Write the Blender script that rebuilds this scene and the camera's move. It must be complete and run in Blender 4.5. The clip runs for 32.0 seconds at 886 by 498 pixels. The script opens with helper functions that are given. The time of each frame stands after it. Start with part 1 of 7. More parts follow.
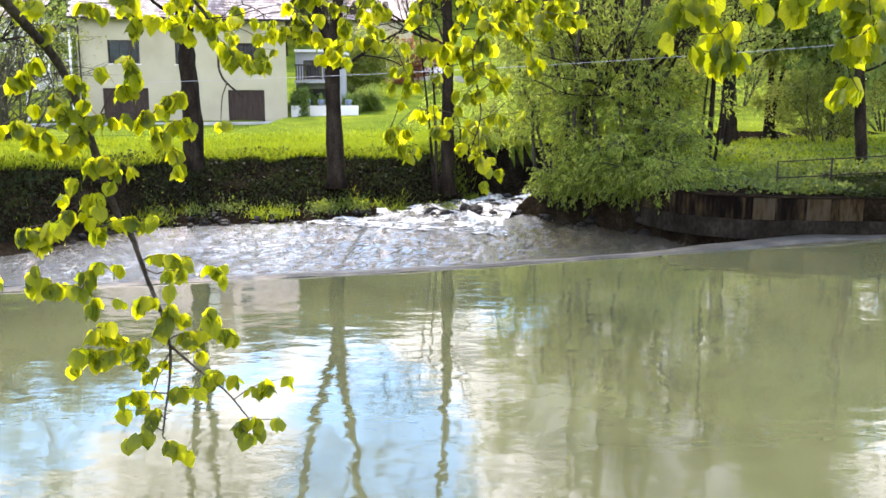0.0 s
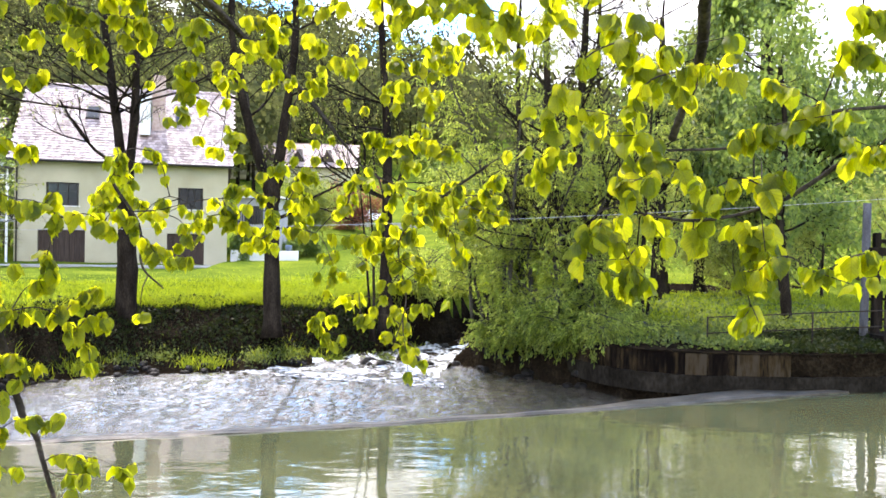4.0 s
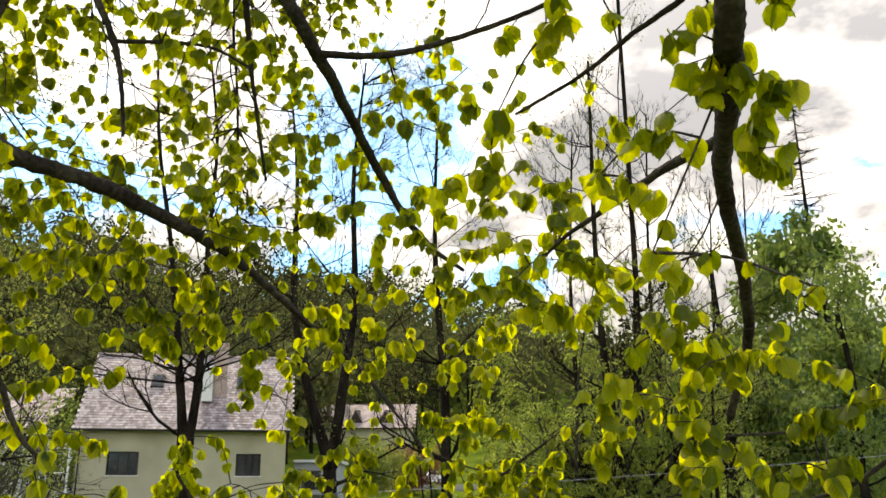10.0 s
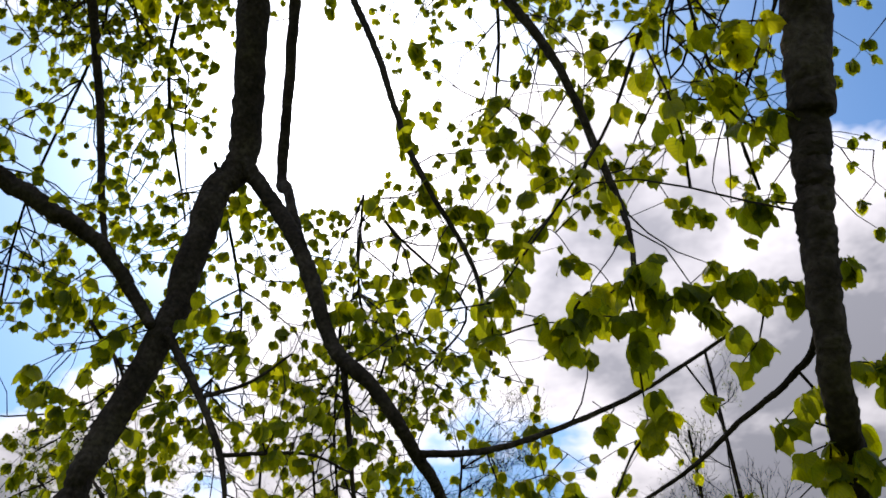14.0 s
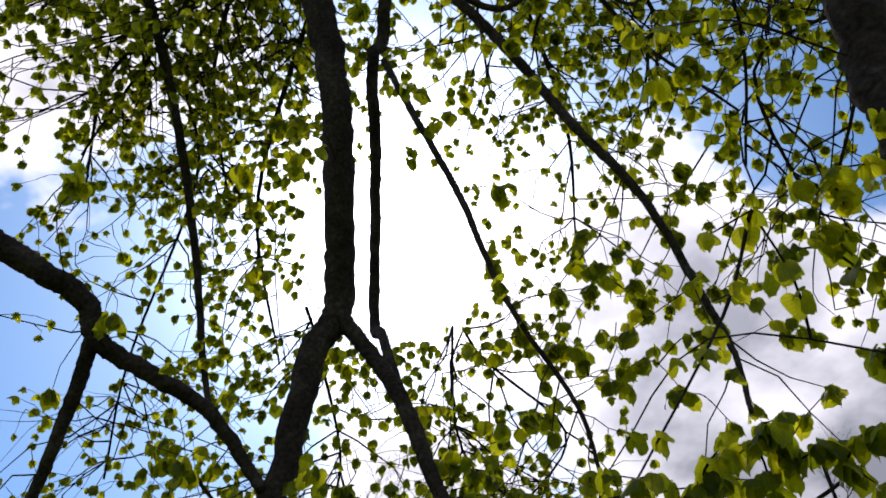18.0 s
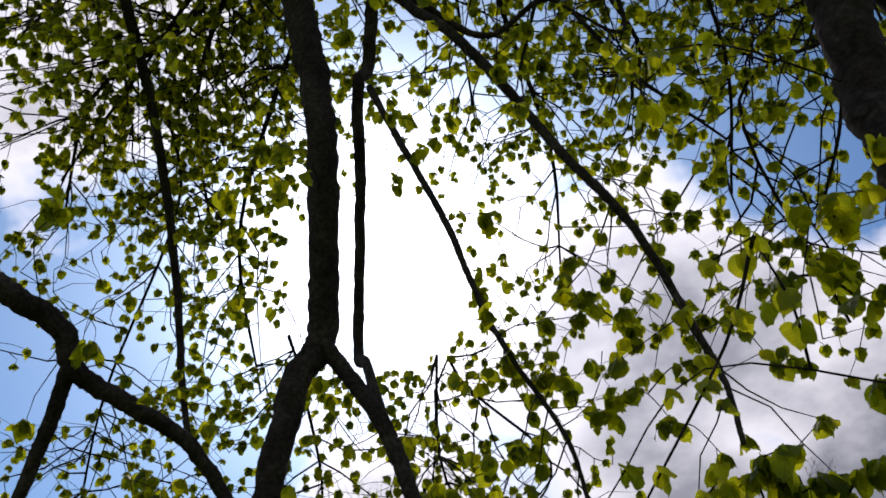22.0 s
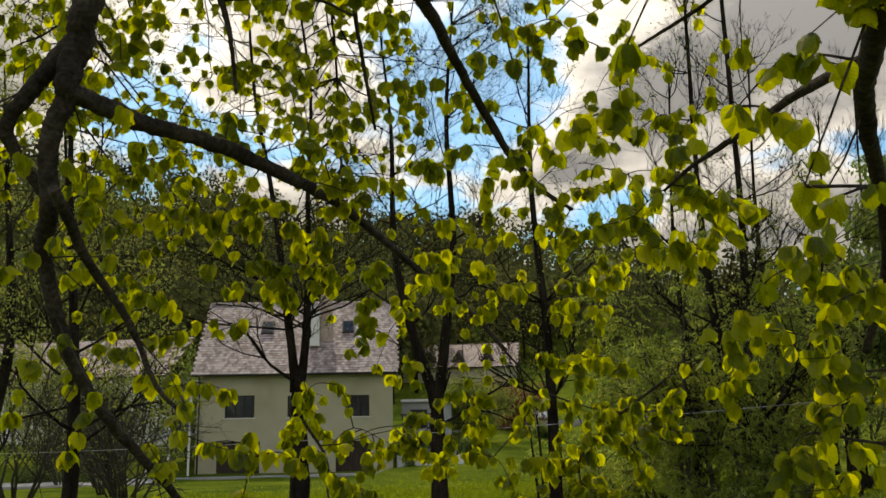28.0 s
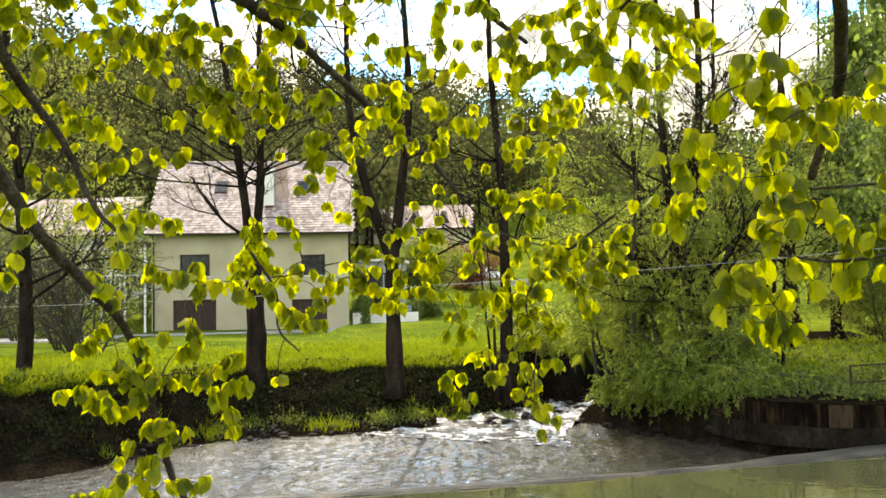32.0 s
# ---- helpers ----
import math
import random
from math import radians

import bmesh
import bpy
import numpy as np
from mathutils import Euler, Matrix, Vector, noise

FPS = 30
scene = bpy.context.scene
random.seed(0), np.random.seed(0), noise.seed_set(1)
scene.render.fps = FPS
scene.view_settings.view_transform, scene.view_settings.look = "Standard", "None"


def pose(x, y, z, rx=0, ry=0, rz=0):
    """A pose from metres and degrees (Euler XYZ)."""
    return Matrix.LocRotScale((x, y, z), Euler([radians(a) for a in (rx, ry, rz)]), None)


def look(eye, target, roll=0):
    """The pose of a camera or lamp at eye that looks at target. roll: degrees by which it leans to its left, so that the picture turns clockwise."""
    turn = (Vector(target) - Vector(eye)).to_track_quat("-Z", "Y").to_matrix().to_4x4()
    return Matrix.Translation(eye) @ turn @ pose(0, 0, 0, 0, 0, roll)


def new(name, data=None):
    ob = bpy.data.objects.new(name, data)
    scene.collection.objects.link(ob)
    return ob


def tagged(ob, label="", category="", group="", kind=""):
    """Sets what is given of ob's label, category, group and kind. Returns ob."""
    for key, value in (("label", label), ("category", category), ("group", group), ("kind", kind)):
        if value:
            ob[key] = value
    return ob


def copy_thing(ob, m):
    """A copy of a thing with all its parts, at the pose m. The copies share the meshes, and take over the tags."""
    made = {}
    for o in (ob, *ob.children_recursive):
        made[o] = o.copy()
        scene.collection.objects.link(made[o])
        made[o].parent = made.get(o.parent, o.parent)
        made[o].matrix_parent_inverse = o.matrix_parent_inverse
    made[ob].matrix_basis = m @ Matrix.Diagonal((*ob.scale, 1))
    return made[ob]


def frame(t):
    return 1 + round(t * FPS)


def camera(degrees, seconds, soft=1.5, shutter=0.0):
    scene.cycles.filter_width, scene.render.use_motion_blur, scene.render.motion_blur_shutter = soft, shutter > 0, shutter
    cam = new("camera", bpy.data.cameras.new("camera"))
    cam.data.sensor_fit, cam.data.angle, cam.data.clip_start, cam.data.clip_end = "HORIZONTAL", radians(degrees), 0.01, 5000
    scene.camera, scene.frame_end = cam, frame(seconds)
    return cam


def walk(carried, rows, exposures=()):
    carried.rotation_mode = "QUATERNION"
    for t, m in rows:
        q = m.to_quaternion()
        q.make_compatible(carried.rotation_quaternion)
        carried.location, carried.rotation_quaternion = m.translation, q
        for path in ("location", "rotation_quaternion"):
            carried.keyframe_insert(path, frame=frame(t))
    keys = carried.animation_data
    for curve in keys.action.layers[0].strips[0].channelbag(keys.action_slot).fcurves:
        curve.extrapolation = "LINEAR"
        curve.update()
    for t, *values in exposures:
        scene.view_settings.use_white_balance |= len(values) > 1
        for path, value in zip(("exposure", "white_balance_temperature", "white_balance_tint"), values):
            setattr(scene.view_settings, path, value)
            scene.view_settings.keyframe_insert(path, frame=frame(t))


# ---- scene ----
cam = camera(54.2, 32.0, soft=1.6)
# seconds, x, y, z and the three turns in degrees
PATH = [
    (0.0, -0.025, -0.006, 2.925, 79.79, -0.07, 0.26),
    (0.5, -0.018, 0.003, 2.936, 81.28, -0.27, -0.18),
    (1.0, -0.013, 0.000, 2.943, 83.55, -0.06, -0.61),
    (1.5, -0.010, 0.004, 2.950, 85.09, 0.04, -0.74),
    (2.0, -0.002, 0.008, 2.972, 85.53, -0.07, -0.61),
    (2.5, 0.009, 0.011, 3.011, 86.61, -0.36, -1.10),
    (3.0, 0.018, 0.005, 3.045, 88.17, -0.66, -1.98),
    (3.5, 0.026, 0.010, 3.071, 89.13, -1.18, -3.04),
    (4.0, 0.034, 0.013, 3.105, 89.32, -1.13, -3.63),
    (4.5, 0.042, 0.017, 3.137, 89.89, -1.46, -4.45),
    (6.5, 0.053, -0.012, 3.170, 93.98, -1.43, -5.39),
    (7.0, 0.054, -0.006, 3.172, 94.54, -1.11, -5.14),
    (7.5, 0.051, -0.030, 3.174, 95.97, -0.88, -4.12),
    (8.0, 0.050, -0.042, 3.174, 97.02, -0.72, -3.50),
    (8.5, 0.053, -0.059, 3.174, 98.77, -0.48, -3.23),
    (9.0, 0.051, -0.048, 3.175, 100.95, -0.20, -2.11),
    (9.5, 0.042, -0.052, 3.176, 103.59, 0.01, -1.39),
    (10.0, 0.034, -0.058, 3.181, 106.14, 0.23, 0.32),
    (10.5, 0.036, -0.063, 3.185, 108.36, 0.19, 1.73),
    (11.0, 0.034, -0.067, 3.192, 110.27, 0.37, 3.75),
    (11.5, 0.034, -0.071, 3.199, 112.58, 0.27, 4.80),
    (12.0, 0.037, -0.075, 3.202, 114.22, 0.59, 5.83),
    (12.5, 0.036, -0.074, 3.212, 116.64, 0.80, 6.50),
    (13.0, 0.032, -0.067, 3.217, 121.02, 0.50, 7.07),
    (13.5, 0.032, -0.069, 3.215, 127.21, -0.47, 6.80),
    (14.0, 0.029, -0.063, 3.222, 130.96, 0.49, 7.55),
    (14.5, 0.038, -0.073, 3.216, 135.96, 1.47, 9.41),
    (15.0, 0.038, -0.077, 3.211, 139.33, 0.96, 10.67),
    (15.5, 0.036, -0.077, 3.208, 143.35, 0.44, 11.73),
    (17.5, 0.001, -0.144, 3.281, 141.03, -0.09, 15.23),
    (18.0, -0.001, -0.141, 3.285, 138.23, 0.29, 14.65),
    (18.5, -0.004, -0.136, 3.291, 136.70, 0.67, 14.14),
    (19.0, -0.003, -0.140, 3.287, 136.55, 0.68, 13.80),
    (19.5, -0.005, -0.137, 3.290, 135.83, 0.85, 13.59),
    (20.0, -0.006, -0.136, 3.291, 134.25, 1.03, 13.48),
    (20.5, -0.009, -0.132, 3.295, 133.28, 1.07, 13.27),
    (21.0, -0.008, -0.132, 3.296, 135.28, 1.29, 13.40),
    (21.5, -0.011, -0.128, 3.300, 137.22, 1.32, 13.83),
    (22.0, -0.017, -0.120, 3.310, 140.08, 1.06, 13.77),
    (22.5, -0.016, -0.120, 3.310, 143.73, 1.09, 14.00),
    (23.0, -0.015, -0.122, 3.308, 146.83, 0.73, 13.84),
    (23.5, -0.017, -0.120, 3.309, 140.85, 0.59, 13.36),
    (24.0, -0.020, -0.116, 3.314, 134.72, 0.60, 13.11),
    (24.5, -0.024, -0.111, 3.320, 129.06, 0.85, 13.02),
    (25.0, -0.030, -0.104, 3.329, 124.65, 1.09, 12.52),
    (25.5, -0.029, -0.096, 3.313, 120.00, 1.30, 12.04),
    (26.0, -0.018, -0.085, 3.307, 113.65, 1.64, 10.71),
    (26.5, -0.014, -0.082, 3.303, 108.52, 1.82, 9.72),
    (28.5, -0.018, -0.024, 3.170, 100.86, 0.92, 6.38),
    (29.0, -0.016, -0.013, 3.159, 98.95, 0.73, 5.90),
    (29.5, -0.015, -0.006, 3.144, 97.52, 0.89, 5.65),
    (30.0, -0.017, -0.003, 3.135, 96.84, 0.83, 5.35),
    (30.5, -0.015, -0.001, 3.127, 96.38, 0.73, 5.10),
    (31.0, -0.011, 0.003, 3.116, 95.18, 0.98, 4.84),
    (31.5, -0.009, 0.011, 3.106, 94.07, 1.09, 4.46),
    (32.0, -0.004, 0.018, 3.098, 93.13, 1.13, 4.14),
]
EXPOSURES = [(0.0, 0.12, 7450), (4.0, 0.2, 7350), (7.0, -0.34, 7900), (9.0, -0.86, 8700), (10.5, -1.22, 8800), (11.5, -1.58, 8600), (12.5, -1.86, 8000), (14.0, -2.2, 7250),
             (15.0, -2.36, 6950), (19.0, -2.48, 6900), (22.0, -2.74, 6950), (23.5, -2.68, 7000), (25.0, -2.66, 7200), (26.5, -2.66, 7900), (28.5, -1.66, 9700), (30.0, -0.78, 9900), (32.0, -0.42, 9600)]
walk(cam, [(t, pose(x, y, z, a, b, c)) for t, x, y, z, a, b, c in PATH], [(t, stops, kelvin, 25.5 - (kelvin - 6700) * 0.004) for t, stops, kelvin in EXPOSURES])

# ---- sky, clouds and sun ----
SUN_EL, SUN_AZ = radians(50.0), radians(19.5)  # azimuth to the left of straight ahead
SUN_WAY = Vector((-math.sin(SUN_AZ) * math.cos(SUN_EL), math.cos(SUN_AZ) * math.cos(SUN_EL), math.sin(SUN_EL)))
world = bpy.data.worlds.new("sky")
scene.world = world
world.use_nodes = True
wt = world.node_tree
wt.nodes.clear()


def wnode(kind, **sets):
    n = wt.nodes.new(kind)
    for k, v in sets.items():
        n.inputs[int(k[1:])].default_value = v
    return n


sky = wt.nodes.new("ShaderNodeTexSky")
sky.sky_type, sky.sun_disc, sky.sun_elevation, sky.sun_rotation = "NISHITA", False, SUN_EL, -SUN_AZ
sky.air_density, sky.dust_density, sky.ozone_density = 1.0, 0.6, 2.0
coords = wt.nodes.new("ShaderNodeTexCoord")
split = wt.nodes.new("ShaderNodeSeparateXYZ")
wt.links.new(coords.outputs["Generated"], split.inputs[0])


def wmath(op, a, b, c=None):
    n = wt.nodes.new("ShaderNodeMath")
    n.operation = op
    for i, v in enumerate((a, b, c)):
        if v is None:
            continue
        if isinstance(v, (int, float)):
            n.inputs[i].default_value = v
        else:
            wt.links.new(v, n.inputs[i])
    return n.outputs[0]


rise = wmath("ADD", wmath("MAXIMUM", split.outputs[2], 0.0), 0.22)
flat = wt.nodes.new("ShaderNodeCombineXYZ")
wt.links.new(wmath("DIVIDE", split.outputs[0], rise), flat.inputs[0])
wt.links.new(wmath("DIVIDE", split.outputs[1], rise), flat.inputs[1])
flat.inputs[2].default_value = 3.7
cloud = wnode("ShaderNodeTexNoise", _2=1.9, _3=6.0, _4=0.58)
wt.links.new(flat.outputs[0], cloud.inputs["Vector"])
cover = wt.nodes.new("ShaderNodeValToRGB")
cover.color_ramp.elements[0].position, cover.color_ramp.elements[1].position = 0.485, 0.56
bank_up = wmath("MULTIPLY_ADD", wmath("SUBTRACT", 0.62, split.outputs[2]), 0.16, cloud.outputs[0])  # clouds close up towards the horizon
for way, amount, tight in (((0.30, 0.83, 0.475), 0.17, 26.0), ((0.1, 0.73, 0.68), 0.17, 45.0), ((-0.402, 0.433, 0.807), 0.05, 30.0), ((-0.53, 0.725, 0.44), 0.16, 110.0), ((0.269, 0.503, 0.821), -0.22, 50.0), ((-0.556, 0.597, 0.578), -0.16, 60.0), ((-0.076, 0.903, 0.42), -0.15, 70.0)):
    lobe = wt.nodes.new("ShaderNodeVectorMath")
    lobe.operation = "DOT_PRODUCT"
    wt.links.new(coords.outputs["Generated"], lobe.inputs[0])
    lobe.inputs[1].default_value = way
    bank_up = wmath("MULTIPLY_ADD", wmath("POWER", wmath("MAXIMUM", lobe.outputs["Value"], 0.0), tight), amount, bank_up)
wt.links.new(bank_up, cover.inputs[0])
thick = wt.nodes.new("ShaderNodeValToRGB")  # thin edges bright, thick cores grey
for e, (p, c) in zip(thick.color_ramp.elements, ((0.53, (41.0, 45.0, 49.0, 1)), (0.7, (10.6, 12.4, 15.0, 1)))):
    e.position, e.color = p, c
wt.links.new(bank_up, thick.inputs[0])
# the bright haze round the sun
toward = wt.nodes.new("ShaderNodeVectorMath")
toward.operation = "DOT_PRODUCT"
wt.links.new(coords.outputs["Generated"], toward.inputs[0])
toward.inputs[1].default_value = SUN_WAY
near = wmath("MAXIMUM", toward.outputs["Value"], 0.0)
glow = wmath("ADD", wmath("MULTIPLY", wmath("POWER", near, 100.0), 170.0), wmath("MULTIPLY", wmath("POWER", near, 16.0), 18.0))
mixed = wt.nodes.new("ShaderNodeMix")
mixed.data_type = "RGBA"
wt.links.new(cover.outputs[0], mixed.inputs[0])
clear = wt.nodes.new("ShaderNodeMix")
clear.data_type, clear.blend_type = "RGBA", "MULTIPLY"
clear.inputs[0].default_value, clear.inputs[7].default_value = 1.0, (2.1, 4.1, 5.3, 1)
wt.links.new(sky.outputs[0], clear.inputs[6])
wt.links.new(clear.outputs[2], mixed.inputs[6])
low = wt.nodes.new("ShaderNodeMapRange")  # banks near the horizon are seen from their shaded side
low.inputs[1].default_value, low.inputs[2].default_value, low.inputs[3].default_value, low.inputs[4].default_value = 0.28, 0.62, 0.64, 1.0
wt.links.new(split.outputs[2], low.inputs[0])
dimmed = wt.nodes.new("ShaderNodeMix")
dimmed.data_type, dimmed.blend_type = "RGBA", "MULTIPLY"
dimmed.inputs[0].default_value = 1.0
wt.links.new(thick.outputs[0], dimmed.inputs[6])
wt.links.new(low.outputs[0], dimmed.inputs[7])
wt.links.new(dimmed.outputs[2], mixed.inputs[7])
hazed = wt.nodes.new("ShaderNodeMix")
hazed.data_type, hazed.blend_type = "RGBA", "ADD"
hazed.inputs[0].default_value = 1.0
tinted = wt.nodes.new("ShaderNodeMix")
tinted.data_type, tinted.blend_type = "RGBA", "MULTIPLY"
tinted.inputs[0].default_value, tinted.inputs[7].default_value = 1.0, (0.85, 0.94, 1.06, 1)
wt.links.new(glow, tinted.inputs[6])
wt.links.new(mixed.outputs[2], hazed.inputs[6])
wt.links.new(tinted.outputs[2], hazed.inputs[7])
back = wt.nodes.new("ShaderNodeBackground")
back.inputs[1].default_value = 0.15
wt.links.new(hazed.outputs[2], back.inputs[0])
wt.links.new(back.outputs[0], wt.nodes.new("ShaderNodeOutputWorld").inputs[0])

sun_data = bpy.data.lights.new("sun", "SUN")
sun_data.energy, sun_data.angle, sun_data.color = 4.6, radians(0.53), (1.0, 0.95, 0.86)
sun = new("sun", sun_data)
sun.matrix_world = look((0, 0, 60), Vector((0, 0, 60)) - SUN_WAY)


# ---- materials ----
def material(name, colors, scale=3.0, fine=40.0, rough=0.8, bump=0.3, depth=0.01, metal=0.0, spec=0.3, vary=0.0, stretch=(1, 1, 1), through_light=None, share=0.5, leafs=(0.45, 1.15), island=0.0):
    """Two scales of noise choose between the colours; fine noise gives relief. vary: change from object to object."""
    m = bpy.data.materials.new(name)
    m.use_nodes = True
    t = m.node_tree
    b = t.nodes["Principled BSDF"]
    b.inputs["Roughness"].default_value, b.inputs["Metallic"].default_value = rough, metal
    b.inputs["Specular IOR Level"].default_value = spec
    co = t.nodes.new("ShaderNodeTexCoord")
    mp = t.nodes.new("ShaderNodeMapping")
    mp.inputs["Scale"].default_value = stretch
    t.links.new(co.outputs["Object"], mp.inputs[0])
    big = t.nodes.new("ShaderNodeTexNoise")
    big.inputs["Scale"].default_value, big.inputs["Detail"].default_value = scale, 5.0
    small = t.nodes.new("ShaderNodeTexNoise")
    small.inputs["Scale"].default_value, small.inputs["Detail"].default_value = fine, 4.0
    t.links.new(mp.outputs[0], big.inputs["Vector"])
    t.links.new(mp.outputs[0], small.inputs["Vector"])
    blend = t.nodes.new("ShaderNodeMath")
    blend.operation = "MULTIPLY_ADD"
    t.links.new(small.outputs[0], blend.inputs[0])
    blend.inputs[1].default_value = 0.45
    half = t.nodes.new("ShaderNodeMath")
    half.operation = "MULTIPLY"
    t.links.new(big.outputs[0], half.inputs[0])
    half.inputs[1].default_value = 0.55
    t.links.new(half.outputs[0], blend.inputs[2])
    ramp = t.nodes.new("ShaderNodeValToRGB")
    while len(ramp.color_ramp.elements) < len(colors):
        ramp.color_ramp.elements.new(0.5)
    for i, (e, c) in enumerate(zip(ramp.color_ramp.elements, colors)):
        e.position, e.color = 0.36 + 0.28 * i / max(1, len(colors) - 1), (*c, 1)
    value = blend.outputs[0]
    if vary:
        info = t.nodes.new("ShaderNodeObjectInfo")
        shift = t.nodes.new("ShaderNodeMath")
        shift.operation = "MULTIPLY_ADD"
        t.links.new(info.outputs["Random"], shift.inputs[0])
        shift.inputs[1].default_value = vary
        off = t.nodes.new("ShaderNodeMath")
        off.operation = "SUBTRACT"
        t.links.new(value, off.inputs[0])
        off.inputs[1].default_value = vary / 2
        t.links.new(off.outputs[0], shift.inputs[2])
        value = shift.outputs[0]
    if island:
        piece = t.nodes.new("ShaderNodeNewGeometry")
        lift = t.nodes.new("ShaderNodeMath")
        lift.operation = "MULTIPLY_ADD"
        t.links.new(piece.outputs["Random Per Island"], lift.inputs[0])
        lift.inputs[1].default_value = island
        down = t.nodes.new("ShaderNodeMath")
        down.operation = "SUBTRACT"
        t.links.new(value, down.inputs[0])
        down.inputs[1].default_value = island / 2
        t.links.new(down.outputs[0], lift.inputs[2])
        value = lift.outputs[0]
    t.links.new(value, ramp.inputs[0])
    t.links.new(ramp.outputs[0], b.inputs["Base Color"])
    if bump:
        bp = t.nodes.new("ShaderNodeBump")
        bp.inputs["Strength"].default_value, bp.inputs["Distance"].default_value = bump, depth
        t.links.new(small.outputs[0], bp.inputs["Height"])
        t.links.new(bp.outputs[0], b.inputs["Normal"])
    if through_light:
        tr = t.nodes.new("ShaderNodeBsdfTranslucent")
        tr.inputs[0].default_value = (*through_light, 1)
        mx = t.nodes.new("ShaderNodeMixShader")
        mx.inputs[0].default_value = share
        isl = t.nodes.new("ShaderNodeNewGeometry")
        var = t.nodes.new("ShaderNodeHueSaturation")
        var.inputs["Color"].default_value = (*through_light, 1)
        rng = t.nodes.new("ShaderNodeMapRange")
        rng.inputs[3].default_value, rng.inputs[4].default_value = leafs
        t.links.new(isl.outputs["Random Per Island"], rng.inputs[0])
        t.links.new(rng.outputs[0], var.inputs["Value"])
        hue = t.nodes.new("ShaderNodeMapRange")
        hue.inputs[3].default_value, hue.inputs[4].default_value = 0.515, 0.48
        t.links.new(isl.outputs["Random Per Island"], hue.inputs[0])
        t.links.new(hue.outputs[0], var.inputs["Hue"])
        t.links.new(var.outputs[0], tr.inputs[0])
        t.links.new(b.outputs[0], mx.inputs[1])
        t.links.new(tr.outputs[0], mx.inputs[2])
        t.links.new(mx.outputs[0], t.nodes["Material Output"].inputs[0])
    return m


def water(name, tint, rough, waves, stretch=(1, 1, 1), ior=1.33):
    """waves: rows of (scale, distance) of ripples laid over one another."""
    m = bpy.data.materials.new(name)
    m.use_nodes = True
    t = m.node_tree
    b = t.nodes["Principled BSDF"]
    b.inputs["Roughness"].default_value, b.inputs["IOR"].default_value = rough, ior
    co = t.nodes.new("ShaderNodeTexCoord")
    mp = t.nodes.new("ShaderNodeMapping")
    mp.inputs["Scale"].default_value = stretch
    t.links.new(co.outputs["Object"], mp.inputs[0])
    murk = t.nodes.new("ShaderNodeTexNoise")
    murk.inputs["Scale"].default_value, murk.inputs["Detail"].default_value = 0.35, 5
    t.links.new(co.outputs["Object"], murk.inputs["Vector"])
    ramp = t.nodes.new("ShaderNodeValToRGB")
    for e, p, k in zip(ramp.color_ramp.elements, (0.35, 0.68), (0.8, 1.2)):
        e.position, e.color = p, (*[c * k for c in tint], 1)
    t.links.new(murk.outputs[0], ramp.inputs[0])
    t.links.new(ramp.outputs[0], b.inputs["Base Color"])
    last = None
    for s, d in waves:
        n = t.nodes.new("ShaderNodeTexNoise")
        n.inputs["Scale"].default_value, n.inputs["Detail"].default_value = s, 3
        t.links.new(mp.outputs[0], n.inputs["Vector"])
        bp = t.nodes.new("ShaderNodeBump")
        bp.inputs["Strength"].default_value, bp.inputs["Distance"].default_value = 1.0, d
        t.links.new(n.outputs[0], bp.inputs["Height"])
        if last:
            t.links.new(last, bp.inputs["Normal"])
        last = bp.outputs[0]
    t.links.new(last, b.inputs["Normal"])
    return m


POND = water("pond_water", (0.085, 0.087, 0.04), 0.02, ((0.45, 0.01), (1.8, 0.0032), (7.0, 0.0009)), (1, 1.5, 1), 1.55)
STREAM = water("stream_water", (0.045, 0.038, 0.027), 0.05, ((7.0, 0.034), (16.0, 0.02), (40.0, 0.006)), (1, 1.5, 1), 1.55)
FOAM = material("rapids_foam", ((0.05, 0.045, 0.035), (0.16, 0.15, 0.13), (0.6, 0.62, 0.64), (0.9, 0.92, 0.95)), 2.4, 9.0, 0.12, 1.0, 0.12, spec=0.5, stretch=(1, 0.5, 1))
GRASS_SOIL = material("meadow", ((0.05, 0.085, 0.012), (0.11, 0.15, 0.018), (0.19, 0.22, 0.024)), 0.35, 7.0, 0.95, 1.0, 0.08, spec=0.0)
# wet soil, coloured near black so that it also carries the bank's shade
EARTH = material("shade_dark_earth", ((0.006, 0.0045, 0.003), (0.013, 0.0095, 0.006), (0.03, 0.023, 0.014)), 1.6, 14.0, 0.95, 1.0, 0.08, spec=0.0)
GRASS = material("grass_blades", ((0.06, 0.095, 0.012), (0.1, 0.145, 0.018), (0.15, 0.19, 0.03)), 0.9, 30.0, 0.6, 0, through_light=(0.42, 0.54, 0.02), share=0.55, leafs=(0.4, 1.15))
HERB = material("ground_herbs", ((0.03, 0.052, 0.012), (0.06, 0.088, 0.02), (0.115, 0.145, 0.038)), 0.8, 30.0, 0.5, 0, through_light=(0.3, 0.39, 0.06), share=0.45, leafs=(0.25, 1.25))
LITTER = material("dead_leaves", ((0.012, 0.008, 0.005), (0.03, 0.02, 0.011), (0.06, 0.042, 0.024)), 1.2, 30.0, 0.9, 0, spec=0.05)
STONE = material("wet_stone", ((0.004, 0.004, 0.0035), (0.01, 0.009, 0.008), (0.028, 0.024, 0.02)), 3.0, 25.0, 0.65, 0.7, 0.02, spec=0.12)
CONCRETE = material("weathered_concrete", ((0.1, 0.095, 0.08), (0.2, 0.19, 0.165), (0.3, 0.29, 0.26)), 1.6, 22.0, 0.85, 0.5, 0.01)
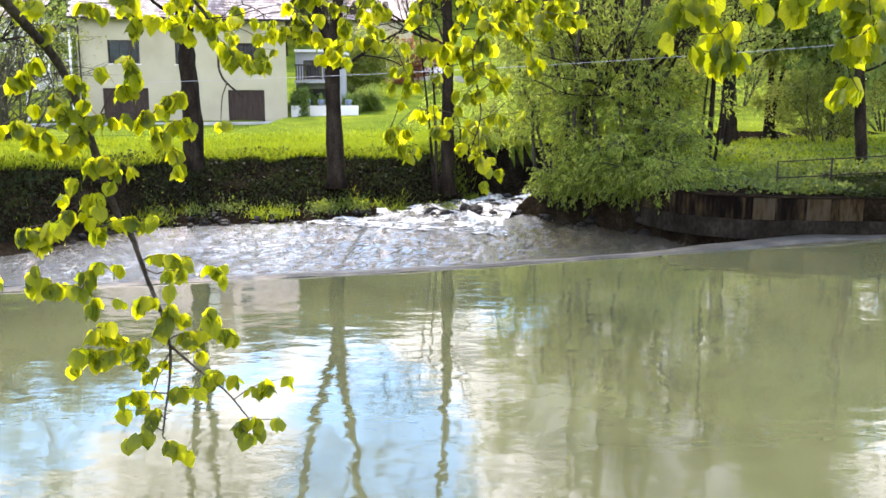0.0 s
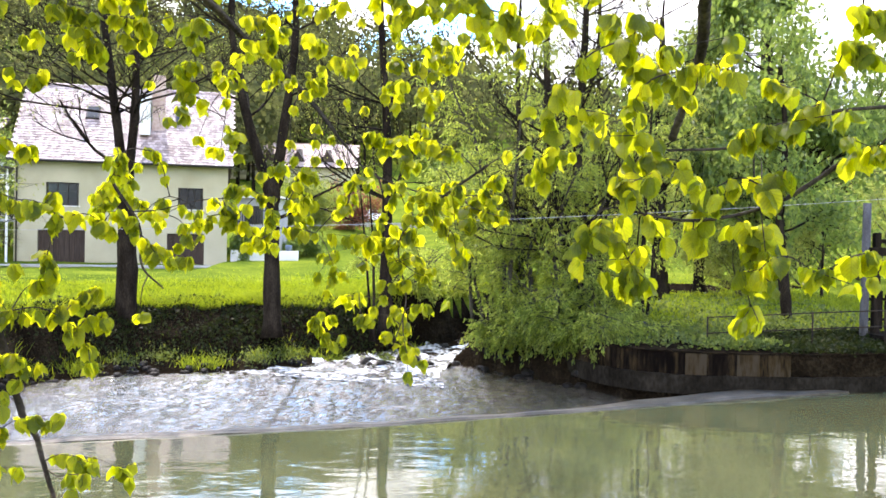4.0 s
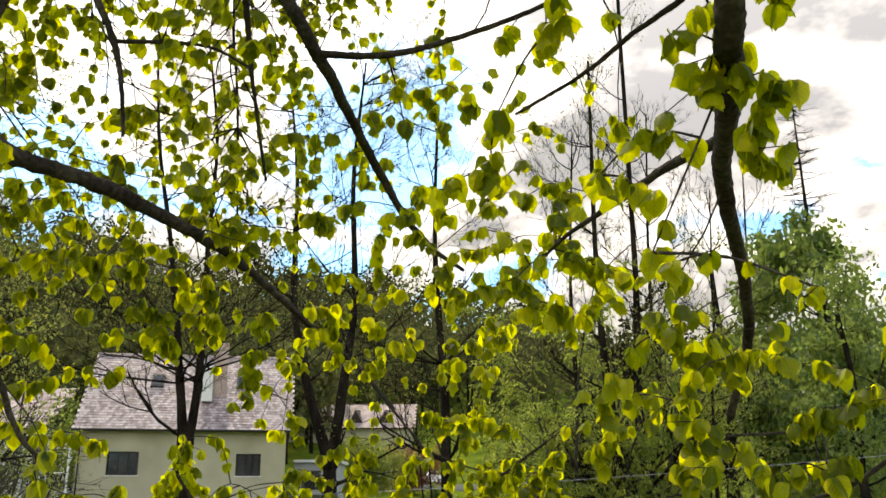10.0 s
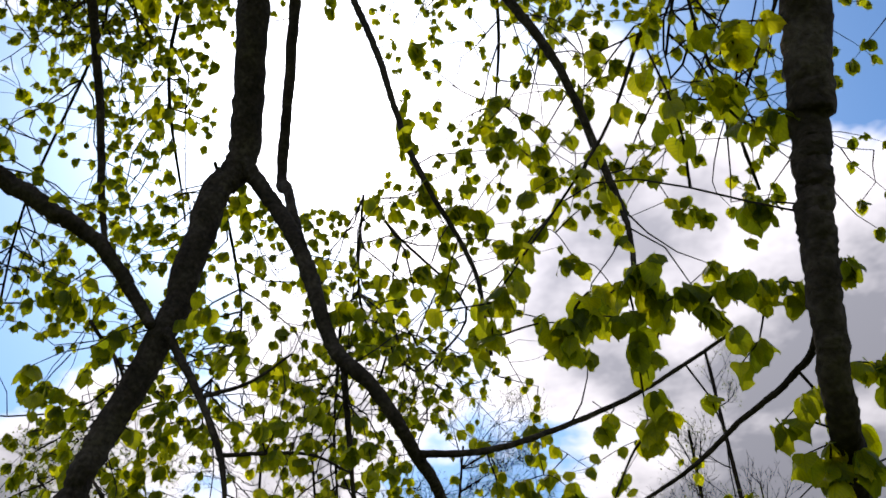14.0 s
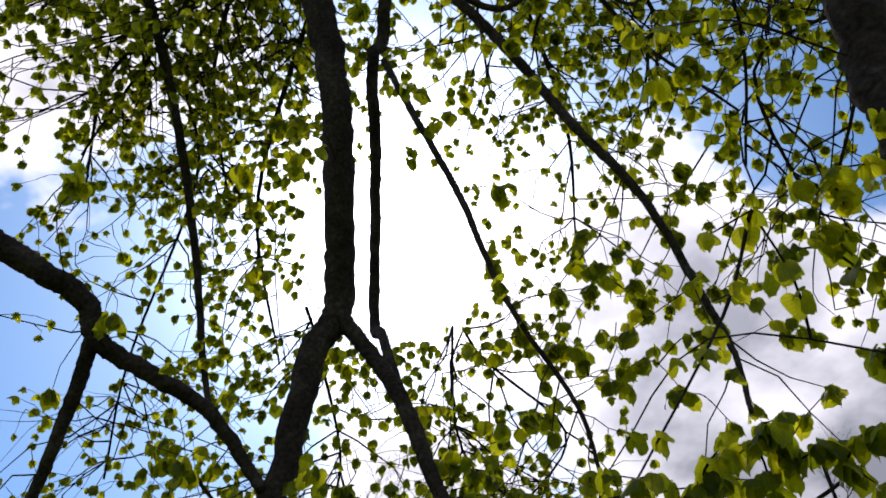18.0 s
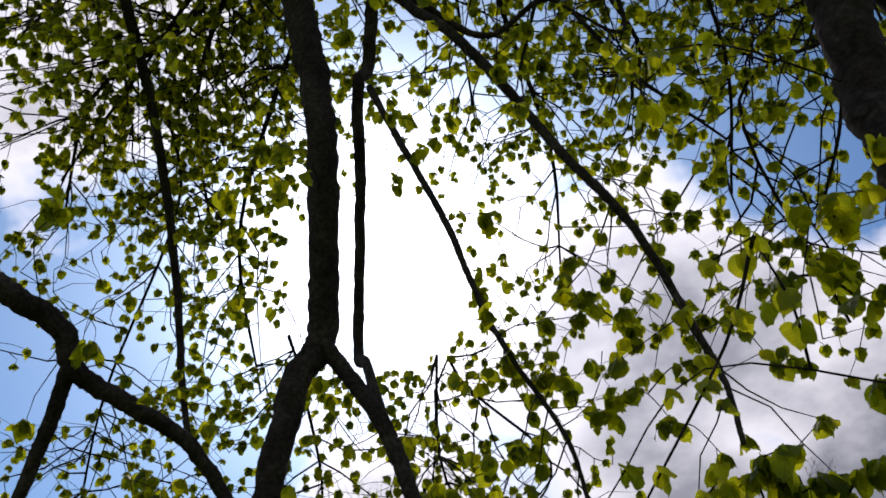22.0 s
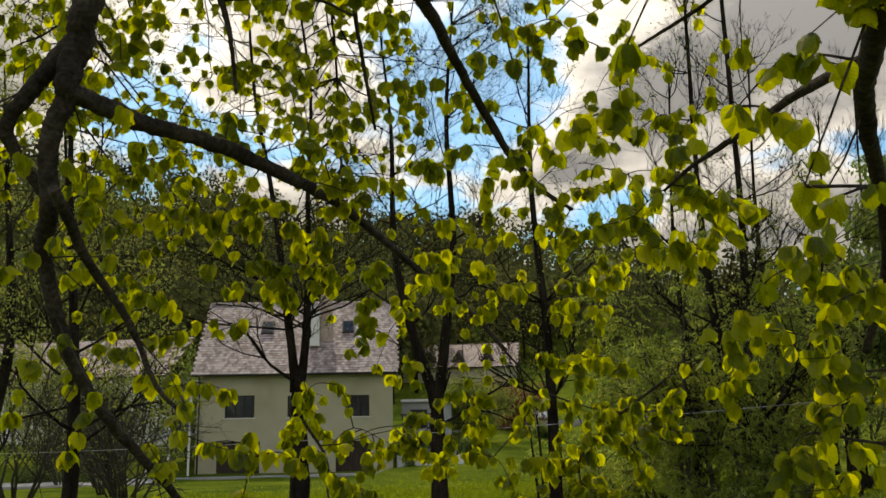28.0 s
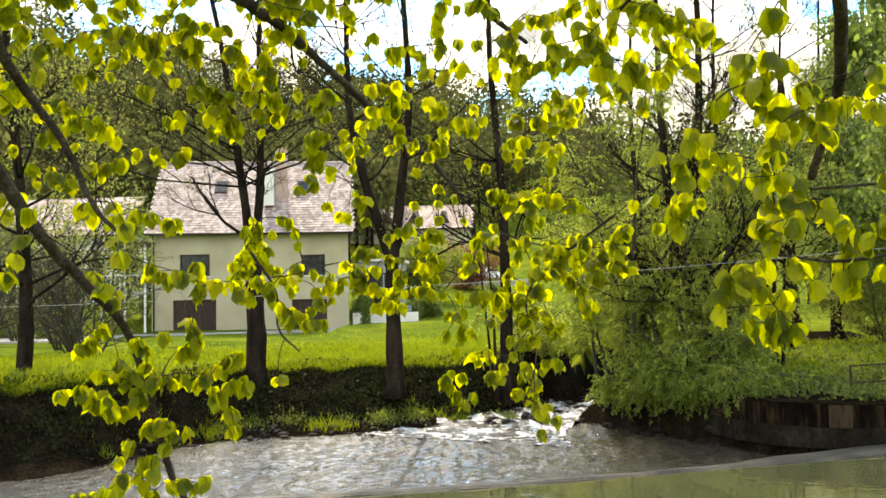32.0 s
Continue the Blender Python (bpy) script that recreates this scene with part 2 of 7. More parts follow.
# the streaks are stains; the deep tone of both wall colours holds the wall's shade
WALL_STAIN = material("stained_shade_dark_wall", ((0.004, 0.003, 0.0025), (0.011, 0.008, 0.0055), (0.034, 0.023, 0.011), (0.045, 0.036, 0.024)), 4.0, 14.0, 0.95, 0.5, 0.006, vary=0.26, stretch=(1, 1, 0.22), spec=0.02)
WALL_BASE = material("brown_stained_shade_dark_concrete", ((0.007, 0.006, 0.0045), (0.016, 0.0135, 0.01), (0.03, 0.026, 0.02)), 2.0, 14.0, 0.95, 0.5, 0.01, stretch=(1, 1, 0.6), spec=0.03)
WET_CONCRETE = material("wet_concrete", ((0.022, 0.019, 0.014), (0.055, 0.048, 0.037), (0.1, 0.088, 0.07)), 2.0, 20.0, 0.5, 0.5, 0.01)
TWIG_BARK = material("shrub_twig_bark", ((0.025, 0.022, 0.016), (0.05, 0.045, 0.032), (0.085, 0.078, 0.055)), 2.5, 26.0, 0.9, 0.5, 0.01)
RENDER_WALL = material("cream_plaster", ((0.35, 0.325, 0.225), (0.41, 0.385, 0.275), (0.45, 0.425, 0.31)), 0.6, 30.0, 0.9, 0.2, 0.006)
WHITE = material("white_paint", ((0.66, 0.66, 0.64), (0.76, 0.76, 0.74)), 1.0, 30.0, 0.6, 0.1, 0.003)
GREY_WALL = material("grey_plaster", ((0.3, 0.31, 0.33), (0.42, 0.43, 0.45)), 0.7, 25.0, 0.9, 0.2, 0.006)
ROOF = material("pinkish_clay_tile", ((0.2, 0.14, 0.125), (0.34, 0.255, 0.235), (0.5, 0.4, 0.375)), 0.8, 9.0, 0.5, 0.4, 0.01, spec=0.5, island=0.3)
ROOF_DARK = material("faded_red_tile", ((0.3, 0.2, 0.17), (0.44, 0.32, 0.28), (0.52, 0.41, 0.37)), 0.8, 9.0, 0.6, 0.4, 0.01)
BROWN_DOOR = material("dark_brown_board", ((0.02, 0.012, 0.009), (0.04, 0.026, 0.02), (0.06, 0.04, 0.03)), 1.5, 30.0, 0.7, 0.3, 0.004, stretch=(8, 8, 1))
FRAME = material("dark_window_frame", ((0.015, 0.013, 0.012), (0.035, 0.03, 0.028)), 3.0, 40.0, 0.5, 0.1, 0.002)
GLASS = material("window_glass", ((0.012, 0.014, 0.016), (0.03, 0.034, 0.038)), 0.8, 5.0, 0.06, 0, spec=0.3)
METAL = material("rusty_rail_metal", ((0.01, 0.009, 0.008), (0.025, 0.02, 0.016), (0.05, 0.03, 0.018)), 5.0, 60.0, 0.75, 0.3, 0.002, spec=0.1)
POST_GREY = material("weathered_post", ((0.04, 0.04, 0.042), (0.075, 0.075, 0.08), (0.12, 0.12, 0.126)), 2.0, 40.0, 0.9, 0.4, 0.004, stretch=(4, 4, 0.6), spec=0.08)
OLD_WOOD = material("blackened_timber", ((0.007, 0.006, 0.005), (0.014, 0.011, 0.008), (0.026, 0.02, 0.015)), 2.0, 40.0, 0.95, 0.5, 0.006, stretch=(4, 4, 1), spec=0.03)
CABLE = material("grey_cable", ((0.3, 0.3, 0.31), (0.42, 0.42, 0.43)), 3.0, 40.0, 0.5, 0)
GRAVEL = material("pale_gravel", ((0.25, 0.24, 0.22), (0.36, 0.35, 0.33), (0.45, 0.44, 0.42)), 1.0, 30.0, 0.95, 0.4, 0.01)
CAR_WHITE = material("white_car_paint", ((0.7, 0.71, 0.72), (0.78, 0.79, 0.8)), 0.5, 5.0, 0.25, 0, spec=0.6)
CAR_SILVER = material("silver_car_paint", ((0.45, 0.46, 0.48), (0.55, 0.56, 0.58)), 0.5, 5.0, 0.3, 0, metal=0.6)
RUBBER = material("tyre_rubber", ((0.012, 0.012, 0.012), (0.025, 0.025, 0.025)), 5.0, 50.0, 0.8, 0)
BARK = material("alder_bark", ((0.008, 0.006, 0.0045), (0.02, 0.015, 0.011), (0.042, 0.034, 0.025)), 2.5, 26.0, 0.95, 1.0, 0.03, stretch=(2, 2, 0.6), spec=0.05)
LIME_BARK = material("lime_bark", ((0.02, 0.016, 0.014), (0.044, 0.036, 0.031), (0.088, 0.074, 0.062)), 9.0, 80.0, 0.9, 1.0, 0.008, spec=0.08)


def lime_leaf():
    """A thin glossy blade: every leaf its own depth of green, veins that stand out and pass less light."""
    m = bpy.data.materials.new("fresh_lime_leaf")
    m.use_nodes = True
    t = m.node_tree
    b = t.nodes["Principled BSDF"]

    def calc(op, a, c=None, d=None):
        n = t.nodes.new("ShaderNodeMath")
        n.operation = op
        for k, v in enumerate((a, c, d)):
            if isinstance(v, (int, float)):
                n.inputs[k].default_value = v
            elif v is not None:
                t.links.new(v, n.inputs[k])
        return n.outputs[0]

    uv = t.nodes.new("ShaderNodeUVMap")
    uv.uv_map = "blade"
    xy = t.nodes.new("ShaderNodeSeparateXYZ")
    t.links.new(uv.outputs[0], xy.inputs[0])
    ax = calc("ABSOLUTE", xy.outputs[0])
    side = calc("POWER", calc("ABSOLUTE", calc("SINE", calc("MULTIPLY", calc("MULTIPLY_ADD", ax, -0.75, xy.outputs[1]), 19.0))), 9.0)
    rib = calc("POWER", calc("SUBTRACT", 1.0, calc("MINIMUM", calc("MULTIPLY", ax, 14.0), 1.0)), 2.0)
    vein = calc("MAXIMUM", calc("MULTIPLY", side, 0.6), rib)
    isl, info = t.nodes.new("ShaderNodeNewGeometry"), t.nodes.new("ShaderNodeObjectInfo")
    chance = calc("FRACT", calc("ADD", isl.outputs["Random Per Island"], calc("MULTIPLY", info.outputs["Random"], 7.3)))
    grain = t.nodes.new("ShaderNodeTexNoise")
    grain.inputs["Scale"].default_value, grain.inputs["Detail"].default_value = 45.0, 4.0
    t.links.new(uv.outputs[0], grain.inputs["Vector"])
    mottle = t.nodes.new("ShaderNodeTexNoise")
    mottle.inputs["Scale"].default_value = 5.0
    t.links.new(uv.outputs[0], mottle.inputs["Vector"])
    shade = calc("MULTIPLY", calc("MULTIPLY_ADD", mottle.outputs[0], 0.35, calc("MULTIPLY_ADD", calc("POWER", chance, 1.4), 1.0, 0.2)), calc("SUBTRACT", 1.0, calc("MULTIPLY", vein, 0.3)))
    top = t.nodes.new("ShaderNodeValToRGB")
    for e, (p, c) in zip(top.color_ramp.elements, ((0.0, (0.035, 0.07, 0.008, 1)), (1.0, (0.1, 0.14, 0.014, 1)))):
        e.position, e.color = p, c
    t.links.new(chance, top.inputs[0])
    t.links.new(top.outputs[0], b.inputs["Base Color"])
    b.inputs["Roughness"].default_value, b.inputs["Specular IOR Level"].default_value = 0.42, 0.4
    bp = t.nodes.new("ShaderNodeBump")
    bp.inputs["Strength"].default_value, bp.inputs["Distance"].default_value = 0.5, 0.003
    t.links.new(calc("MULTIPLY_ADD", grain.outputs[0], 0.5, vein), bp.inputs["Height"])
    t.links.new(bp.outputs[0], b.inputs["Normal"])
    tr, hue, mx = t.nodes.new("ShaderNodeBsdfTranslucent"), t.nodes.new("ShaderNodeHueSaturation"), t.nodes.new("ShaderNodeMixShader")
    hue.inputs["Color"].default_value = (0.91, 0.95, 0.02, 1)
    t.links.new(calc("MULTIPLY_ADD", chance, -0.04, 0.522), hue.inputs["Hue"])
    t.links.new(shade, hue.inputs["Value"])
    t.links.new(hue.outputs[0], tr.inputs[0])
    mx.inputs[0].default_value = 0.66
    t.links.new(b.outputs[0], mx.inputs[1])
    t.links.new(tr.outputs[0], mx.inputs[2])
    t.links.new(mx.outputs[0], t.nodes["Material Output"].inputs[0])
    return m


LIME_LEAF = lime_leaf()
ALDER_LEAF = material("young_alder_leaf", ((0.08, 0.11, 0.03), (0.12, 0.16, 0.045), (0.17, 0.21, 0.06)), 2.0, 30.0, 0.6, 0, through_light=(0.46, 0.52, 0.1), share=0.5, leafs=(0.7, 1.1))
WILLOW_LEAF = material("willow_leaf", ((0.065, 0.1, 0.026), (0.1, 0.14, 0.037), (0.14, 0.18, 0.053)), 0.7, 30.0, 0.55, 0, spec=0.1, through_light=(0.66, 0.8, 0.13), share=0.56, leafs=(0.5, 1.2))
# leaf green taken down almost to black, with the shade of the bank included
IVY = material("shade_dark_ivy", ((0.008, 0.012, 0.004), (0.018, 0.024, 0.007), (0.035, 0.045, 0.014)), 1.5, 30.0, 0.6, 0, spec=0.1, through_light=(0.05, 0.07, 0.012), share=0.3, leafs=(0.4, 1.2))
DARK_LEAF = material("dark_broad_leaf", ((0.045, 0.085, 0.022), (0.075, 0.12, 0.032), (0.11, 0.155, 0.05)), 2.0, 30.0, 0.5, 0, through_light=(0.36, 0.5, 0.09), share=0.5, leafs=(0.45, 1.15))
WOOD_LEAF = material("hill_wood_leaf", ((0.035, 0.04, 0.021), (0.062, 0.066, 0.031), (0.1, 0.105, 0.042)), 0.04, 0.3, 0.95, 0, spec=0.02, through_light=(0.18, 0.2, 0.06), share=0.4, leafs=(0.6, 1.2))
RED_LEAF = material("red_shrub_leaf", ((0.16, 0.05, 0.03), (0.26, 0.09, 0.05)), 2.0, 30.0, 0.6, 0, through_light=(0.42, 0.16, 0.07), share=0.4)
YELLOW_LEAF = material("yellow_shrub_leaf", ((0.25, 0.22, 0.03), (0.38, 0.33, 0.05)), 2.0, 30.0, 0.6, 0, through_light=(0.5, 0.45, 0.05), share=0.4)
POT = material("blue_grey_pot", ((0.1, 0.14, 0.22), (0.2, 0.25, 0.33)), 3.0, 20.0, 0.4, 0)


# ---- mesh helpers ----
def mesh_of(name, verts, faces, mat, smooth=False):
    me = bpy.data.meshes.new(name)
    me.from_pydata(verts if isinstance(verts, np.ndarray) else [tuple(v) for v in verts], [], faces)
    me.materials.append(mat)
    if smooth:
        me.polygons.foreach_set("use_smooth", np.ones(len(me.polygons), dtype=bool))
    me.update()
    return me


def part(name, bm, mat, parent=None, label="", local=False):
    """Links a bmesh, or a finished mesh, as one object under its thing."""
    if isinstance(bm, bmesh.types.BMesh):
        me = bpy.data.meshes.new(name)
        bm.to_mesh(me)
        bm.free()
        me.materials.append(mat)
    else:
        me = bm
    ob = new(name, me)
    if parent is not None:
        ob.parent = parent
        if not local:
            ob.matrix_parent_inverse = parent.matrix_world.inverted()
    return tagged(ob, label=label) if label else ob


def empty(name, at, label, category, group="", kind="", turn=0.0):
    ob = new(name)
    ob.matrix_world = pose(*at, 0, 0, turn)
    return tagged(ob, label, category, group, kind)


def box(bm, x0, x1, y0, y1, z0, z1, bevel=0.0):
    got = bmesh.ops.create_cube(bm, size=1.0, matrix=Matrix.Translation(((x0 + x1) / 2, (y0 + y1) / 2, (z0 + z1) / 2)) @ Matrix.Diagonal((x1 - x0, y1 - y0, z1 - z0, 1)))
    if bevel:
        edges = {e for v in got["verts"] for e in v.link_edges}
        bmesh.ops.bevel(bm, geom=list(edges), offset=bevel, segments=2, affect="EDGES", profile=0.5)
    return bm


def a_box(name, dims, mat, parent=None, bevel=0.0, label=""):
    return part(name, box(bmesh.new(), *dims, bevel), mat, parent, label)


class Tubes:
    """Tapered tubes along lines of points, gathered into one mesh; tubes of one make are worked out together."""

    def __init__(self):
        self.rows = {}

    def add(self, pts, radii, sides=6, rough=0.0):
        self.rows.setdefault((len(pts), sides, rough), []).append((np.array(pts, float), np.array(radii, float)))

    def mesh(self, name, mat):
        verts, faces, o = [], [], 0
        for (n, sides, rough), made in self.rows.items():
            pts, rad = np.array([m[0] for m in made]), np.array([m[1] for m in made])
            way = unit(np.gradient(pts, axis=1))
            ref = np.where(np.abs(way[:, :1, :1]) < 0.8, np.array([1.0, 0, 0]), np.array([0, 1.0, 0]))
            a = unit(np.cross(way, np.broadcast_to(ref, way.shape)))
            b = np.cross(way, a)
            ang = np.linspace(0, 2 * np.pi, sides, endpoint=False)
            r = np.repeat(rad[..., None], sides, 2)
            if rough:
                r = r * (1 + rough * np.random.randn(*r.shape))
            ring = pts[:, :, None] + r[..., None] * (np.cos(ang)[:, None] * a[:, :, None] + np.sin(ang)[:, None] * b[:, :, None])
            verts.append(ring.reshape(-1, 3))
            first = o + np.arange(len(made))[:, None, None] * n * sides + np.arange(n - 1)[None, :, None] * sides
            here, nxt = first + np.arange(sides), first + (np.arange(sides) + 1) % sides
            faces += np.stack([here, nxt, nxt + sides, here + sides], -1).reshape(-1, 4).tolist()
            ends = o + np.arange(len(made))[:, None] * n * sides + np.arange(sides)
            faces += ends[:, ::-1].tolist() + (ends + (n - 1) * sides).tolist()
            o += len(made) * n * sides
        return mesh_of(name, np.concatenate(verts), faces, mat, True)


def smooth_line(pts, per=5):
    """A Catmull-Rom line through the points."""
    p = np.asarray(pts, float)
    p = np.vstack([2 * p[0] - p[1], p, 2 * p[-1] - p[-2]])
    out = []
    for i in range(1, len(p) - 2):
        for u in np.linspace(0, 1, per, endpoint=False):
            out.append(0.5 * (2 * p[i] + (p[i + 1] - p[i - 1]) * u + (2 * p[i - 1] - 5 * p[i] + 4 * p[i + 1] - p[i + 2]) * u ** 2
                              + (3 * p[i] - p[i - 1] - 3 * p[i + 1] + p[i + 2]) * u ** 3))
    out.append(p[-2])
    return np.array(out)


def unit(v):
    v = np.asarray(v, float)
    if v.ndim == 1:
        return v / (math.sqrt(float(v @ v)) + 1e-9)
    return v / (np.sqrt((v * v).sum(-1, keepdims=True)) + 1e-9)


def cross(a, b):
    return np.array([a[1] * b[2] - a[2] * b[1], a[2] * b[0] - a[0] * b[2], a[0] * b[1] - a[1] * b[0]])


def small_leaves(at, size, rng, hang=0.3, shape=0.55, along=None):
    """Folded four-cornered leaves at the given places, as vertices and faces."""
    n = len(at)
    tip = unit(rng.normal(size=(n, 3)) * (1.0 if along is None else 0.45) + [0, 0, -hang * 3] + (0 if along is None else along))
    side = unit(np.cross(tip, rng.normal(size=(n, 3))))
    up = np.cross(side, tip)
    s = (size * rng.uniform(0.6, 1.3, n))[:, None]
    v = np.stack([at, at + s * (0.5 * tip + shape * 0.5 * side + 0.12 * up), at + s * tip, at + s * (0.5 * tip - shape * 0.5 * side + 0.12 * up)], 1)
    f = np.arange(n * 4).reshape(n, 4)
    tri = np.concatenate([f[:, [0, 1, 2]], f[:, [0, 2, 3]]])
    return v.reshape(-1, 3), tri


def leaf_mesh(name, at, size, rng, mat, hang=0.3, shape=0.55, along=None):
    v, f = small_leaves(np.asarray(at, float), size, rng, hang, shape, along)
    me = bpy.data.meshes.new(name)
    me.vertices.add(len(v))
    me.vertices.foreach_set("co", v.ravel())
    me.loops.add(len(f) * 3)
    me.loops.foreach_set("vertex_index", f.ravel().astype(np.int32))
    me.polygons.add(len(f))
    me.polygons.foreach_set("loop_start", np.arange(0, len(f) * 3, 3, dtype=np.int32))
    me.materials.append(mat)
    me.update()
    me.validate()
    return me


# ---- ground: one sheet that follows the foot of the far bank ----
BANK_X = (-900, -60, -22, -12, -8.9, -7.75, -6.85, -4.2, -2.8, -1.1, 0.5, 1.9, 2.7, 3.6, 4.75, 5.2, 7.2, 9.3, 11.5, 14, 60, 900)
BANK_Y = (-60, 2, 11.5, 14.2, 16.9, 19.7, 21.0, 21.7, 22.3, 23.4, 23.6, 24.0, 22.5, 21.3, 20.1, 18.9, 18.15, 18.1, 18.3, 19.2, 26, 120)
CHANNEL = ((-0.4, 22.6), (1.3, 25.4), (3.3, 27.3), (6.2, 29.2), (10.0, 32.5), (17.0, 37.0))


def bank_y(x):
    return np.interp(x, BANK_X, BANK_Y)


def channel_off(x, y):
    """How far a place lies from the middle of the side stream, and how far up it."""
    best, along, run = np.full(np.shape(x), 1e9), np.zeros(np.shape(x)), 0.0
    for (ax, ay), (bx, by) in zip(CHANNEL, CHANNEL[1:]):
        dx, dy = bx - ax, by - ay
        L2 = dx * dx + dy * dy
        u = np.clip(((x - ax) * dx + (y - ay) * dy) / L2, 0, 1)
        d = np.hypot(x - ax - u * dx, y - ay - u * dy)
        along = np.where(d < best, run + u * math.sqrt(L2), along)
        best = np.minimum(best, d)
        run += math.sqrt(L2)
    return best, along


def wavy(x, y, s, seed=0.0):
    return np.sin(x * s + 1.3 * np.sin(y * s * 0.7 + seed) + seed * 2.1) * np.cos(y * s * 0.9 + 0.8 * np.sin(x * s * 0.6 - seed))


def ground_z(x, y):
    x, y = np.asarray(x, float), np.asarray(y, float)
    o = y - bank_y(x)
    right = np.clip((x - 1.0) / 3.0, 0, 1)
    # the far side: shelf, bank face, meadow
    left_z = np.interp(o, (-3, -0.4, 0.0, 0.9, 1.3, 2.2, 2.9, 4.2, 30, 38, 60, 75, 100), (-1.0, -0.55, -0.28, -0.02, 0.42, 1.0, 1.27, 1.32, 1.08, 1.1, 3.4, 5.0, 7.0))
    right_z = np.interp(o, (-3, -0.4, 0.0, 0.3, 1.0, 4.0, 9, 30, 60, 75, 100), (-1.0, -0.6, 0.6, 0.84, 0.8, 1.1, 1.3, 1.5, 3.2, 5.0, 7.0))
    left_z = left_z + 0.28 * np.clip((-7.0 - x) / 4.0, 0, 1) * np.interp(o, (1.0, 3.0, 8.0, 20.0), (0, 1, 1, 0))
    left_z = left_z + 0.42 * np.clip((x + 9.8) / 0.6, 0, 1) * np.interp(o, (20, 31, 40, 60), (0, 1, 1, 0))
    z = left_z * (1 - right) + right_z * right
    # the wooded hill behind, lower to the right
    az = np.degrees(np.arctan2(x, np.maximum(y, 1.0)))
    crest = np.interp(az, (-40, -22, -14, -6, 4, 15, 30, 45), (66, 61, 52, 50, 40, 25, 18, 16))
    far = np.hypot(x, y)
    z = z + np.interp(far, (95, 130, 190, 250, 420, 900, 3000), (0, 0.12, 0.55, 1.0, 1.05, 0.4, 0.2)) * crest * (y > 40)
    z = z + wavy(x, y, 0.9) * 0.05 * np.clip(o / 2, 0, 1) + wavy(x, y, 0.05, 2.0) * np.clip((far - 90) / 60, 0, 1) * 2.0
    d, along = channel_off(x, y)
    cut = np.clip((1.75 - d) / 0.55, 0, 1) * (y > 20)
    z = z * (1 - cut) + (-0.5 + 0.07 * along) * cut
    # the near side, under the camera
    near_z = np.interp(y, (-60, 0.9, 2.2, 3.2, 5), (1.6, 1.33, 0.5, -0.6, -1.0))
    return np.where(y < 5, np.minimum(near_z, 9), np.where(o < -3, -1.0, z))


xs = np.unique(np.concatenate([np.linspace(-14, 16, 101), np.linspace(-40, 60, 61), np.linspace(-200, 200, 41), np.linspace(-900, 900, 25)]))
offs = np.concatenate([[-3.0, -1.5, -0.7, -0.3, 0.0, 0.3, 0.6, 0.85, 1.0, 1.15, 1.3, 1.5, 1.7, 2.0], np.arange(2.4, 12, 0.4), np.arange(12, 40, 1.5), np.arange(40, 120, 4), np.arange(120, 300, 9), [330, 380, 450, 600, 900, 1500, 2500]])
rows_y = [np.full(len(xs), v) for v in (-900.0, -200.0, -60.0, -20.0, -6.0, 0.0, 0.9, 1.5, 2.2, 3.2, 5.0)]
rows_y += [np.maximum(bank_y(xs) + o, 5.2 + 0.02 * i) for i, o in enumerate(offs)]
gx, gy = np.tile(xs, (len(rows_y), 1)), np.array(rows_y)
gz = ground_z(gx, gy)
nx = len(xs)
gv = np.stack([gx, gy, gz], -1).reshape(-1, 3)
gf, gm = [], []
for i in range(len(rows_y) - 1):
    for j in range(nx - 1):
        gf.append((i * nx + j, i * nx + j + 1, (i + 1) * nx + j + 1, (i + 1) * nx + j))
        cx, cy = (gx[i, j] + gx[i, j + 1]) / 2, (gy[i, j] + gy[i + 1, j]) / 2
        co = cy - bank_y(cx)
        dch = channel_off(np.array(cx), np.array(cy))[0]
        # 1 is the shade-dark earth: bank face, channel and the strip under the trees
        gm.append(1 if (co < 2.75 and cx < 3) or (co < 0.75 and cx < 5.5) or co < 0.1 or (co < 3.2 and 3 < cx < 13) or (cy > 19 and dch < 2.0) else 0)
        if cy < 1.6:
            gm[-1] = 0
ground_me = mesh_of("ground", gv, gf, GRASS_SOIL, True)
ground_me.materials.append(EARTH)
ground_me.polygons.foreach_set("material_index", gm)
tagged(new("ground", ground_me), "sunlit green meadow with a dark earth river bank and wooded hill", "ground", kind="structure")

# ---- water ----
CREST = ((-40, 2.5), (-20, 8.2), (-11, 11.2), (-6.3, 12.6), (-3.0, 13.5), (-0.6, 14.1), (2.0, 15.0), (4.8, 16.0), (8.6, 17.35), (10.9, 18.1), (15, 19.4))


def ribbon(name, near_line, far_line, z, mat, cuts=1):
    verts, faces = [], []
    for (ax, ay), (bx, by) in zip(near_line, far_line):
        for k in range(cuts + 1):
            u = k / cuts
            verts.append((ax + (bx - ax) * u, ay + (by - ay) * u, z))
    w = cuts + 1
    for i in range(len(near_line) - 1):
        for k in range(cuts):
            faces.append((i * w + k, (i + 1) * w + k, (i + 1) * w + k + 1, i * w + k + 1))
    return mesh_of(name, verts, faces, mat)


tagged(new("water", ribbon("pond", [(x, 1.0 if x < 14 else 1.0) for x, y in CREST], [(x, y + 0.1) for x, y in CREST], 0.0, POND)),
       "still olive-green mill pond mirroring trees and sky", "pond", kind="structure")
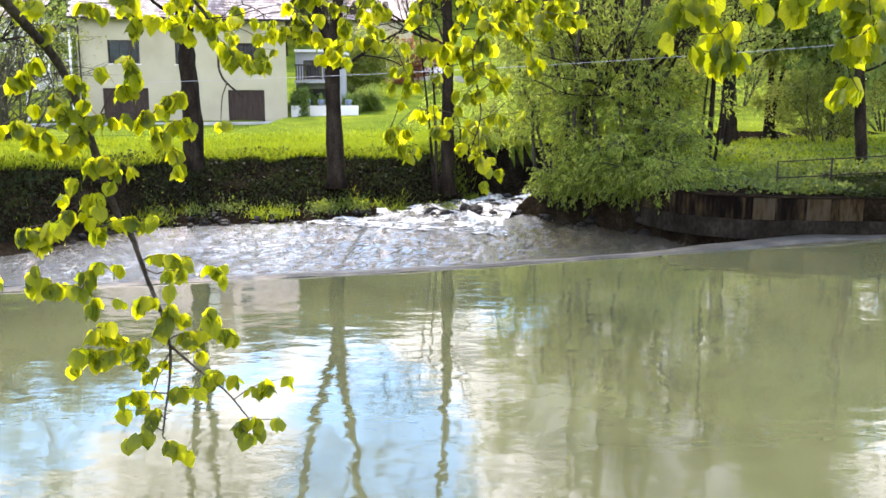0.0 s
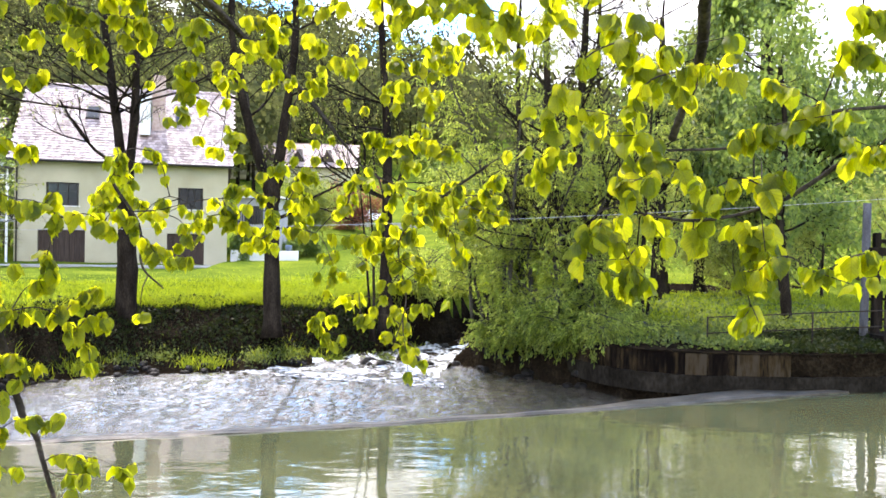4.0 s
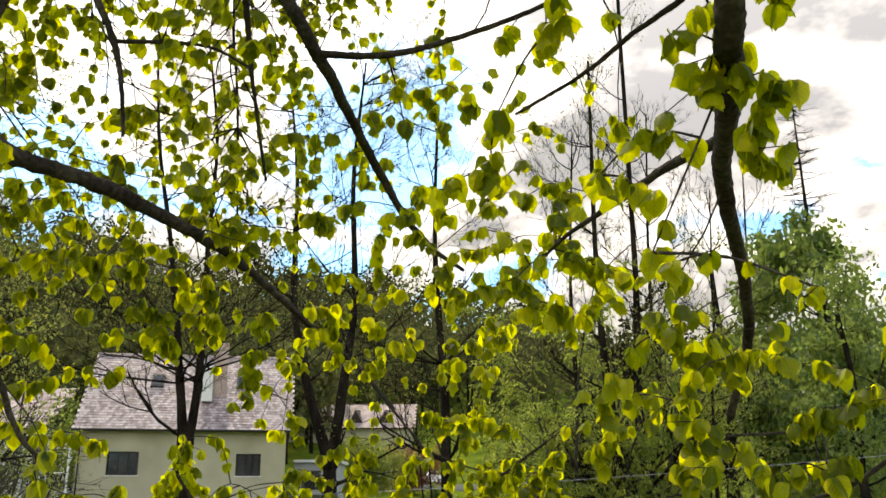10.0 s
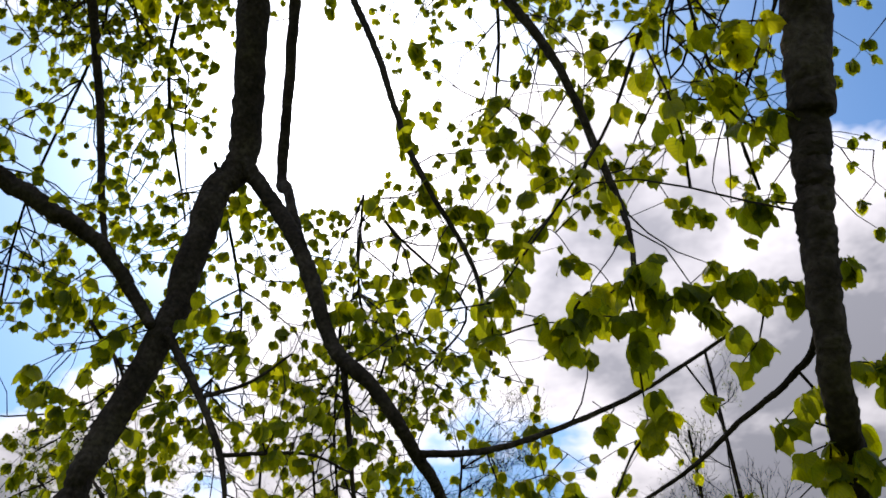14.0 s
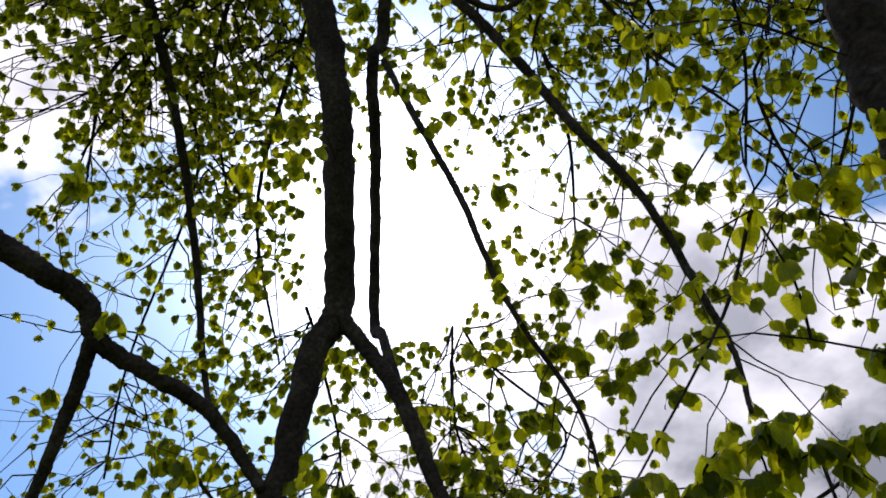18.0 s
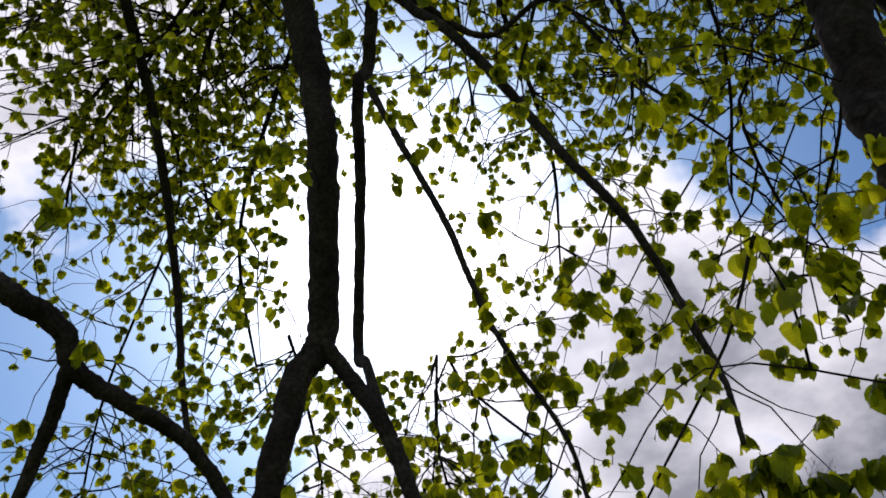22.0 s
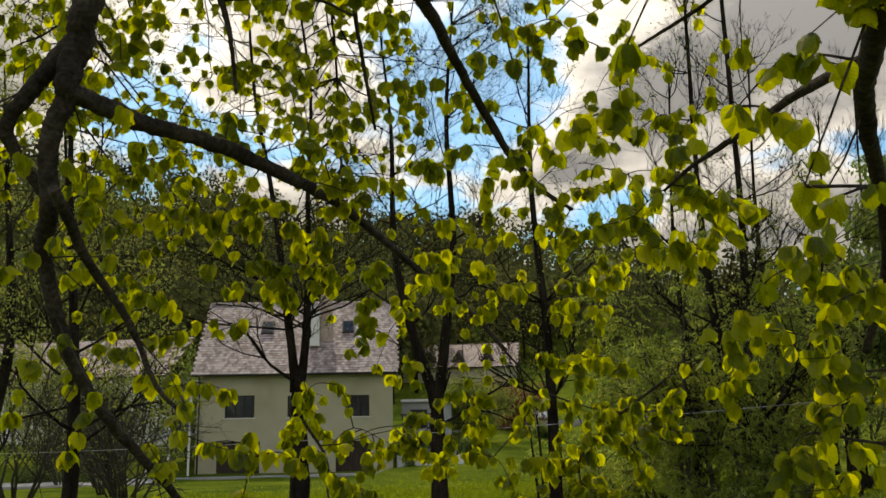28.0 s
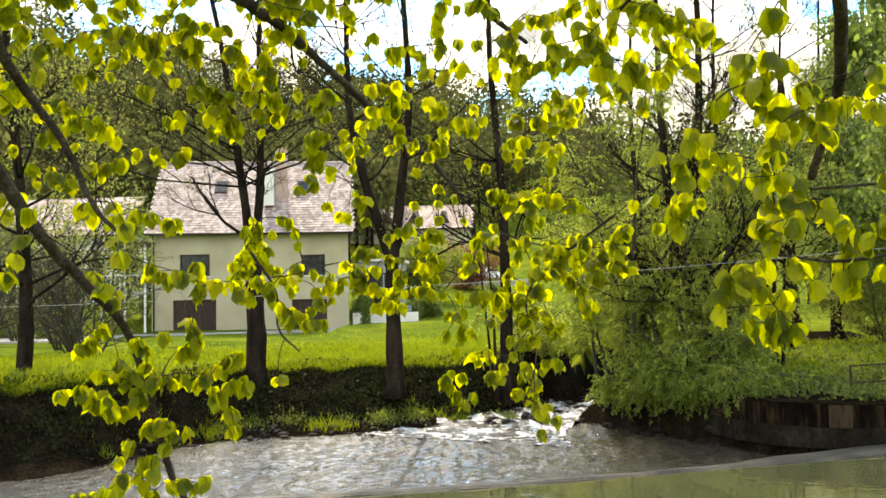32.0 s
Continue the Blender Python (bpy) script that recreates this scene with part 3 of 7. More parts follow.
# the stream has real wavelets, steep enough to glint
SX, SV = np.arange(-15, 11.2, 0.07), np.linspace(0, 1, 130)
cy = np.interp(SX, [c[0] for c in CREST], [c[1] for c in CREST]) + 0.2
fy = np.maximum(bank_y(SX) + 1.0, cy + 1.0) + np.where((SX > -2) & (SX < 4), 2.5, 0)
sx = np.repeat(SX[:, None], len(SV), 1)
sy = cy[:, None] + (fy - cy)[:, None] * SV[None]
srng = np.random.default_rng(9)
sz = np.full(sx.shape, -0.3)
for k in range(40):
    L = srng.uniform(0.2, 0.42)
    a = srng.normal() * 0.55 + 1.57
    amp = 0.0052 * (L / 0.4)
    ph = 2 * np.pi / L * (sx * math.cos(a) + sy * math.sin(a)) + srng.uniform(0, 6.28) + 0.9 * np.sin(sx * srng.uniform(0.5, 1.6) + sy * srng.uniform(0.4, 1.2))
    sz = sz + amp * np.sin(ph)
rush = 0.36 + 0.85 * np.exp(-((sx + 1.2) / 4.6) ** 2 - ((sy - 19.5) / 5.0) ** 2)  # liveliest below the rapids
calm = rush * np.clip((sy - cy[:, None]) / 0.5, 0, 1) * np.clip((8.5 - sx) / 4, 0.25, 1)
sz = -0.3 + (sz + 0.3) * calm
nv = len(SV)
sf_ = [(i * nv + j, (i + 1) * nv + j, (i + 1) * nv + j + 1, i * nv + j + 1) for i in range(len(SX) - 1) for j in range(nv - 1)]
tagged(new("water", mesh_of("stream", np.stack([sx, sy, sz], -1).reshape(-1, 3), sf_, STREAM, True)), "shallow rippled stream below the weir glinting in the sun", "stream", kind="structure")
tagged(new("water", ribbon("stream", [(-40, 3.0), (-20, 8.6), (-14.9, 10.3)], [(-40, 8.0), (-20, 13.5), (-14.9, 15.0)], -0.31, STREAM)), "shallow stream running off below the weir", "stream", kind="structure")
# rapids: a sheet of broken water that climbs the side stream
rv, rf = [], []
line = smooth_line([(-1.2, 20.6), *CHANNEL[:5]], 12)
rng = np.random.default_rng(5)
for i, p in enumerate(line):
    w = unit(line[min(i + 1, len(line) - 1)] - line[max(i - 1, 0)])
    s = np.array([w[1], -w[0]])
    half = 1.55 + 1.2 * max(0.0, 1 - i / 20)
    for k in range(15):
        q = p + s * half * (k / 7 - 1)
        climb = max(0.0, i - 12) * 0.0045
        rv.append((q[0], q[1], -0.285 + climb + 0.05 * rng.normal() * min(1, i / 12) + 0.05 * math.sin(i * 1.1 + k * 0.6) * min(1, i / 16)))
for i in range(len(line) - 1):
    for k in range(14):
        rf.append((i * 15 + k, (i + 1) * 15 + k, (i + 1) * 15 + k + 1, i * 15 + k + 1))
tagged(new("water", mesh_of("rapids", rv, rf, FOAM, True)), "white broken water tumbling down the side stream", "rapids", kind="structure")

# ---- weir sill ----
sv, sf = [], []
sill = smooth_line(CREST, 4)
for i, (x, y) in enumerate(sill):
    wide = 0.30 + 0.12 * math.sin(i * 1.7) * 0.2 + (0.5 if x > 5.5 else 0.5 * max(0.0, (x - 3.5) / 2))
    lift = 0.035 + 0.012 * math.sin(i * 2.3) + (0.03 if x > 6 else 0)
    sv += [(x, y - 0.02, -0.8), (x, y - 0.02, lift - 0.03), (x, y + 0.05, lift), (x + 0.1, y + wide, lift - 0.02), (x + 0.15, y + wide + 0.12, -0.7)]
for i in range(len(sill) - 1):
    for k in range(4):
        sf.append((i * 5 + k, (i + 1) * 5 + k, (i + 1) * 5 + k + 1, i * 5 + k + 1))
tagged(new("weir_sill", mesh_of("weir_sill", sv, sf, WET_CONCRETE)), "low grey concrete weir sill across the river", "weir", kind="structure")


# ---- house ----
def window(parent, x0, x1, z0, z1, y, panes=3):
    w = new("window")
    w.parent = parent
    w.matrix_parent_inverse = parent.matrix_world.inverted()
    f = 0.07
    bm = bmesh.new()
    box(bm, x0, x1, y - 0.03, y + 0.09, z0, z0 + f)
    box(bm, x0, x1, y - 0.03, y + 0.09, z1 - f, z1)
    box(bm, x0, x0 + f, y - 0.03, y + 0.09, z0 + f, z1 - f)
    box(bm, x1 - f, x1, y - 0.03, y + 0.09, z0 + f, z1 - f)
    step = (x1 - x0 - 2 * f) / panes
    for k in range(1, panes):
        a_box("mullion", (x0 + f + k * step - 0.022, x0 + f + k * step + 0.022, y - 0.02, y + 0.06, z0 + f, z1 - f), FRAME, w)
    box(bm, x0 + f, x1 - f, y - 0.01, y + 0.04, z0 + 0.62 * (z1 - z0) - 0.015, z0 + 0.62 * (z1 - z0) + 0.015)
    part("window_frame", bm, FRAME, w)
    for k in range(panes):
        a_box("pane", (x0 + f + k * step + 0.03, x0 + f + (k + 1) * step - 0.03, y + 0.045, y + 0.055, z0 + f + 0.002, z1 - f - 0.002), GLASS, w)
    a_box("window_sill", (x0 - 0.08, x1 + 0.08, y - 0.14, y - 0.032, z0 - 0.06, z0 - 0.005), WHITE, w)
    return w


def wall_with_holes(name, x0, x1, z0, z1, y0, y1, holes, mat, parent):
    """A wall in the x-z plane from boxes round its openings (x0, x1, z0, z1)."""
    bm = bmesh.new()
    cuts = sorted({x0, x1, *[h[0] for h in holes], *[h[1] for h in holes]})
    for a, b in zip(cuts, cuts[1:]):
        mine = sorted((h[2], h[3]) for h in holes if h[0] <= a and h[1] >= b)
        z = z0
        for lo, hi in mine:
            if lo > z:
                box(bm, a, b, y0, y1, z, lo)
            z = hi
        if z < z1:
            box(bm, a, b, y0, y1, z, z1)
    bmesh.ops.remove_doubles(bm, verts=bm.verts, dist=0.0005)
    return part(name, bm, mat, parent)


def tile_roof(parent, x0, x1, y_eave, z_eave, y_ridge, z_ridge, mat, tile=0.33, course=0.3):
    """A roof slope: boards below and courses of overlapping tiles with rounded lower ends."""
    up = Vector((0, y_ridge - y_eave, z_ridge - z_eave))
    length = up.length
    up.normalize()
    out = Vector((0, -up.z, up.y)) * (1 if y_ridge > y_eave else -1)
    v, f = [], []
    rng = random.Random(3)
    n = int(length / course)
    for r in range(n + 1):
        if r * course > length - 0.1:
            break
        m = int((x1 - x0) / tile)
        for c in range(m + 1):
            a = x0 + c * tile + (tile / 2 if r % 2 else 0)
            if a + tile > x1 + 0.2:
                continue
            o = Vector((a, y_eave, z_eave)) + up * (r * course - 0.05 + rng.uniform(-0.012, 0.012)) + out * (0.075 + rng.uniform(-0.008, 0.008))
            t = up * min(course * 1.25, length + 0.06 - r * course) - out * 0.045
            s = Vector((tile * 0.97, 0, 0))
            k = len(v)
            low = up * (course * 0.22)
            v += [o + low, o + s * 0.25 + low * 0.2, o + s * 0.5, o + s * 0.75 + low * 0.2, o + s + low, o + s + t, o + t]
            v += [p - out * 0.03 for p in v[k:k + 5]]
            f += [(k, k + 1, k + 2, k + 3, k + 4, k + 5, k + 6)] + [(k + 7 + i, k + 8 + i, k + 1 + i, k + i) for i in range(4)]
    roof = part("roof", mesh_of("roof", [Vector((x0, y_eave, z_eave)), Vector((x1, y_eave, z_eave)), Vector((x1, y_ridge, z_ridge)), Vector((x0, y_ridge, z_ridge)),
                                         Vector((x0, y_eave, z_eave)) - out * 0.12, Vector((x1, y_eave, z_eave)) - out * 0.12, Vector((x1, y_ridge, z_ridge)) - out * 0.12, Vector((x0, y_ridge, z_ridge)) - out * 0.12],
                                [(0, 1, 2, 3), (7, 6, 5, 4), (0, 4, 5, 1), (1, 5, 6, 2), (3, 2, 6, 7), (0, 3, 7, 4)], BROWN_DOOR), mat, parent)
    tiles = part("roof_tiles", mesh_of("roof_tiles", v, f, mat), mat, roof)
    tiles["kind"] = "stuff"
    return roof


HX0, HX1, HY, HZ = -22.6, -9.85, 54.0, 1.05
house = empty("house", ((HX0 + HX1) / 2, HY, HZ), "cream plastered two-storey house with a pinkish tiled roof", "house")
UPPER = ((-20.8, -18.9, 4.62, 5.98), (-12.95, -11.4, 4.58, 5.88), (-16.75, -15.75, 4.6, 5.9))
GARAGE = ((-21.25, -18.5, 1.15, 3.2), (-13.6, -11.3, 1.15, 3.1))
SLIT = ((-16.55, -15.85, 2.2, 3.1),)
bpy.context.view_layer.update()
wall_with_holes("wall", HX0, HX1, HZ, 7.35, HY, HY + 0.36, UPPER + GARAGE + SLIT, RENDER_WALL, house)
a_box("wall", (HX0, HX0 + 0.36, HY + 0.362, HY + 9.6, HZ, 7.35), RENDER_WALL, house)
a_box("wall", (HX1 - 0.36, HX1, HY + 0.362, HY + 9.6, HZ, 7.35), RENDER_WALL, house)
a_box("wall", (HX0 + 0.362, HX1 - 0.362, HY + 9.3, HY + 9.6, HZ, 7.35), RENDER_WALL, house)
for gx_ in (HX0 + 0.02, HX1 - 0.34):  # gables
    (part("gable", mesh_of("gable", [(gx_, HY, 7.352), (gx_, HY + 9.6, 7.352), (gx_, HY + 4.8, 12.1), (gx_ + 0.32, HY, 7.352), (gx_ + 0.32, HY + 9.6, 7.352), (gx_ + 0.32, HY + 4.8, 12.1)],
                                         [(0, 1, 2), (5, 4, 3), (0, 3, 4, 1), (1, 4, 5, 2), (2, 5, 3, 0)], RENDER_WALL), RENDER_WALL, house))
a_box("floor_slab", (HX0 + 0.37, HX1 - 0.37, HY + 0.37, HY + 9.25, 3.7, 3.9), GREY_WALL, house)
tile_roof(house, HX0 - 0.35, HX1 + 0.3, HY - 0.5, 7.25, HY + 4.8, 12.4, ROOF, 0.24, 0.25)
tile_roof(house, HX0 - 0.35, HX1 + 0.3, HY + 10.1, 7.25, HY + 4.8, 12.4, ROOF, 1.0, 0.9)
for k in range(30):
    tb = Tubes()
    xr = HX0 - 0.33 + k * 0.443
    tb.add([(xr, HY + 4.8, 12.42), (xr + 0.46, HY + 4.8, 12.4)], [0.13, 0.11], 8)
    part("ridge_tile", tb.mesh("ridge_tile", ROOF), ROOF, house)
for x0, x1, z0, z1 in UPPER:
    window(house, x0 + 0.005, x1 - 0.005, z0 + 0.005, z1 - 0.005, HY + 0.1)
window(house, SLIT[0][0] + 0.005, SLIT[0][1] - 0.005, SLIT[0][2] + 0.005, SLIT[0][3] - 0.005, HY + 0.1, 1)
for x0, x1, z0, z1 in GARAGE:
    gd = a_box("garage_door", (x0, x1, HY + 0.171, HY + 0.2, z0, z1 - 0.01), BROWN_DOOR, house, 0, "dark brown boarded garage door")
    for k in range(9):
        w = (x1 - x0) / 9
        a_box("board", (x0 + k * w + 0.01, x0 + (k + 1) * w - 0.01, HY + 0.12, HY + 0.17, z0, z1 - 0.01), BROWN_DOOR, gd)
# gutter, downpipe, chimney, roof windows
tb = Tubes()
tb.add([(HX0 - 0.35, HY - 0.58, 7.2), (HX1 + 0.3, HY - 0.58, 7.2)], [0.07, 0.07], 8)
part("gutter", tb.mesh("gutter", FRAME), FRAME, house)
tb = Tubes()
tb.add([(HX0 + 0.15, HY - 0.58, 7.15), (HX0 + 0.15, HY - 0.1, 6.8), (HX0 + 0.15, HY - 0.08, 1.1)], [0.05] * 3, 8)
part("downpipe", tb.mesh("downpipe", FRAME), FRAME, house)
a_box("chimney", (-14.75, -13.95, HY + 1.7, HY + 2.5, 9.2, 12.9), ROOF_DARK, house, 0.02)
a_box("chimney_flashing", (-15.45, -14.8, HY + 1.0, HY + 3.5, 9.1, 11.6), WHITE, house, 0.02)
for rx, ru in ((-18.5, 0.62), (-12.9, 0.62)):
    c = Vector((rx, HY - 0.5 + 5.3 * ru, 7.25 + 5.15 * ru))
    rw = part("roof_window", box(bmesh.new(), -0.42, 0.42, -0.62, 0.62, 0.02, 0.16, 0.02), FRAME, house)
    rw.matrix_world = Matrix.Translation(c) @ Matrix.Rotation(math.atan2(5.15, 5.3), 4, "X")
    gl = part("pane", box(bmesh.new(), -0.32, 0.32, -0.5, 0.5, 0.161, 0.17), GLASS, rw, local=True)

# the house stands turned by eleven degrees about the corner next to the annex
corner = Matrix.Translation((HX1, HY, 0))
TURN = corner @ Matrix.Rotation(radians(11.0), 4, "Z") @ Matrix.Diagonal((0.942, 1, 1, 1)) @ corner.inverted()
house.matrix_basis = TURN @ house.matrix_basis

# side building, terrace, paving
annex = empty("annex", (-7.6, 57.5, 1.05), "low grey side building with a flat roof beside the house", "outbuilding")
wall_with_holes("wall", -9.8, -7.1, 1.05, 5.5, 57.0, 57.3, ((-9.3, -8.1, 3.8, 5.0), (-9.0, -7.7, 1.1, 3.2)), GREY_WALL, annex)
a_box("wall", (-7.4, -7.1, 57.302, 62, 1.05, 5.5), GREY_WALL, annex)
a_box("roof", (-9.8, -6.9, 56.7, 62.2, 5.502, 5.66), WHITE, annex)
a_box("door", (-8.995, -7.705, 57.1, 57.2, 1.1, 3.19), FRAME, annex)
a_box("balcony", (-9.7, -7.1, 55.8, 56.98, 3.55, 3.72), GREY_WALL, annex)
for k in range(16):
    a_box("baluster", (-9.6 + k * 0.16, -9.54 + k * 0.16, 55.84, 55.9, 3.722, 4.62), FRAME, annex)
a_box("handrail", (-9.7, -7.1, 55.82, 55.92, 4.622, 4.7), FRAME, annex)
window(annex, -9.295, -8.105, 3.805, 4.995, 57.1, 2)
tagged(a_box("terrace_wall", (-9.7, -5.55, 54.4, 54.8, 0.9, 2.15), WHITE, None, 0.02), "low white terrace wall topped with flower pots", "wall", kind="structure")
strip = a_box("pavement", (-30, -8.8, 51.6, 53.9, 0.9, 1.2), GRAVEL, None, 0.03)
strip.matrix_basis = TURN
tagged(strip, "pale gravel strip before the house", "pavement", kind="structure")
yard = a_box("pavement", (-34, -23.7, 46.5, 51.55, 0.9, 1.19), GRAVEL, None, 0.03)
yard.matrix_basis = TURN
tagged(yard, "pale paved yard before the porch", "pavement", kind="structure")

# second house, far up the meadow, with dormers
far_house = empty("house", (-12.0, 112.0, 6.0), "distant pale house with a faded red roof and dormers", "house")
a_box("wall", (-20.5, -4.6, 112.0, 122.0, 5.0, 12.0), RENDER_WALL, far_house)
part("gable", mesh_of("gable", [(-20.4, 112, 12.0), (-20.4, 122, 12.0), (-20.4, 117, 15.0), (-4.7, 112, 12.0), (-4.7, 122, 12.0), (-4.7, 117, 15.0)], [(0, 1, 2), (5, 4, 3), (0, 3, 4, 1), (0, 2, 5, 3), (1, 4, 5, 2)], RENDER_WALL), RENDER_WALL, far_house)
tile_roof(far_house, -21.0, -4.1, 111.4, 11.9, 117, 15.4, ROOF_DARK, 0.5, 0.5)
tile_roof(far_house, -21.0, -4.1, 122.6, 11.9, 117, 15.4, ROOF_DARK, 1.8, 1.6)
for dx in (-15.5, -11.8, -8.0):
    part("dormer", mesh_of("dormer", [(dx - 1.0, 112.5, 12.6), (dx + 1.0, 112.5, 12.6), (dx, 112.5, 14.1), (dx - 1.0, 115.5, 14.4), (dx + 1.0, 115.5, 14.4), (dx, 115.5, 14.6)], [(0, 1, 2), (0, 2, 5, 3), (1, 4, 5, 2)], BROWN_DOOR), BROWN_DOOR, far_house)
for k in range(4):
    a_box("window", (-18.5 + k * 3.7, -17.2 + k * 3.7, 111.93, 112.02, 8.5, 10.0), GLASS, far_house)

# a white house up on the slope beyond the dark shrubs
white_house = empty("house", (-40.0, 66.0, 2.0), "white rendered neighbour house half hidden by shrubs", "house")
wall_with_holes("wall", -52, -30.5, 1.0, 8.5, 66.0, 66.35, ((-34.6, -33.6, 5.6, 6.8), (-38.5, -37.3, 5.6, 6.8), (-34.6, -33.4, 2.2, 4.2)), WHITE, white_house)
for h in ((-34.6, -33.6, 5.6, 6.8), (-38.5, -37.3, 5.6, 6.8), (-34.6, -33.4, 2.2, 4.2)):
    window(white_house, h[0] + 0.005, h[1] - 0.005, h[2] + 0.005, h[3] - 0.005, 66.1, 2)
a_box("wall", (-30.8, -30.5, 66.352, 75, 1.0, 8.5), WHITE, white_house)
tile_roof(white_house, -52.5, -30.1, 65.5, 8.4, 71, 12.0, ROOF_DARK, 0.9, 0.8)

# outside stair and glazed porch at the end of the cream house
porch = empty("porch", (-24.2, 54.5, 1.0), "narrow glazed porch with pale posts beside the house", "porch")
for px_ in (-25.6, -24.2, -22.95):
    a_box("post", (px_, px_ + 0.12, 53.4, 53.52, 1.0, 6.6), WHITE, porch)
a_box("roof", (-25.9, -22.7, 53.0, 57.0, 6.602, 6.75), FRAME, porch)
a_box("floor", (-25.6, -22.75, 53.45, 57.0, 3.6, 3.75), GREY_WALL, porch)
for k in range(9):
    a_box("baluster", (-25.4 + k * 0.27, -25.36 + k * 0.27, 53.45, 53.49, 3.752, 4.7), FRAME, porch)
a_box("handrail", (-25.6, -22.85, 53.43, 53.51, 4.702, 4.77), WHITE, porch)
porch.matrix_basis = TURN @ porch.matrix_basis


# ---- cars ----
def car(name, paint, label):
    c = empty(name, (0, 0, 0), label, "car", "parked cars")
    prof = ((-2.1, 0.35), (-2.12, 0.75), (-1.95, 0.92), (-1.1, 1.0), (-0.55, 1.42), (0.75, 1.46), (1.5, 1.05), (2.0, 0.95), (2.1, 0.7), (2.08, 0.35))
    n = len(prof)
    v = [(x, s * (0.86 if z < 1.02 else 0.66), z) for s in (-1, 1) for x, z in prof]
    f = [tuple(range(n))[::-1], tuple(range(n, 2 * n))] + [(i, (i + 1) % n, n + (i + 1) % n, n + i) for i in range(n)]
    part("body", mesh_of("body", v, f, paint), paint, c)
    for s in (-1, 1):
        part("side_window", mesh_of("side_window", [(-0.95, s * 0.84, 1.03), (1.3, s * 0.84, 1.06), (0.7, s * 0.69, 1.38), (-0.5, s * 0.69, 1.36)], [(0, 1, 2, 3)], GLASS), GLASS, c)
    part("windscreen", mesh_of("windscreen", [(-1.07, -0.74, 1.03), (-1.07, 0.74, 1.03), (-0.62, 0.62, 1.385), (-0.62, -0.62, 1.385)], [(3, 2, 1, 0)], GLASS), GLASS, c)
    for x in (-1.35, 1.3):
        for s in (-1, 1):
            tb = Tubes()
            tb.add([(x, s * 0.7, 0.32), (x, s * 0.88, 0.32)], [0.32, 0.32], 14)
            w = part("wheel", tb.mesh("wheel", RUBBER), RUBBER, c)
            tb = Tubes()
            tb.add([(x, s * 0.86, 0.32), (x, s * 0.895, 0.32)], [0.19, 0.19], 10)
            part("rim", tb.mesh("rim", CAR_SILVER), CAR_SILVER, w)
    for s in (-0.6, 0.6):
        a_box("headlight", (-2.14, -2.07, s - 0.16, s + 0.16, 0.66, 0.78), WHITE, c)
    return c


c0 = car("car", CAR_WHITE, "white hatchback parked at the top of the meadow")
c0.matrix_world = pose(-6.6, 92, 4.62, 0, 0, 68)
c1 = car("car", CAR_SILVER, "silver car parked beside a white one")
c1.matrix_world = pose(-4.6, 92, 4.62, 0, 0, 75)
c2 = copy_thing(c0, pose(-2.2, 93, 4.62, 0, 0, 60))
tagged(a_box("parking_area", (-12, 3, 89.5, 97, 3.0, 4.62), GRAVEL, None, 0.03), "pale gravel parking area above the meadow", "pavement", kind="structure")

# ---- cables over the river ----
tb = Tubes()
q = [(x, 20, 3.02 + 0.0016 * (x + 16) ** 2) for x in np.linspace(-34, 26, 40)]
tb.add(q, [0.006] * len(q), 5)
tagged(part("cable", tb.mesh("cable", CABLE), CABLE), "thin grey overhead cable strung across the river", "cable", "cables over the river")

# ---- retaining wall with stained panels, rail and sluice ----
WALL_LINE = ((4.2, 20.9), (4.6, 19.9), (5.1, 18.8), (6.0, 18.1), (7.2, 17.8), (9.3, 17.75), (11.4, 18.0))
wl = smooth_line(WALL_LINE, 6)
retaining = empty("retaining_wall", (7.4, 18.5, -0.3), "rust-stained retaining wall of upright panels on concrete", "wall", kind="structure")


def wall_strip(name, off0, off1, z0, z1, mat):
    v, f = [], []
    for i, p in enumerate(wl):
        w = unit(wl[min(i + 1, len(wl) - 1)] - wl[max(i - 1, 0)])
        s = np.array([w[1], -w[0]])
        top = z1 + 0.012 * math.sin(i * 1.9)
        a, b = p + s * off0, p + s * off1
        v += [(*a, z0), (*a, top), (*b, top), (*b, z0)]
    for i in range(len(wl) - 1):
        f += [(i * 4 + k, i * 4 + k + 1, i * 4 + 5 + k, i * 4 + 4 + k) for k in range(3)]
    f += [(0, 3, 2, 1), tuple(len(v) - 4 + k for k in range(4))]
    return part(name, mesh_of(name, v, f, mat), mat, retaining)


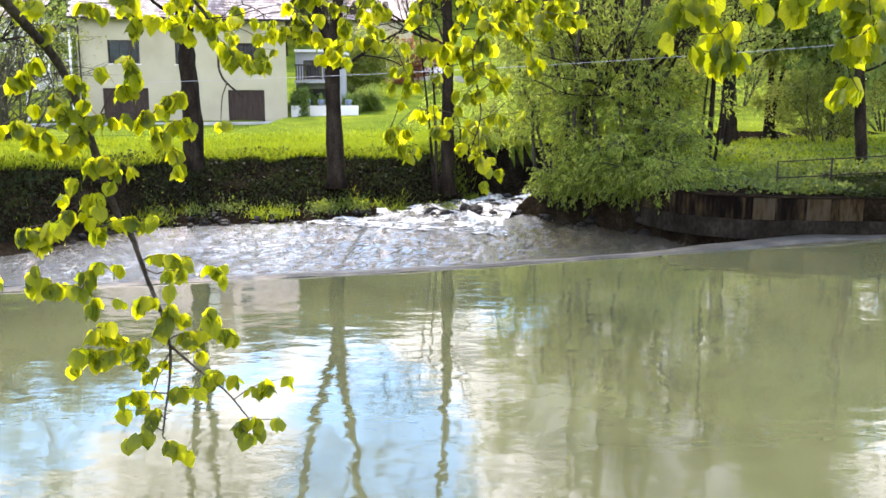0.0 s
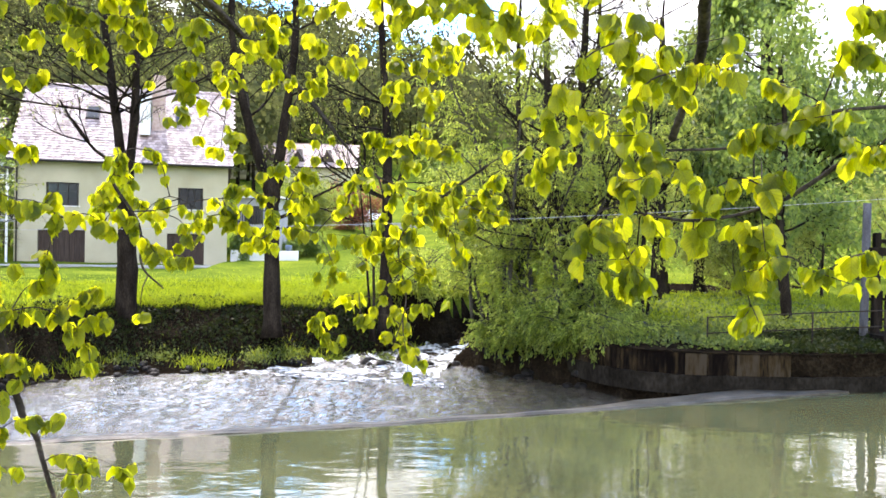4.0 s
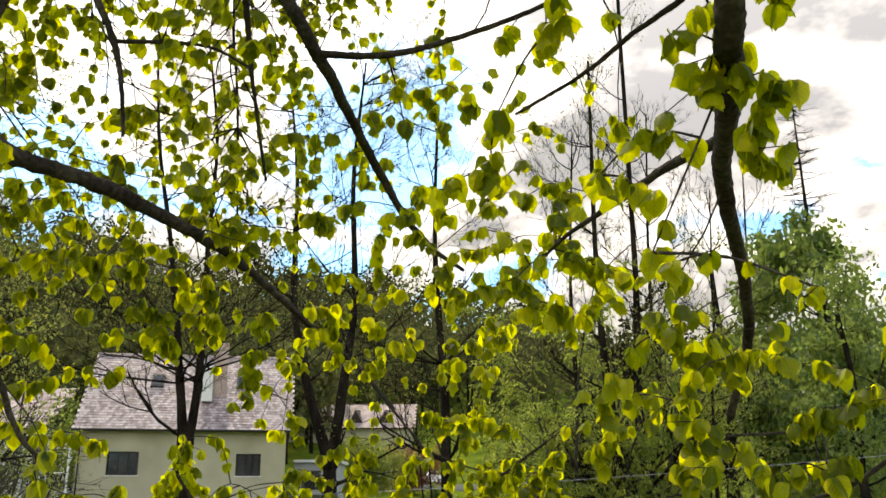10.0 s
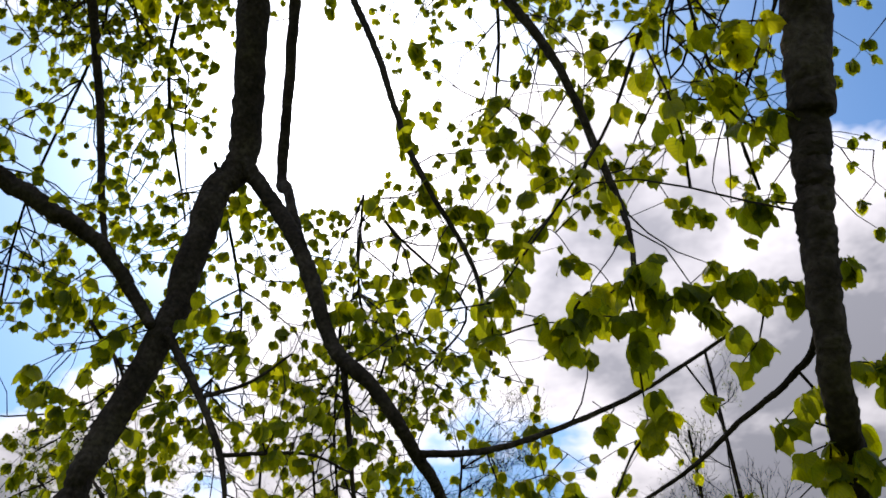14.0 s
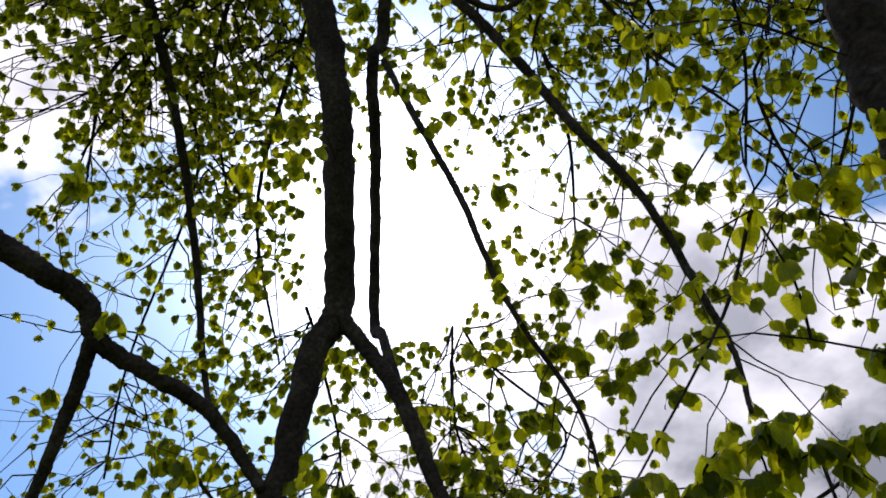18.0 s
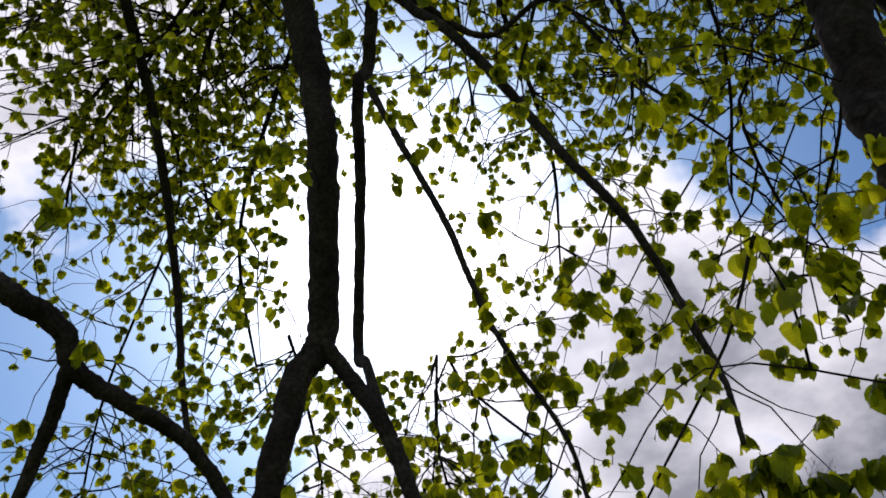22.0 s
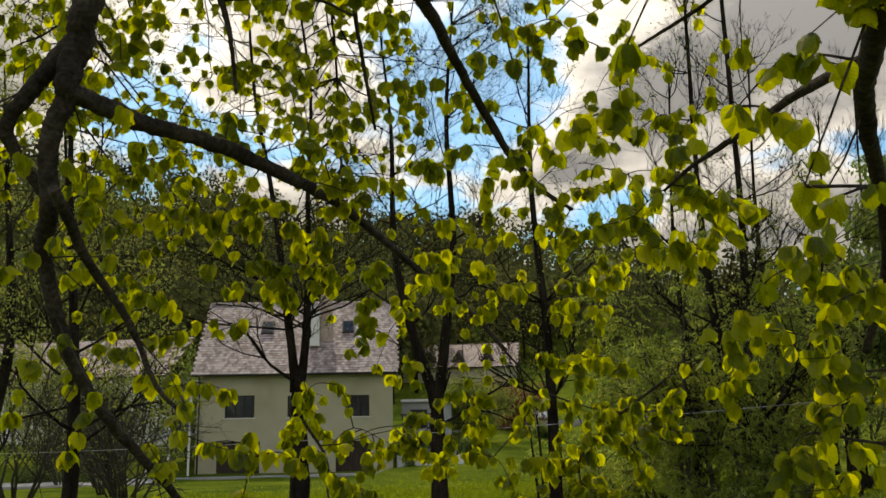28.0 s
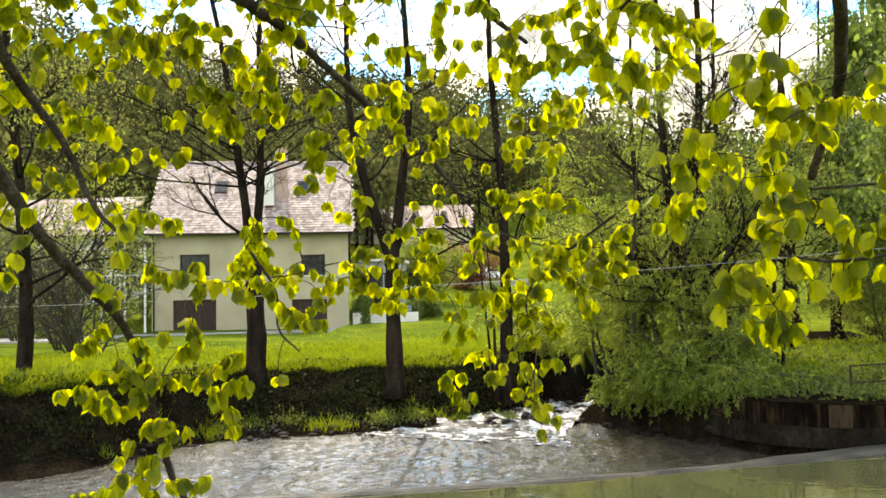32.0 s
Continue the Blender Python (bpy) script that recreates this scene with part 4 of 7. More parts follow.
# near-black footing paints the shadow along the waterline
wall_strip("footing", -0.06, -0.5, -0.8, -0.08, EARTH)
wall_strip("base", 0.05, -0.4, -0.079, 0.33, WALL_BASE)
# the core shows bare past the last panel, its dark colour standing for tree shade
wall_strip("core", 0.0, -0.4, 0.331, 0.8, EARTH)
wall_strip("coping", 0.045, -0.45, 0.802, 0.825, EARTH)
run = np.concatenate([[0], np.cumsum(np.linalg.norm(np.diff(wl, axis=0), axis=1))])
rng = np.random.default_rng(11)
s = 0.1
while s < run[-1] - 3.1:
    w = rng.uniform(0.3, 0.7)
    a, b = [np.array([np.interp(u, run, wl[:, 0]), np.interp(u, run, wl[:, 1])]) for u in (s + 0.002, s + w - 0.002)]
    d = unit(b - a)
    o = np.array([d[1], -d[0]])
    th = rng.uniform(0.03, 0.036)
    lo = 0.335
    hi = 0.8 + rng.uniform(-0.015, 0.0)
    q = [a + o * 0.002, b + o * 0.002, b + o * th, a + o * th]
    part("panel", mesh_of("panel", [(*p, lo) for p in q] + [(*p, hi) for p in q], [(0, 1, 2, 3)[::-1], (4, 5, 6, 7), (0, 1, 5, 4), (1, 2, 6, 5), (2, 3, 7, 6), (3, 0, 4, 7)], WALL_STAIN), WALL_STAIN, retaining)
    s += w

railing = empty("railing", (8.6, 19.3, 0.7), "thin dark iron railing above the wall", "railing")
rl = smooth_line([(7.3, 19.2), (8.4, 19.0), (9.6, 18.9), (11.3, 18.9)], 4)
for h in (0.42, 0.78):
    tb = Tubes()
    q = [(x, y, 0.66 + h + 0.02 * i) for i, (x, y) in enumerate(rl)]
    tb.add(q, [0.014] * len(q), 6)
    part("rail", tb.mesh("rail", METAL), METAL, railing)
for i in (0, 4, 8, 12):
    tb = Tubes()
    x, y = rl[i]
    tb.add([(x, y, 0.5), (x, y, 0.66 + 0.8 + 0.02 * i)], [0.02, 0.02], 6)
    part("post", tb.mesh("post", METAL), METAL, railing)

sluice = empty("sluice", (12.2, 20.0, 0.0), "old timber sluice gate with a grey post and walkway", "sluice")
tb = Tubes()
tb.add([(11.4, 20.0, -0.6), (11.42, 20.0, 2.0), (11.43, 20.0, 4.15)], [0.1, 0.098, 0.095], 10)
part("post", tb.mesh("post", POST_GREY), POST_GREY, sluice, "tall weathered grey post")
a_box("post", (11.6, 11.75, 19.9, 20.05, -0.6, 3.45), OLD_WOOD, sluice, 0.01)
a_box("crossbeam", (11.45, 16.2, 19.8, 19.98, 2.9, 3.1), OLD_WOOD, sluice, 0.015)
a_box("crossbeam", (11.76, 16.2, 20.06, 20.2, 3.2, 3.3), OLD_WOOD, sluice, 0.01)
a_box("winch_box", (12.3, 13.3, 19.75, 20.15, 3.305, 3.62), OLD_WOOD, sluice, 0.03)
tb = Tubes()
tb.add([(12.6, 19.7, 3.6), (12.75, 19.6, 3.8), (13.1, 19.6, 3.75)], [0.02] * 3, 6)
part("crank", tb.mesh("crank", METAL), METAL, sluice)
a_box("walkway", (11.5, 16.2, 19.4, 20.6, 0.95, 1.05), OLD_WOOD, sluice, 0.01)
a_box("apron", (11.5, 16.2, 18.5, 19.38, 0.52, 0.62), CONCRETE, sluice, 0.01)
a_box("gate", (11.8, 15.5, 19.9, 19.98, -0.6, 0.94), OLD_WOOD, sluice, 0.01)
part("pier", mesh_of("pier", [(10.75, 17.45, -0.8), (14.5, 17.45, -0.8), (14.5, 18.45, -0.8), (10.8, 18.45, -0.8), (11.2, 17.75, 0.8), (14.5, 17.75, 0.8), (14.5, 18.45, 0.8), (11.25, 18.45, 0.8)],
                      [(0, 1, 5, 4), (1, 2, 6, 5), (2, 3, 7, 6), (3, 0, 4, 7), (4, 5, 6, 7)], CONCRETE), CONCRETE, sluice, "sloping pale concrete pier")
fence = empty("fence", (13.6, 20.5, 1.05), "dark picket fence along the sluice walkway", "fence")
for k in range(24):
    x = 11.85 + k * 0.165
    a_box("picket", (x, x + 0.11, 20.42, 20.45, 1.1, 2.0 + 0.05 * math.sin(k * 2.2)), OLD_WOOD, fence)
for z in (1.3, 1.8):
    a_box("rail", (11.8, 15.9, 20.452, 20.5, z, z + 0.07), OLD_WOOD, fence)


# ---- trees ----
def grow(tb, tips, rng, p, d, length, r, depth, bend=0.25, lift=0.08, kids=(3, 5), shrink=0.6, spread=0.9, sides=5, start=0.3):
    """A branch with its side branches; the thin ends are gathered in tips."""
    k = 5 if depth > 1 else 4 if depth else 3
    pts = [np.array(p, float)]
    d = np.array(d, float)
    for i in range(k):
        d = unit(d + rng.normal(size=3) * bend * 0.5 + [0, 0, lift])
        pts.append(pts[-1] + d * length / k)
    radii = np.linspace(r, r * (0.45 if depth else 0.4), k + 1)
    tb.add(pts, radii, sides if depth > 1 else 4 if depth else 3)
    if depth == 0:
        tips.append(np.array(pts[1:]))
        return
    for j in range(rng.integers(kids[0], kids[1] + 1)):
        u = rng.uniform(start, 1.0)
        i = min(int(u * k), k - 1)
        at = pts[i] + (pts[i + 1] - pts[i]) * (u * k - i)
        way = unit(pts[i + 1] - pts[i])
        out = unit(cross(way, rng.normal(size=3)))
        grow(tb, tips, rng, at, unit(way + out * spread * rng.uniform(0.6, 1.3)), length * shrink * rng.uniform(0.7, 1.2), max(r * (1 - 0.5 * u) * 0.6, 0.007), depth - 1, bend, lift, kids, shrink, spread, sides)


def tree(name, label, base, seed, stems, leaf, leaf_mat, per_tip=6, leaf_size=0.09, bark=None, depth=2, reach=2.4, kids=(3, 5), count=9, lift=0.08, category="tree", group="", hang=0.3, low=0.35, spread=0.9, scatter=0.12):
    """stems: rows of (radius at foot, radius at top, points from the foot up). Branches leave the stems above `low` of their run."""
    rng = np.random.default_rng(seed)
    bark = bark or BARK
    ob = empty(name, base, label, category, group)
    tb, tips = Tubes(), []
    for r0, r1, pts in stems:
        q = smooth_line([np.array(p) for p in pts], 5)
        rr = np.linspace(r0, r1, len(q))
        rr[0] *= 1.35
        tb.add(q, rr, 9, 0.06)
        thin = len(stems) > 1 and r0 < 0.06
        n_side = 2 if thin or (len(stems) > 1 and pts[-1][2] < 6 and r1 > 0.1) else count
        for j in range(n_side):
            u = rng.uniform(low if n_side == count else 0.8, 1.0) if j else 1.0
            i = min(int(u * (len(q) - 1)), len(q) - 2)
            way = unit(q[i + 1] - q[i])
            out = unit(cross(way, rng.normal(size=3)))
            grow(tb, tips, rng, q[i], unit(way * 0.35 + out * spread) if j else way, reach * rng.uniform(0.6, 1.2) * (1.15 - 0.6 * u), max(rr[i] * 0.3, 0.007 if thin else 0.022), 1 if thin else depth, lift=lift, kids=kids)
    part("trunk", tb.mesh("trunk", bark), bark, ob)
    if leaf and tips:
        t = np.concatenate(tips)
        at = np.repeat(t, per_tip, axis=0)
        at = at + rng.normal(size=at.shape) * scatter
        part("crown", leaf_mesh("crown", at, leaf_size, rng, leaf_mat, hang), leaf_mat, ob)
    return ob


ALDER = "tall riverside alder with dark bark and sparse young leaves"
tree("tree", ALDER, (-6.8, 23.2, 0.9), 1, [(0.3, 0.16, [(-6.78, 23.2, 0.4), (-6.8, 23.2, 2.5), (-6.85, 23.2, 3.9), (-6.85, 23.2, 4.9)]),
     (0.14, 0.03, [(-6.9, 23.2, 4.5), (-7.14, 23.2, 6.2), (-7.38, 23.2, 8.0), (-7.75, 23.3, 10.2), (-8.4, 23.4, 13.5), (-8.8, 23.5, 17.6)]),
     (0.13, 0.03, [(-6.8, 23.2, 4.5), (-6.62, 23.1, 6.2), (-6.6, 23.1, 8.0), (-6.6, 23.0, 10.0), (-6.5, 22.8, 13.0), (-6.9, 22.6, 16.2)])], True, ALDER_LEAF, 1, 0.055, count=26, reach=3.6, kids=(3, 4), depth=3, low=0.2, group="alders on the bank")
tree("tree", ALDER, (-3.0, 23.3, 0.7), 2, [(0.25, 0.17, [(-3.0, 23.3, 0.4), (-3.05, 23.3, 2.4), (-3.05, 23.3, 4.2)]),
     (0.16, 0.03, [(-3.05, 23.3, 4.0), (-3.75, 23.3, 6.2), (-4.2, 23.4, 8.5), (-4.3, 23.6, 12.0), (-4.6, 23.6, 15.0)]),
     (0.16, 0.03, [(-3.05, 23.3, 4.0), (-2.8, 23.2, 5.8), (-2.5, 23.1, 8.5), (-2.6, 23.0, 12.0), (-2.3, 22.8, 15.5)])], True, ALDER_LEAF, 1, 0.055, count=22, reach=3.2, kids=(3, 4), depth=3, low=0.25, group="alders on the bank")
tree("tree", ALDER, (0.0, 23.6, 0.3), 3, [(0.2, 0.03, [(-0.02, 23.6, 0.2), (0.0, 23.6, 3.0), (-0.05, 23.6, 6.0), (-0.3, 23.6, 10.0), (-0.2, 23.5, 14.5)]),
     (0.045, 0.012, [(-0.35, 23.5, 0.3), (-0.55, 23.4, 2.6), (-0.8, 23.3, 5.0)]), (0.05, 0.015, [(-0.3, 23.4, 0.3), (-0.35, 23.3, 2.6), (-0.5, 23.2, 4.6)])], True, ALDER_LEAF, 1, 0.055, count=22, reach=2.8, kids=(3, 4), depth=3, low=0.35, group="alders on the bank")
tree("tree", "leaning dark alder on the grassy bank", (-11.2, 19.4, 1.1), 4, [(0.2, 0.03, [(-11.2, 19.4, 0.9), (-11.1, 19.4, 3.0), (-11.3, 19.4, 6.0), (-11.8, 19.6, 10.0), (-12.0, 19.8, 14.0)])], True, ALDER_LEAF, 3, 0.085, count=22, reach=3.2, kids=(3, 4), depth=3, low=0.25, group="alders on the bank")
tree("tree", "leaning dark alder on the grassy bank", (-14.2, 21.0, 1.1), 14, [(0.22, 0.03, [(-14.2, 21.0, 0.9), (-14.4, 21.0, 3.0), (-14.1, 21.2, 6.0), (-14.8, 21.6, 10.0), (-15.4, 21.8, 14.0)])], True, ALDER_LEAF, 3, 0.085, count=22, reach=3.2, kids=(3, 4), depth=3, low=0.2, group="alders on the bank")
# trunks in the willow thicket and behind the wall
tree("tree", "twin grey trunks rising out of the willow thicket", (5.0, 22.6, 0.9), 5, [(0.2, 0.04, [(5.05, 22.6, 0.7), (4.85, 22.6, 2.5), (4.3, 22.6, 5.2), (4.1, 22.7, 9.0), (4.2, 22.8, 15.5)]),
     (0.22, 0.04, [(5.5, 22.6, 0.7), (5.3, 22.6, 2.5), (4.98, 22.6, 5.2), (5.1, 22.5, 9.0), (5.1, 22.4, 17.8)])], True, ALDER_LEAF, 1, 0.07, count=30, reach=2.6, low=0.25, kids=(4, 6), lift=0.14)
tree("tree", "slim multi-stemmed shrub tree with exposed roots", (6.7, 22.3, 0.9), 6, [(0.09, 0.02, [(6.68, 22.3, 0.7), (6.7, 22.3, 2.4), (6.75, 22.3, 4.4), (6.9, 22.3, 7.5)]), (0.05, 0.015, [(6.8, 22.3, 0.7), (6.95, 22.3, 2.4), (7.0, 22.3, 4.0)]),
     (0.05, 0.015, [(6.55, 22.3, 0.7), (6.5, 22.3, 2.2), (6.6, 22.3, 3.8)])], True, ALDER_LEAF, 4, 0.09, count=8, reach=1.8)
tree("tree", "dark-barked young maple in full leaf above the wall", (10.5, 22.4, 0.9), 7, [(0.17, 0.05, [(10.7, 22.4, 0.7), (10.55, 22.4, 2.2), (10.4, 22.4, 3.8), (10.5, 22.4, 6.0), (10.3, 22.4, 8.0)])], True, DARK_LEAF, 9, 0.16, count=12, reach=2.2, low=0.45, scatter=0.25)
tree("tree", "old grey trunk standing on the meadow", (9.6, 30.0, 1.3), 8, [(0.34, 0.08, [(9.7, 30, 1.0), (9.6, 30, 2.2), (9.55, 30, 3.5), (9.7, 30, 6.5), (9.5, 30, 11.0)])], True, ALDER_LEAF, 6, 0.12, count=12, reach=3.0)
tree("tree", "small stooping tree on the meadow", (11.6, 30.2, 1.3), 9, [(0.13, 0.04, [(11.5, 30.2, 1.0), (11.2, 30.2, 1.7), (11.25, 30.2, 2.6), (11.5, 30.2, 4.0)])], True, ALDER_LEAF, 8, 0.12, count=8, reach=1.6)
tree("tree", "large broad-leaved chestnut in dense dark green leaf", (14.3, 31.0, 1.3), 10, [(0.35, 0.1, [(14.4, 31, 1.0), (14.3, 31, 4.0), (14.0, 31, 7.0), (13.8, 31, 11.2)])], True, DARK_LEAF, 13, 0.27, count=26, reach=4.6, kids=(4, 6), low=0.25, scatter=0.2, hang=0.5)
tree("tree", "young staked fruit tree on the meadow", (15.0, 29.0, 1.3), 12, [(0.06, 0.02, [(15.0, 29, 1.0), (15.02, 29, 2.6), (15.0, 29, 4.2)])], True, ALDER_LEAF, 5, 0.1, count=9, reach=1.4, low=0.5)
BARE = "slim tall tree with a fine bare crown"
for bx, by, bh, sd in ((3.6, 23.6, 13.5, 22), (6.3, 25.5, 15, 27), (8.6, 27.0, 13, 28), (12.0, 33.0, 17, 29)):
    tree("tree", BARE, (bx, by, 1.0), sd, [(0.13, 0.02, [(bx, by, 0.7), (bx + 0.1, by, bh * 0.3), (bx - 0.1, by + 0.1, bh * 0.6), (bx + 0.15, by, bh)])], False, ALDER_LEAF, 1, 0.06, depth=3, kids=(3, 4), count=20, reach=3.0, low=0.3, lift=0.2, spread=0.75, group="slim bare trees")


# a bare conifer behind the chestnut, with level branches
rng = np.random.default_rng(61)
pine = empty("tree", (21.0, 48.0, 1.8), "tall conifer with level bare branches behind the chestnut", "tree")
tb = Tubes()
tb.add([(21.0, 48, 1.5), (21.1, 48, 12), (21.0, 48, 26.5)], [0.3, 0.2, 0.03], 8)
for k in range(110):
    z = 8 + 18 * rng.random() ** 0.8
    a, L = rng.uniform(0, 6.28), (27.5 - z) * 0.16 * rng.uniform(0.6, 1.2) + 0.5
    p0 = np.array([21.05, 48, z])
    d = np.array([math.cos(a), math.sin(a), 0])
    tb.add([p0, p0 + d * L * 0.5 - [0, 0, 0.05], p0 + d * L + [0, 0, 0.12 * L]], [0.04, 0.025, 0.01], 4)
    for j in range(8):
        q = p0 + d * L * rng.uniform(0.3, 1.0)
        tb.add([q, q + rng.normal(size=3) * [0.45, 0.45, 0.18]], [0.014, 0.006], 3)
part("trunk", tb.mesh("trunk", BARK), BARK, pine)


# ---- willow thicket and shrubs ----
def shrub(name, label, base, seed, stems, height, spread_r, leaf_mat, leaf_size=0.08, per_tip=5, depth=2, droop=0.0, scatter=0.15, category="shrub", group="", shape=0.4):
    rng = np.random.default_rng(seed)
    ob = empty(name, base, label, category, group)
    tb, tips = Tubes(), []
    for k in range(stems):
        a = rng.uniform(0, 2 * math.pi)
        lean = rng.uniform(0.05, 0.75)
        d = unit(np.array([math.cos(a) * lean * spread_r / height, math.sin(a) * lean * spread_r / height * 0.7, 1.0]))
        p = np.array(base) + [math.cos(a) * 0.3, math.sin(a) * 0.3, -0.15]
        grow(tb, tips, rng, p, d, height * rng.uniform(0.55, 1.0), 0.015 + 0.006 * height, depth, bend=0.3, lift=-droop, kids=(5, 8), shrink=0.45, spread=1.0, start=0.12)
    part("wood", tb.mesh("wood", TWIG_BARK), TWIG_BARK, ob)
    at = np.repeat(np.concatenate(tips), per_tip, axis=0)
    at = at + rng.normal(size=at.shape) * scatter
    part("foliage", leaf_mesh("foliage", at, leaf_size, rng, leaf_mat, 0.3, shape), leaf_mat, ob)
    return ob


def willow(base, seed, stems, height, reach, boughs=11, per_twig=16):
    """Arching stems with side boughs, from which leafy twigs hang like feathers."""
    rng = np.random.default_rng(seed)
    ob = empty("willow", base, "loose feathery willow thicket leaning over the stream", "willow", "willow thicket")
    tb, at, way = Tubes(), [], []
    base = np.array(base)
    for k in range(stems):
        a = 2 * math.pi * (k + rng.uniform(-0.35, 0.35)) / stems
        out = np.array([math.cos(a), math.sin(a) * 0.7, 0])
        h, r = height * rng.uniform(0.6, 1.0), reach * rng.uniform(0.35, 1.0)
        u = np.linspace(0, 1, 9)[:, None]
        line = base + out * 0.25 + [0, 0, -0.2] + out * r * u ** 1.7 + np.array([0, 0, 1.0]) * h * (u - 0.12 * u ** 4) + np.cumsum(rng.normal(size=(9, 3)) * 0.09 * height / 6, 0) * (u > 0)
        tb.add(line, np.linspace(0.02 + 0.006 * height, 0.007, 9), 6)
        for b in range(boughs):
            v = rng.uniform(0.22 if height > 4 else 0.12, 1.0) * 8
            i = min(int(v), 7)
            p = line[i] + (line[i + 1] - line[i]) * (v - i)
            d = unit(unit(line[i + 1] - line[i]) * 0.5 + unit(rng.normal(size=3) * [1, 1, 0.35] + out * 0.4))
            L = (0.35 + 0.17 * height) * rng.uniform(0.5, 1.1) * (1.15 - 0.08 * v)
            bough_pts = [p]
            for j in range(5):
                d = unit(d + rng.normal(size=3) * 0.16 + [0, 0, -0.05])
                bough_pts.append(bough_pts[-1] + d * L / 5)
            tb.add(bough_pts, np.linspace(0.012, 0.004, 6), 4)
            for c in range(int(4 + 5 * L)):
                w = rng.uniform(0.15, 1.0) * 5
                i2 = min(int(w), 4)
                q = bough_pts[i2] + (bough_pts[i2 + 1] - bough_pts[i2]) * (w - i2)
                e = unit(d * 0.6 + rng.normal(size=3) * [0.8, 0.8, 0.4])
                run, l = [q], rng.uniform(0.25, 0.7)
                for j in range(3):
                    e = unit(e + [0, 0, -0.28] + rng.normal(size=3) * 0.1)
                    run.append(run[-1] + e * l / 3)
                run = np.array(run)
                tb.add(run, [0.004, 0.0035, 0.003, 0.002], 3)
                f = rng.uniform(0.1, 3.0, int(per_twig * l / 0.45))
                i3 = np.minimum(f.astype(int), 2)
                at.append(run[i3] + (run[i3 + 1] - run[i3]) * (f - i3)[:, None] + rng.normal(size=(len(f), 3)) * 0.018)
                way.append(np.repeat(e[None], len(f), 0))
    part("wood", tb.mesh("wood", TWIG_BARK), TWIG_BARK, ob)
    part("foliage", leaf_mesh("foliage", np.concatenate(at), 0.1, rng, WILLOW_LEAF, 0.1, 0.34, np.concatenate(way)), WILLOW_LEAF, ob)
    return ob


for x, y, h, r, n, sd in ((3.5, 22.8, 9.2, 2.8, 4, 41), (4.6, 22.4, 8.0, 2.6, 3, 42), (2.7, 24.2, 7.0, 2.2, 3, 43), (5.7, 24.2, 9.0, 2.6, 4, 45), (4.3, 21.5, 2.9, 2.0, 6, 44), (4.0, 22.3, 2.4, 1.5, 5, 46), (5.1, 20.9, 2.0, 1.5, 6, 47),
                          (0.6, 27.6, 2.4, 1.6, 6, 48), (4.7, 20.4, 1.1, 1.3, 8, 49), (4.2, 21.3, 1.2, 1.3, 8, 50), (3.9, 21.8, 1.1, 1.0, 8, 55), (5.4, 20.0, 1.0, 1.0, 7, 56), (2.0, 29.4, 2.6, 1.6, 6, 57),
                          (3.7, 21.5, 0.8, 0.9, 7, 58), (4.2, 21.1, 0.8, 0.9, 7, 59), (4.7, 20.6, 0.8, 0.9, 7, 60), (5.1, 19.9, 0.8, 0.8, 6, 61), (3.1, 22.2, 0.9, 0.8, 7, 62)):
    willow((x, y, max(-0.2, float(ground_z(x, y)))), sd, n, h, r, 30 if h > 5 else 10 if h > 2 else 8)
for k, (x, y, h) in enumerate(((-13.2, 26.5, 5.0), (-15.8, 31.0, 5.5), (-19.0, 36.0, 6.0), (-22.5, 42.0, 6.0), (-25.5, 44.0, 5.5), (-17.6, 27.5, 6.0))):
    shrub("bush", "tangled dark twiggy shrub with few leaves", (x, y, float(ground_z(x, y))), 140 + k, 9, h, h * 0.9, ALDER_LEAF, 0.06, 1, 2, 0, 0.15, group="twiggy shrubs")
shrub("bush", "leafy round bush on the meadow", (12.4, 29.0, 1.3), 51, 12, 2.6, 2.0, ALDER_LEAF, 0.12, 5, 2)
shrub("bush", "bright green bush below the far house", (-7.2, 72, float(ground_z(-7.2, 72))), 52, 14, 5.2, 3.6, ALDER_LEAF, 0.3, 7, 2, 0, 0.35)
shrub("bush", "red-leaved ornamental shrub beside the parked cars", (-3.6, 84, float(ground_z(-3.6, 84))), 53, 10, 4.2, 2.0, RED_LEAF, 0.3, 5, 2, 0, 0.3)
shrub("bush", "yellow flowering shrub on the meadow", (14.5, 55, float(ground_z(14.5, 55))), 54, 10, 4.0, 3.0, YELLOW_LEAF, 0.25, 5, 2, 0, 0.3)
for k, (x, y, h, mat) in enumerate(((-5.6, 61.0, 1.5, DARK_LEAF), (-4.9, 61.5, 1.2, DARK_LEAF), (-6.6, 60.2, 1.6, DARK_LEAF), (-9.0, 55.4, 1.6, DARK_LEAF), (-8.0, 55.4, 1.5, DARK_LEAF), (-25.4, 47, 1.1, DARK_LEAF), (-27.5, 48, 1.1, DARK_LEAF), (-29.5, 47.5, 1.3, DARK_LEAF), (-0.6, 78, 1.2, DARK_LEAF))):
    shrub("bush", "small clipped dark green garden shrub", (x, y, float(ground_z(x, y))), 60 + k, 5, h, h * 0.9, mat, 0.17, 6, 2, 0, 0.14, group="garden shrubs")
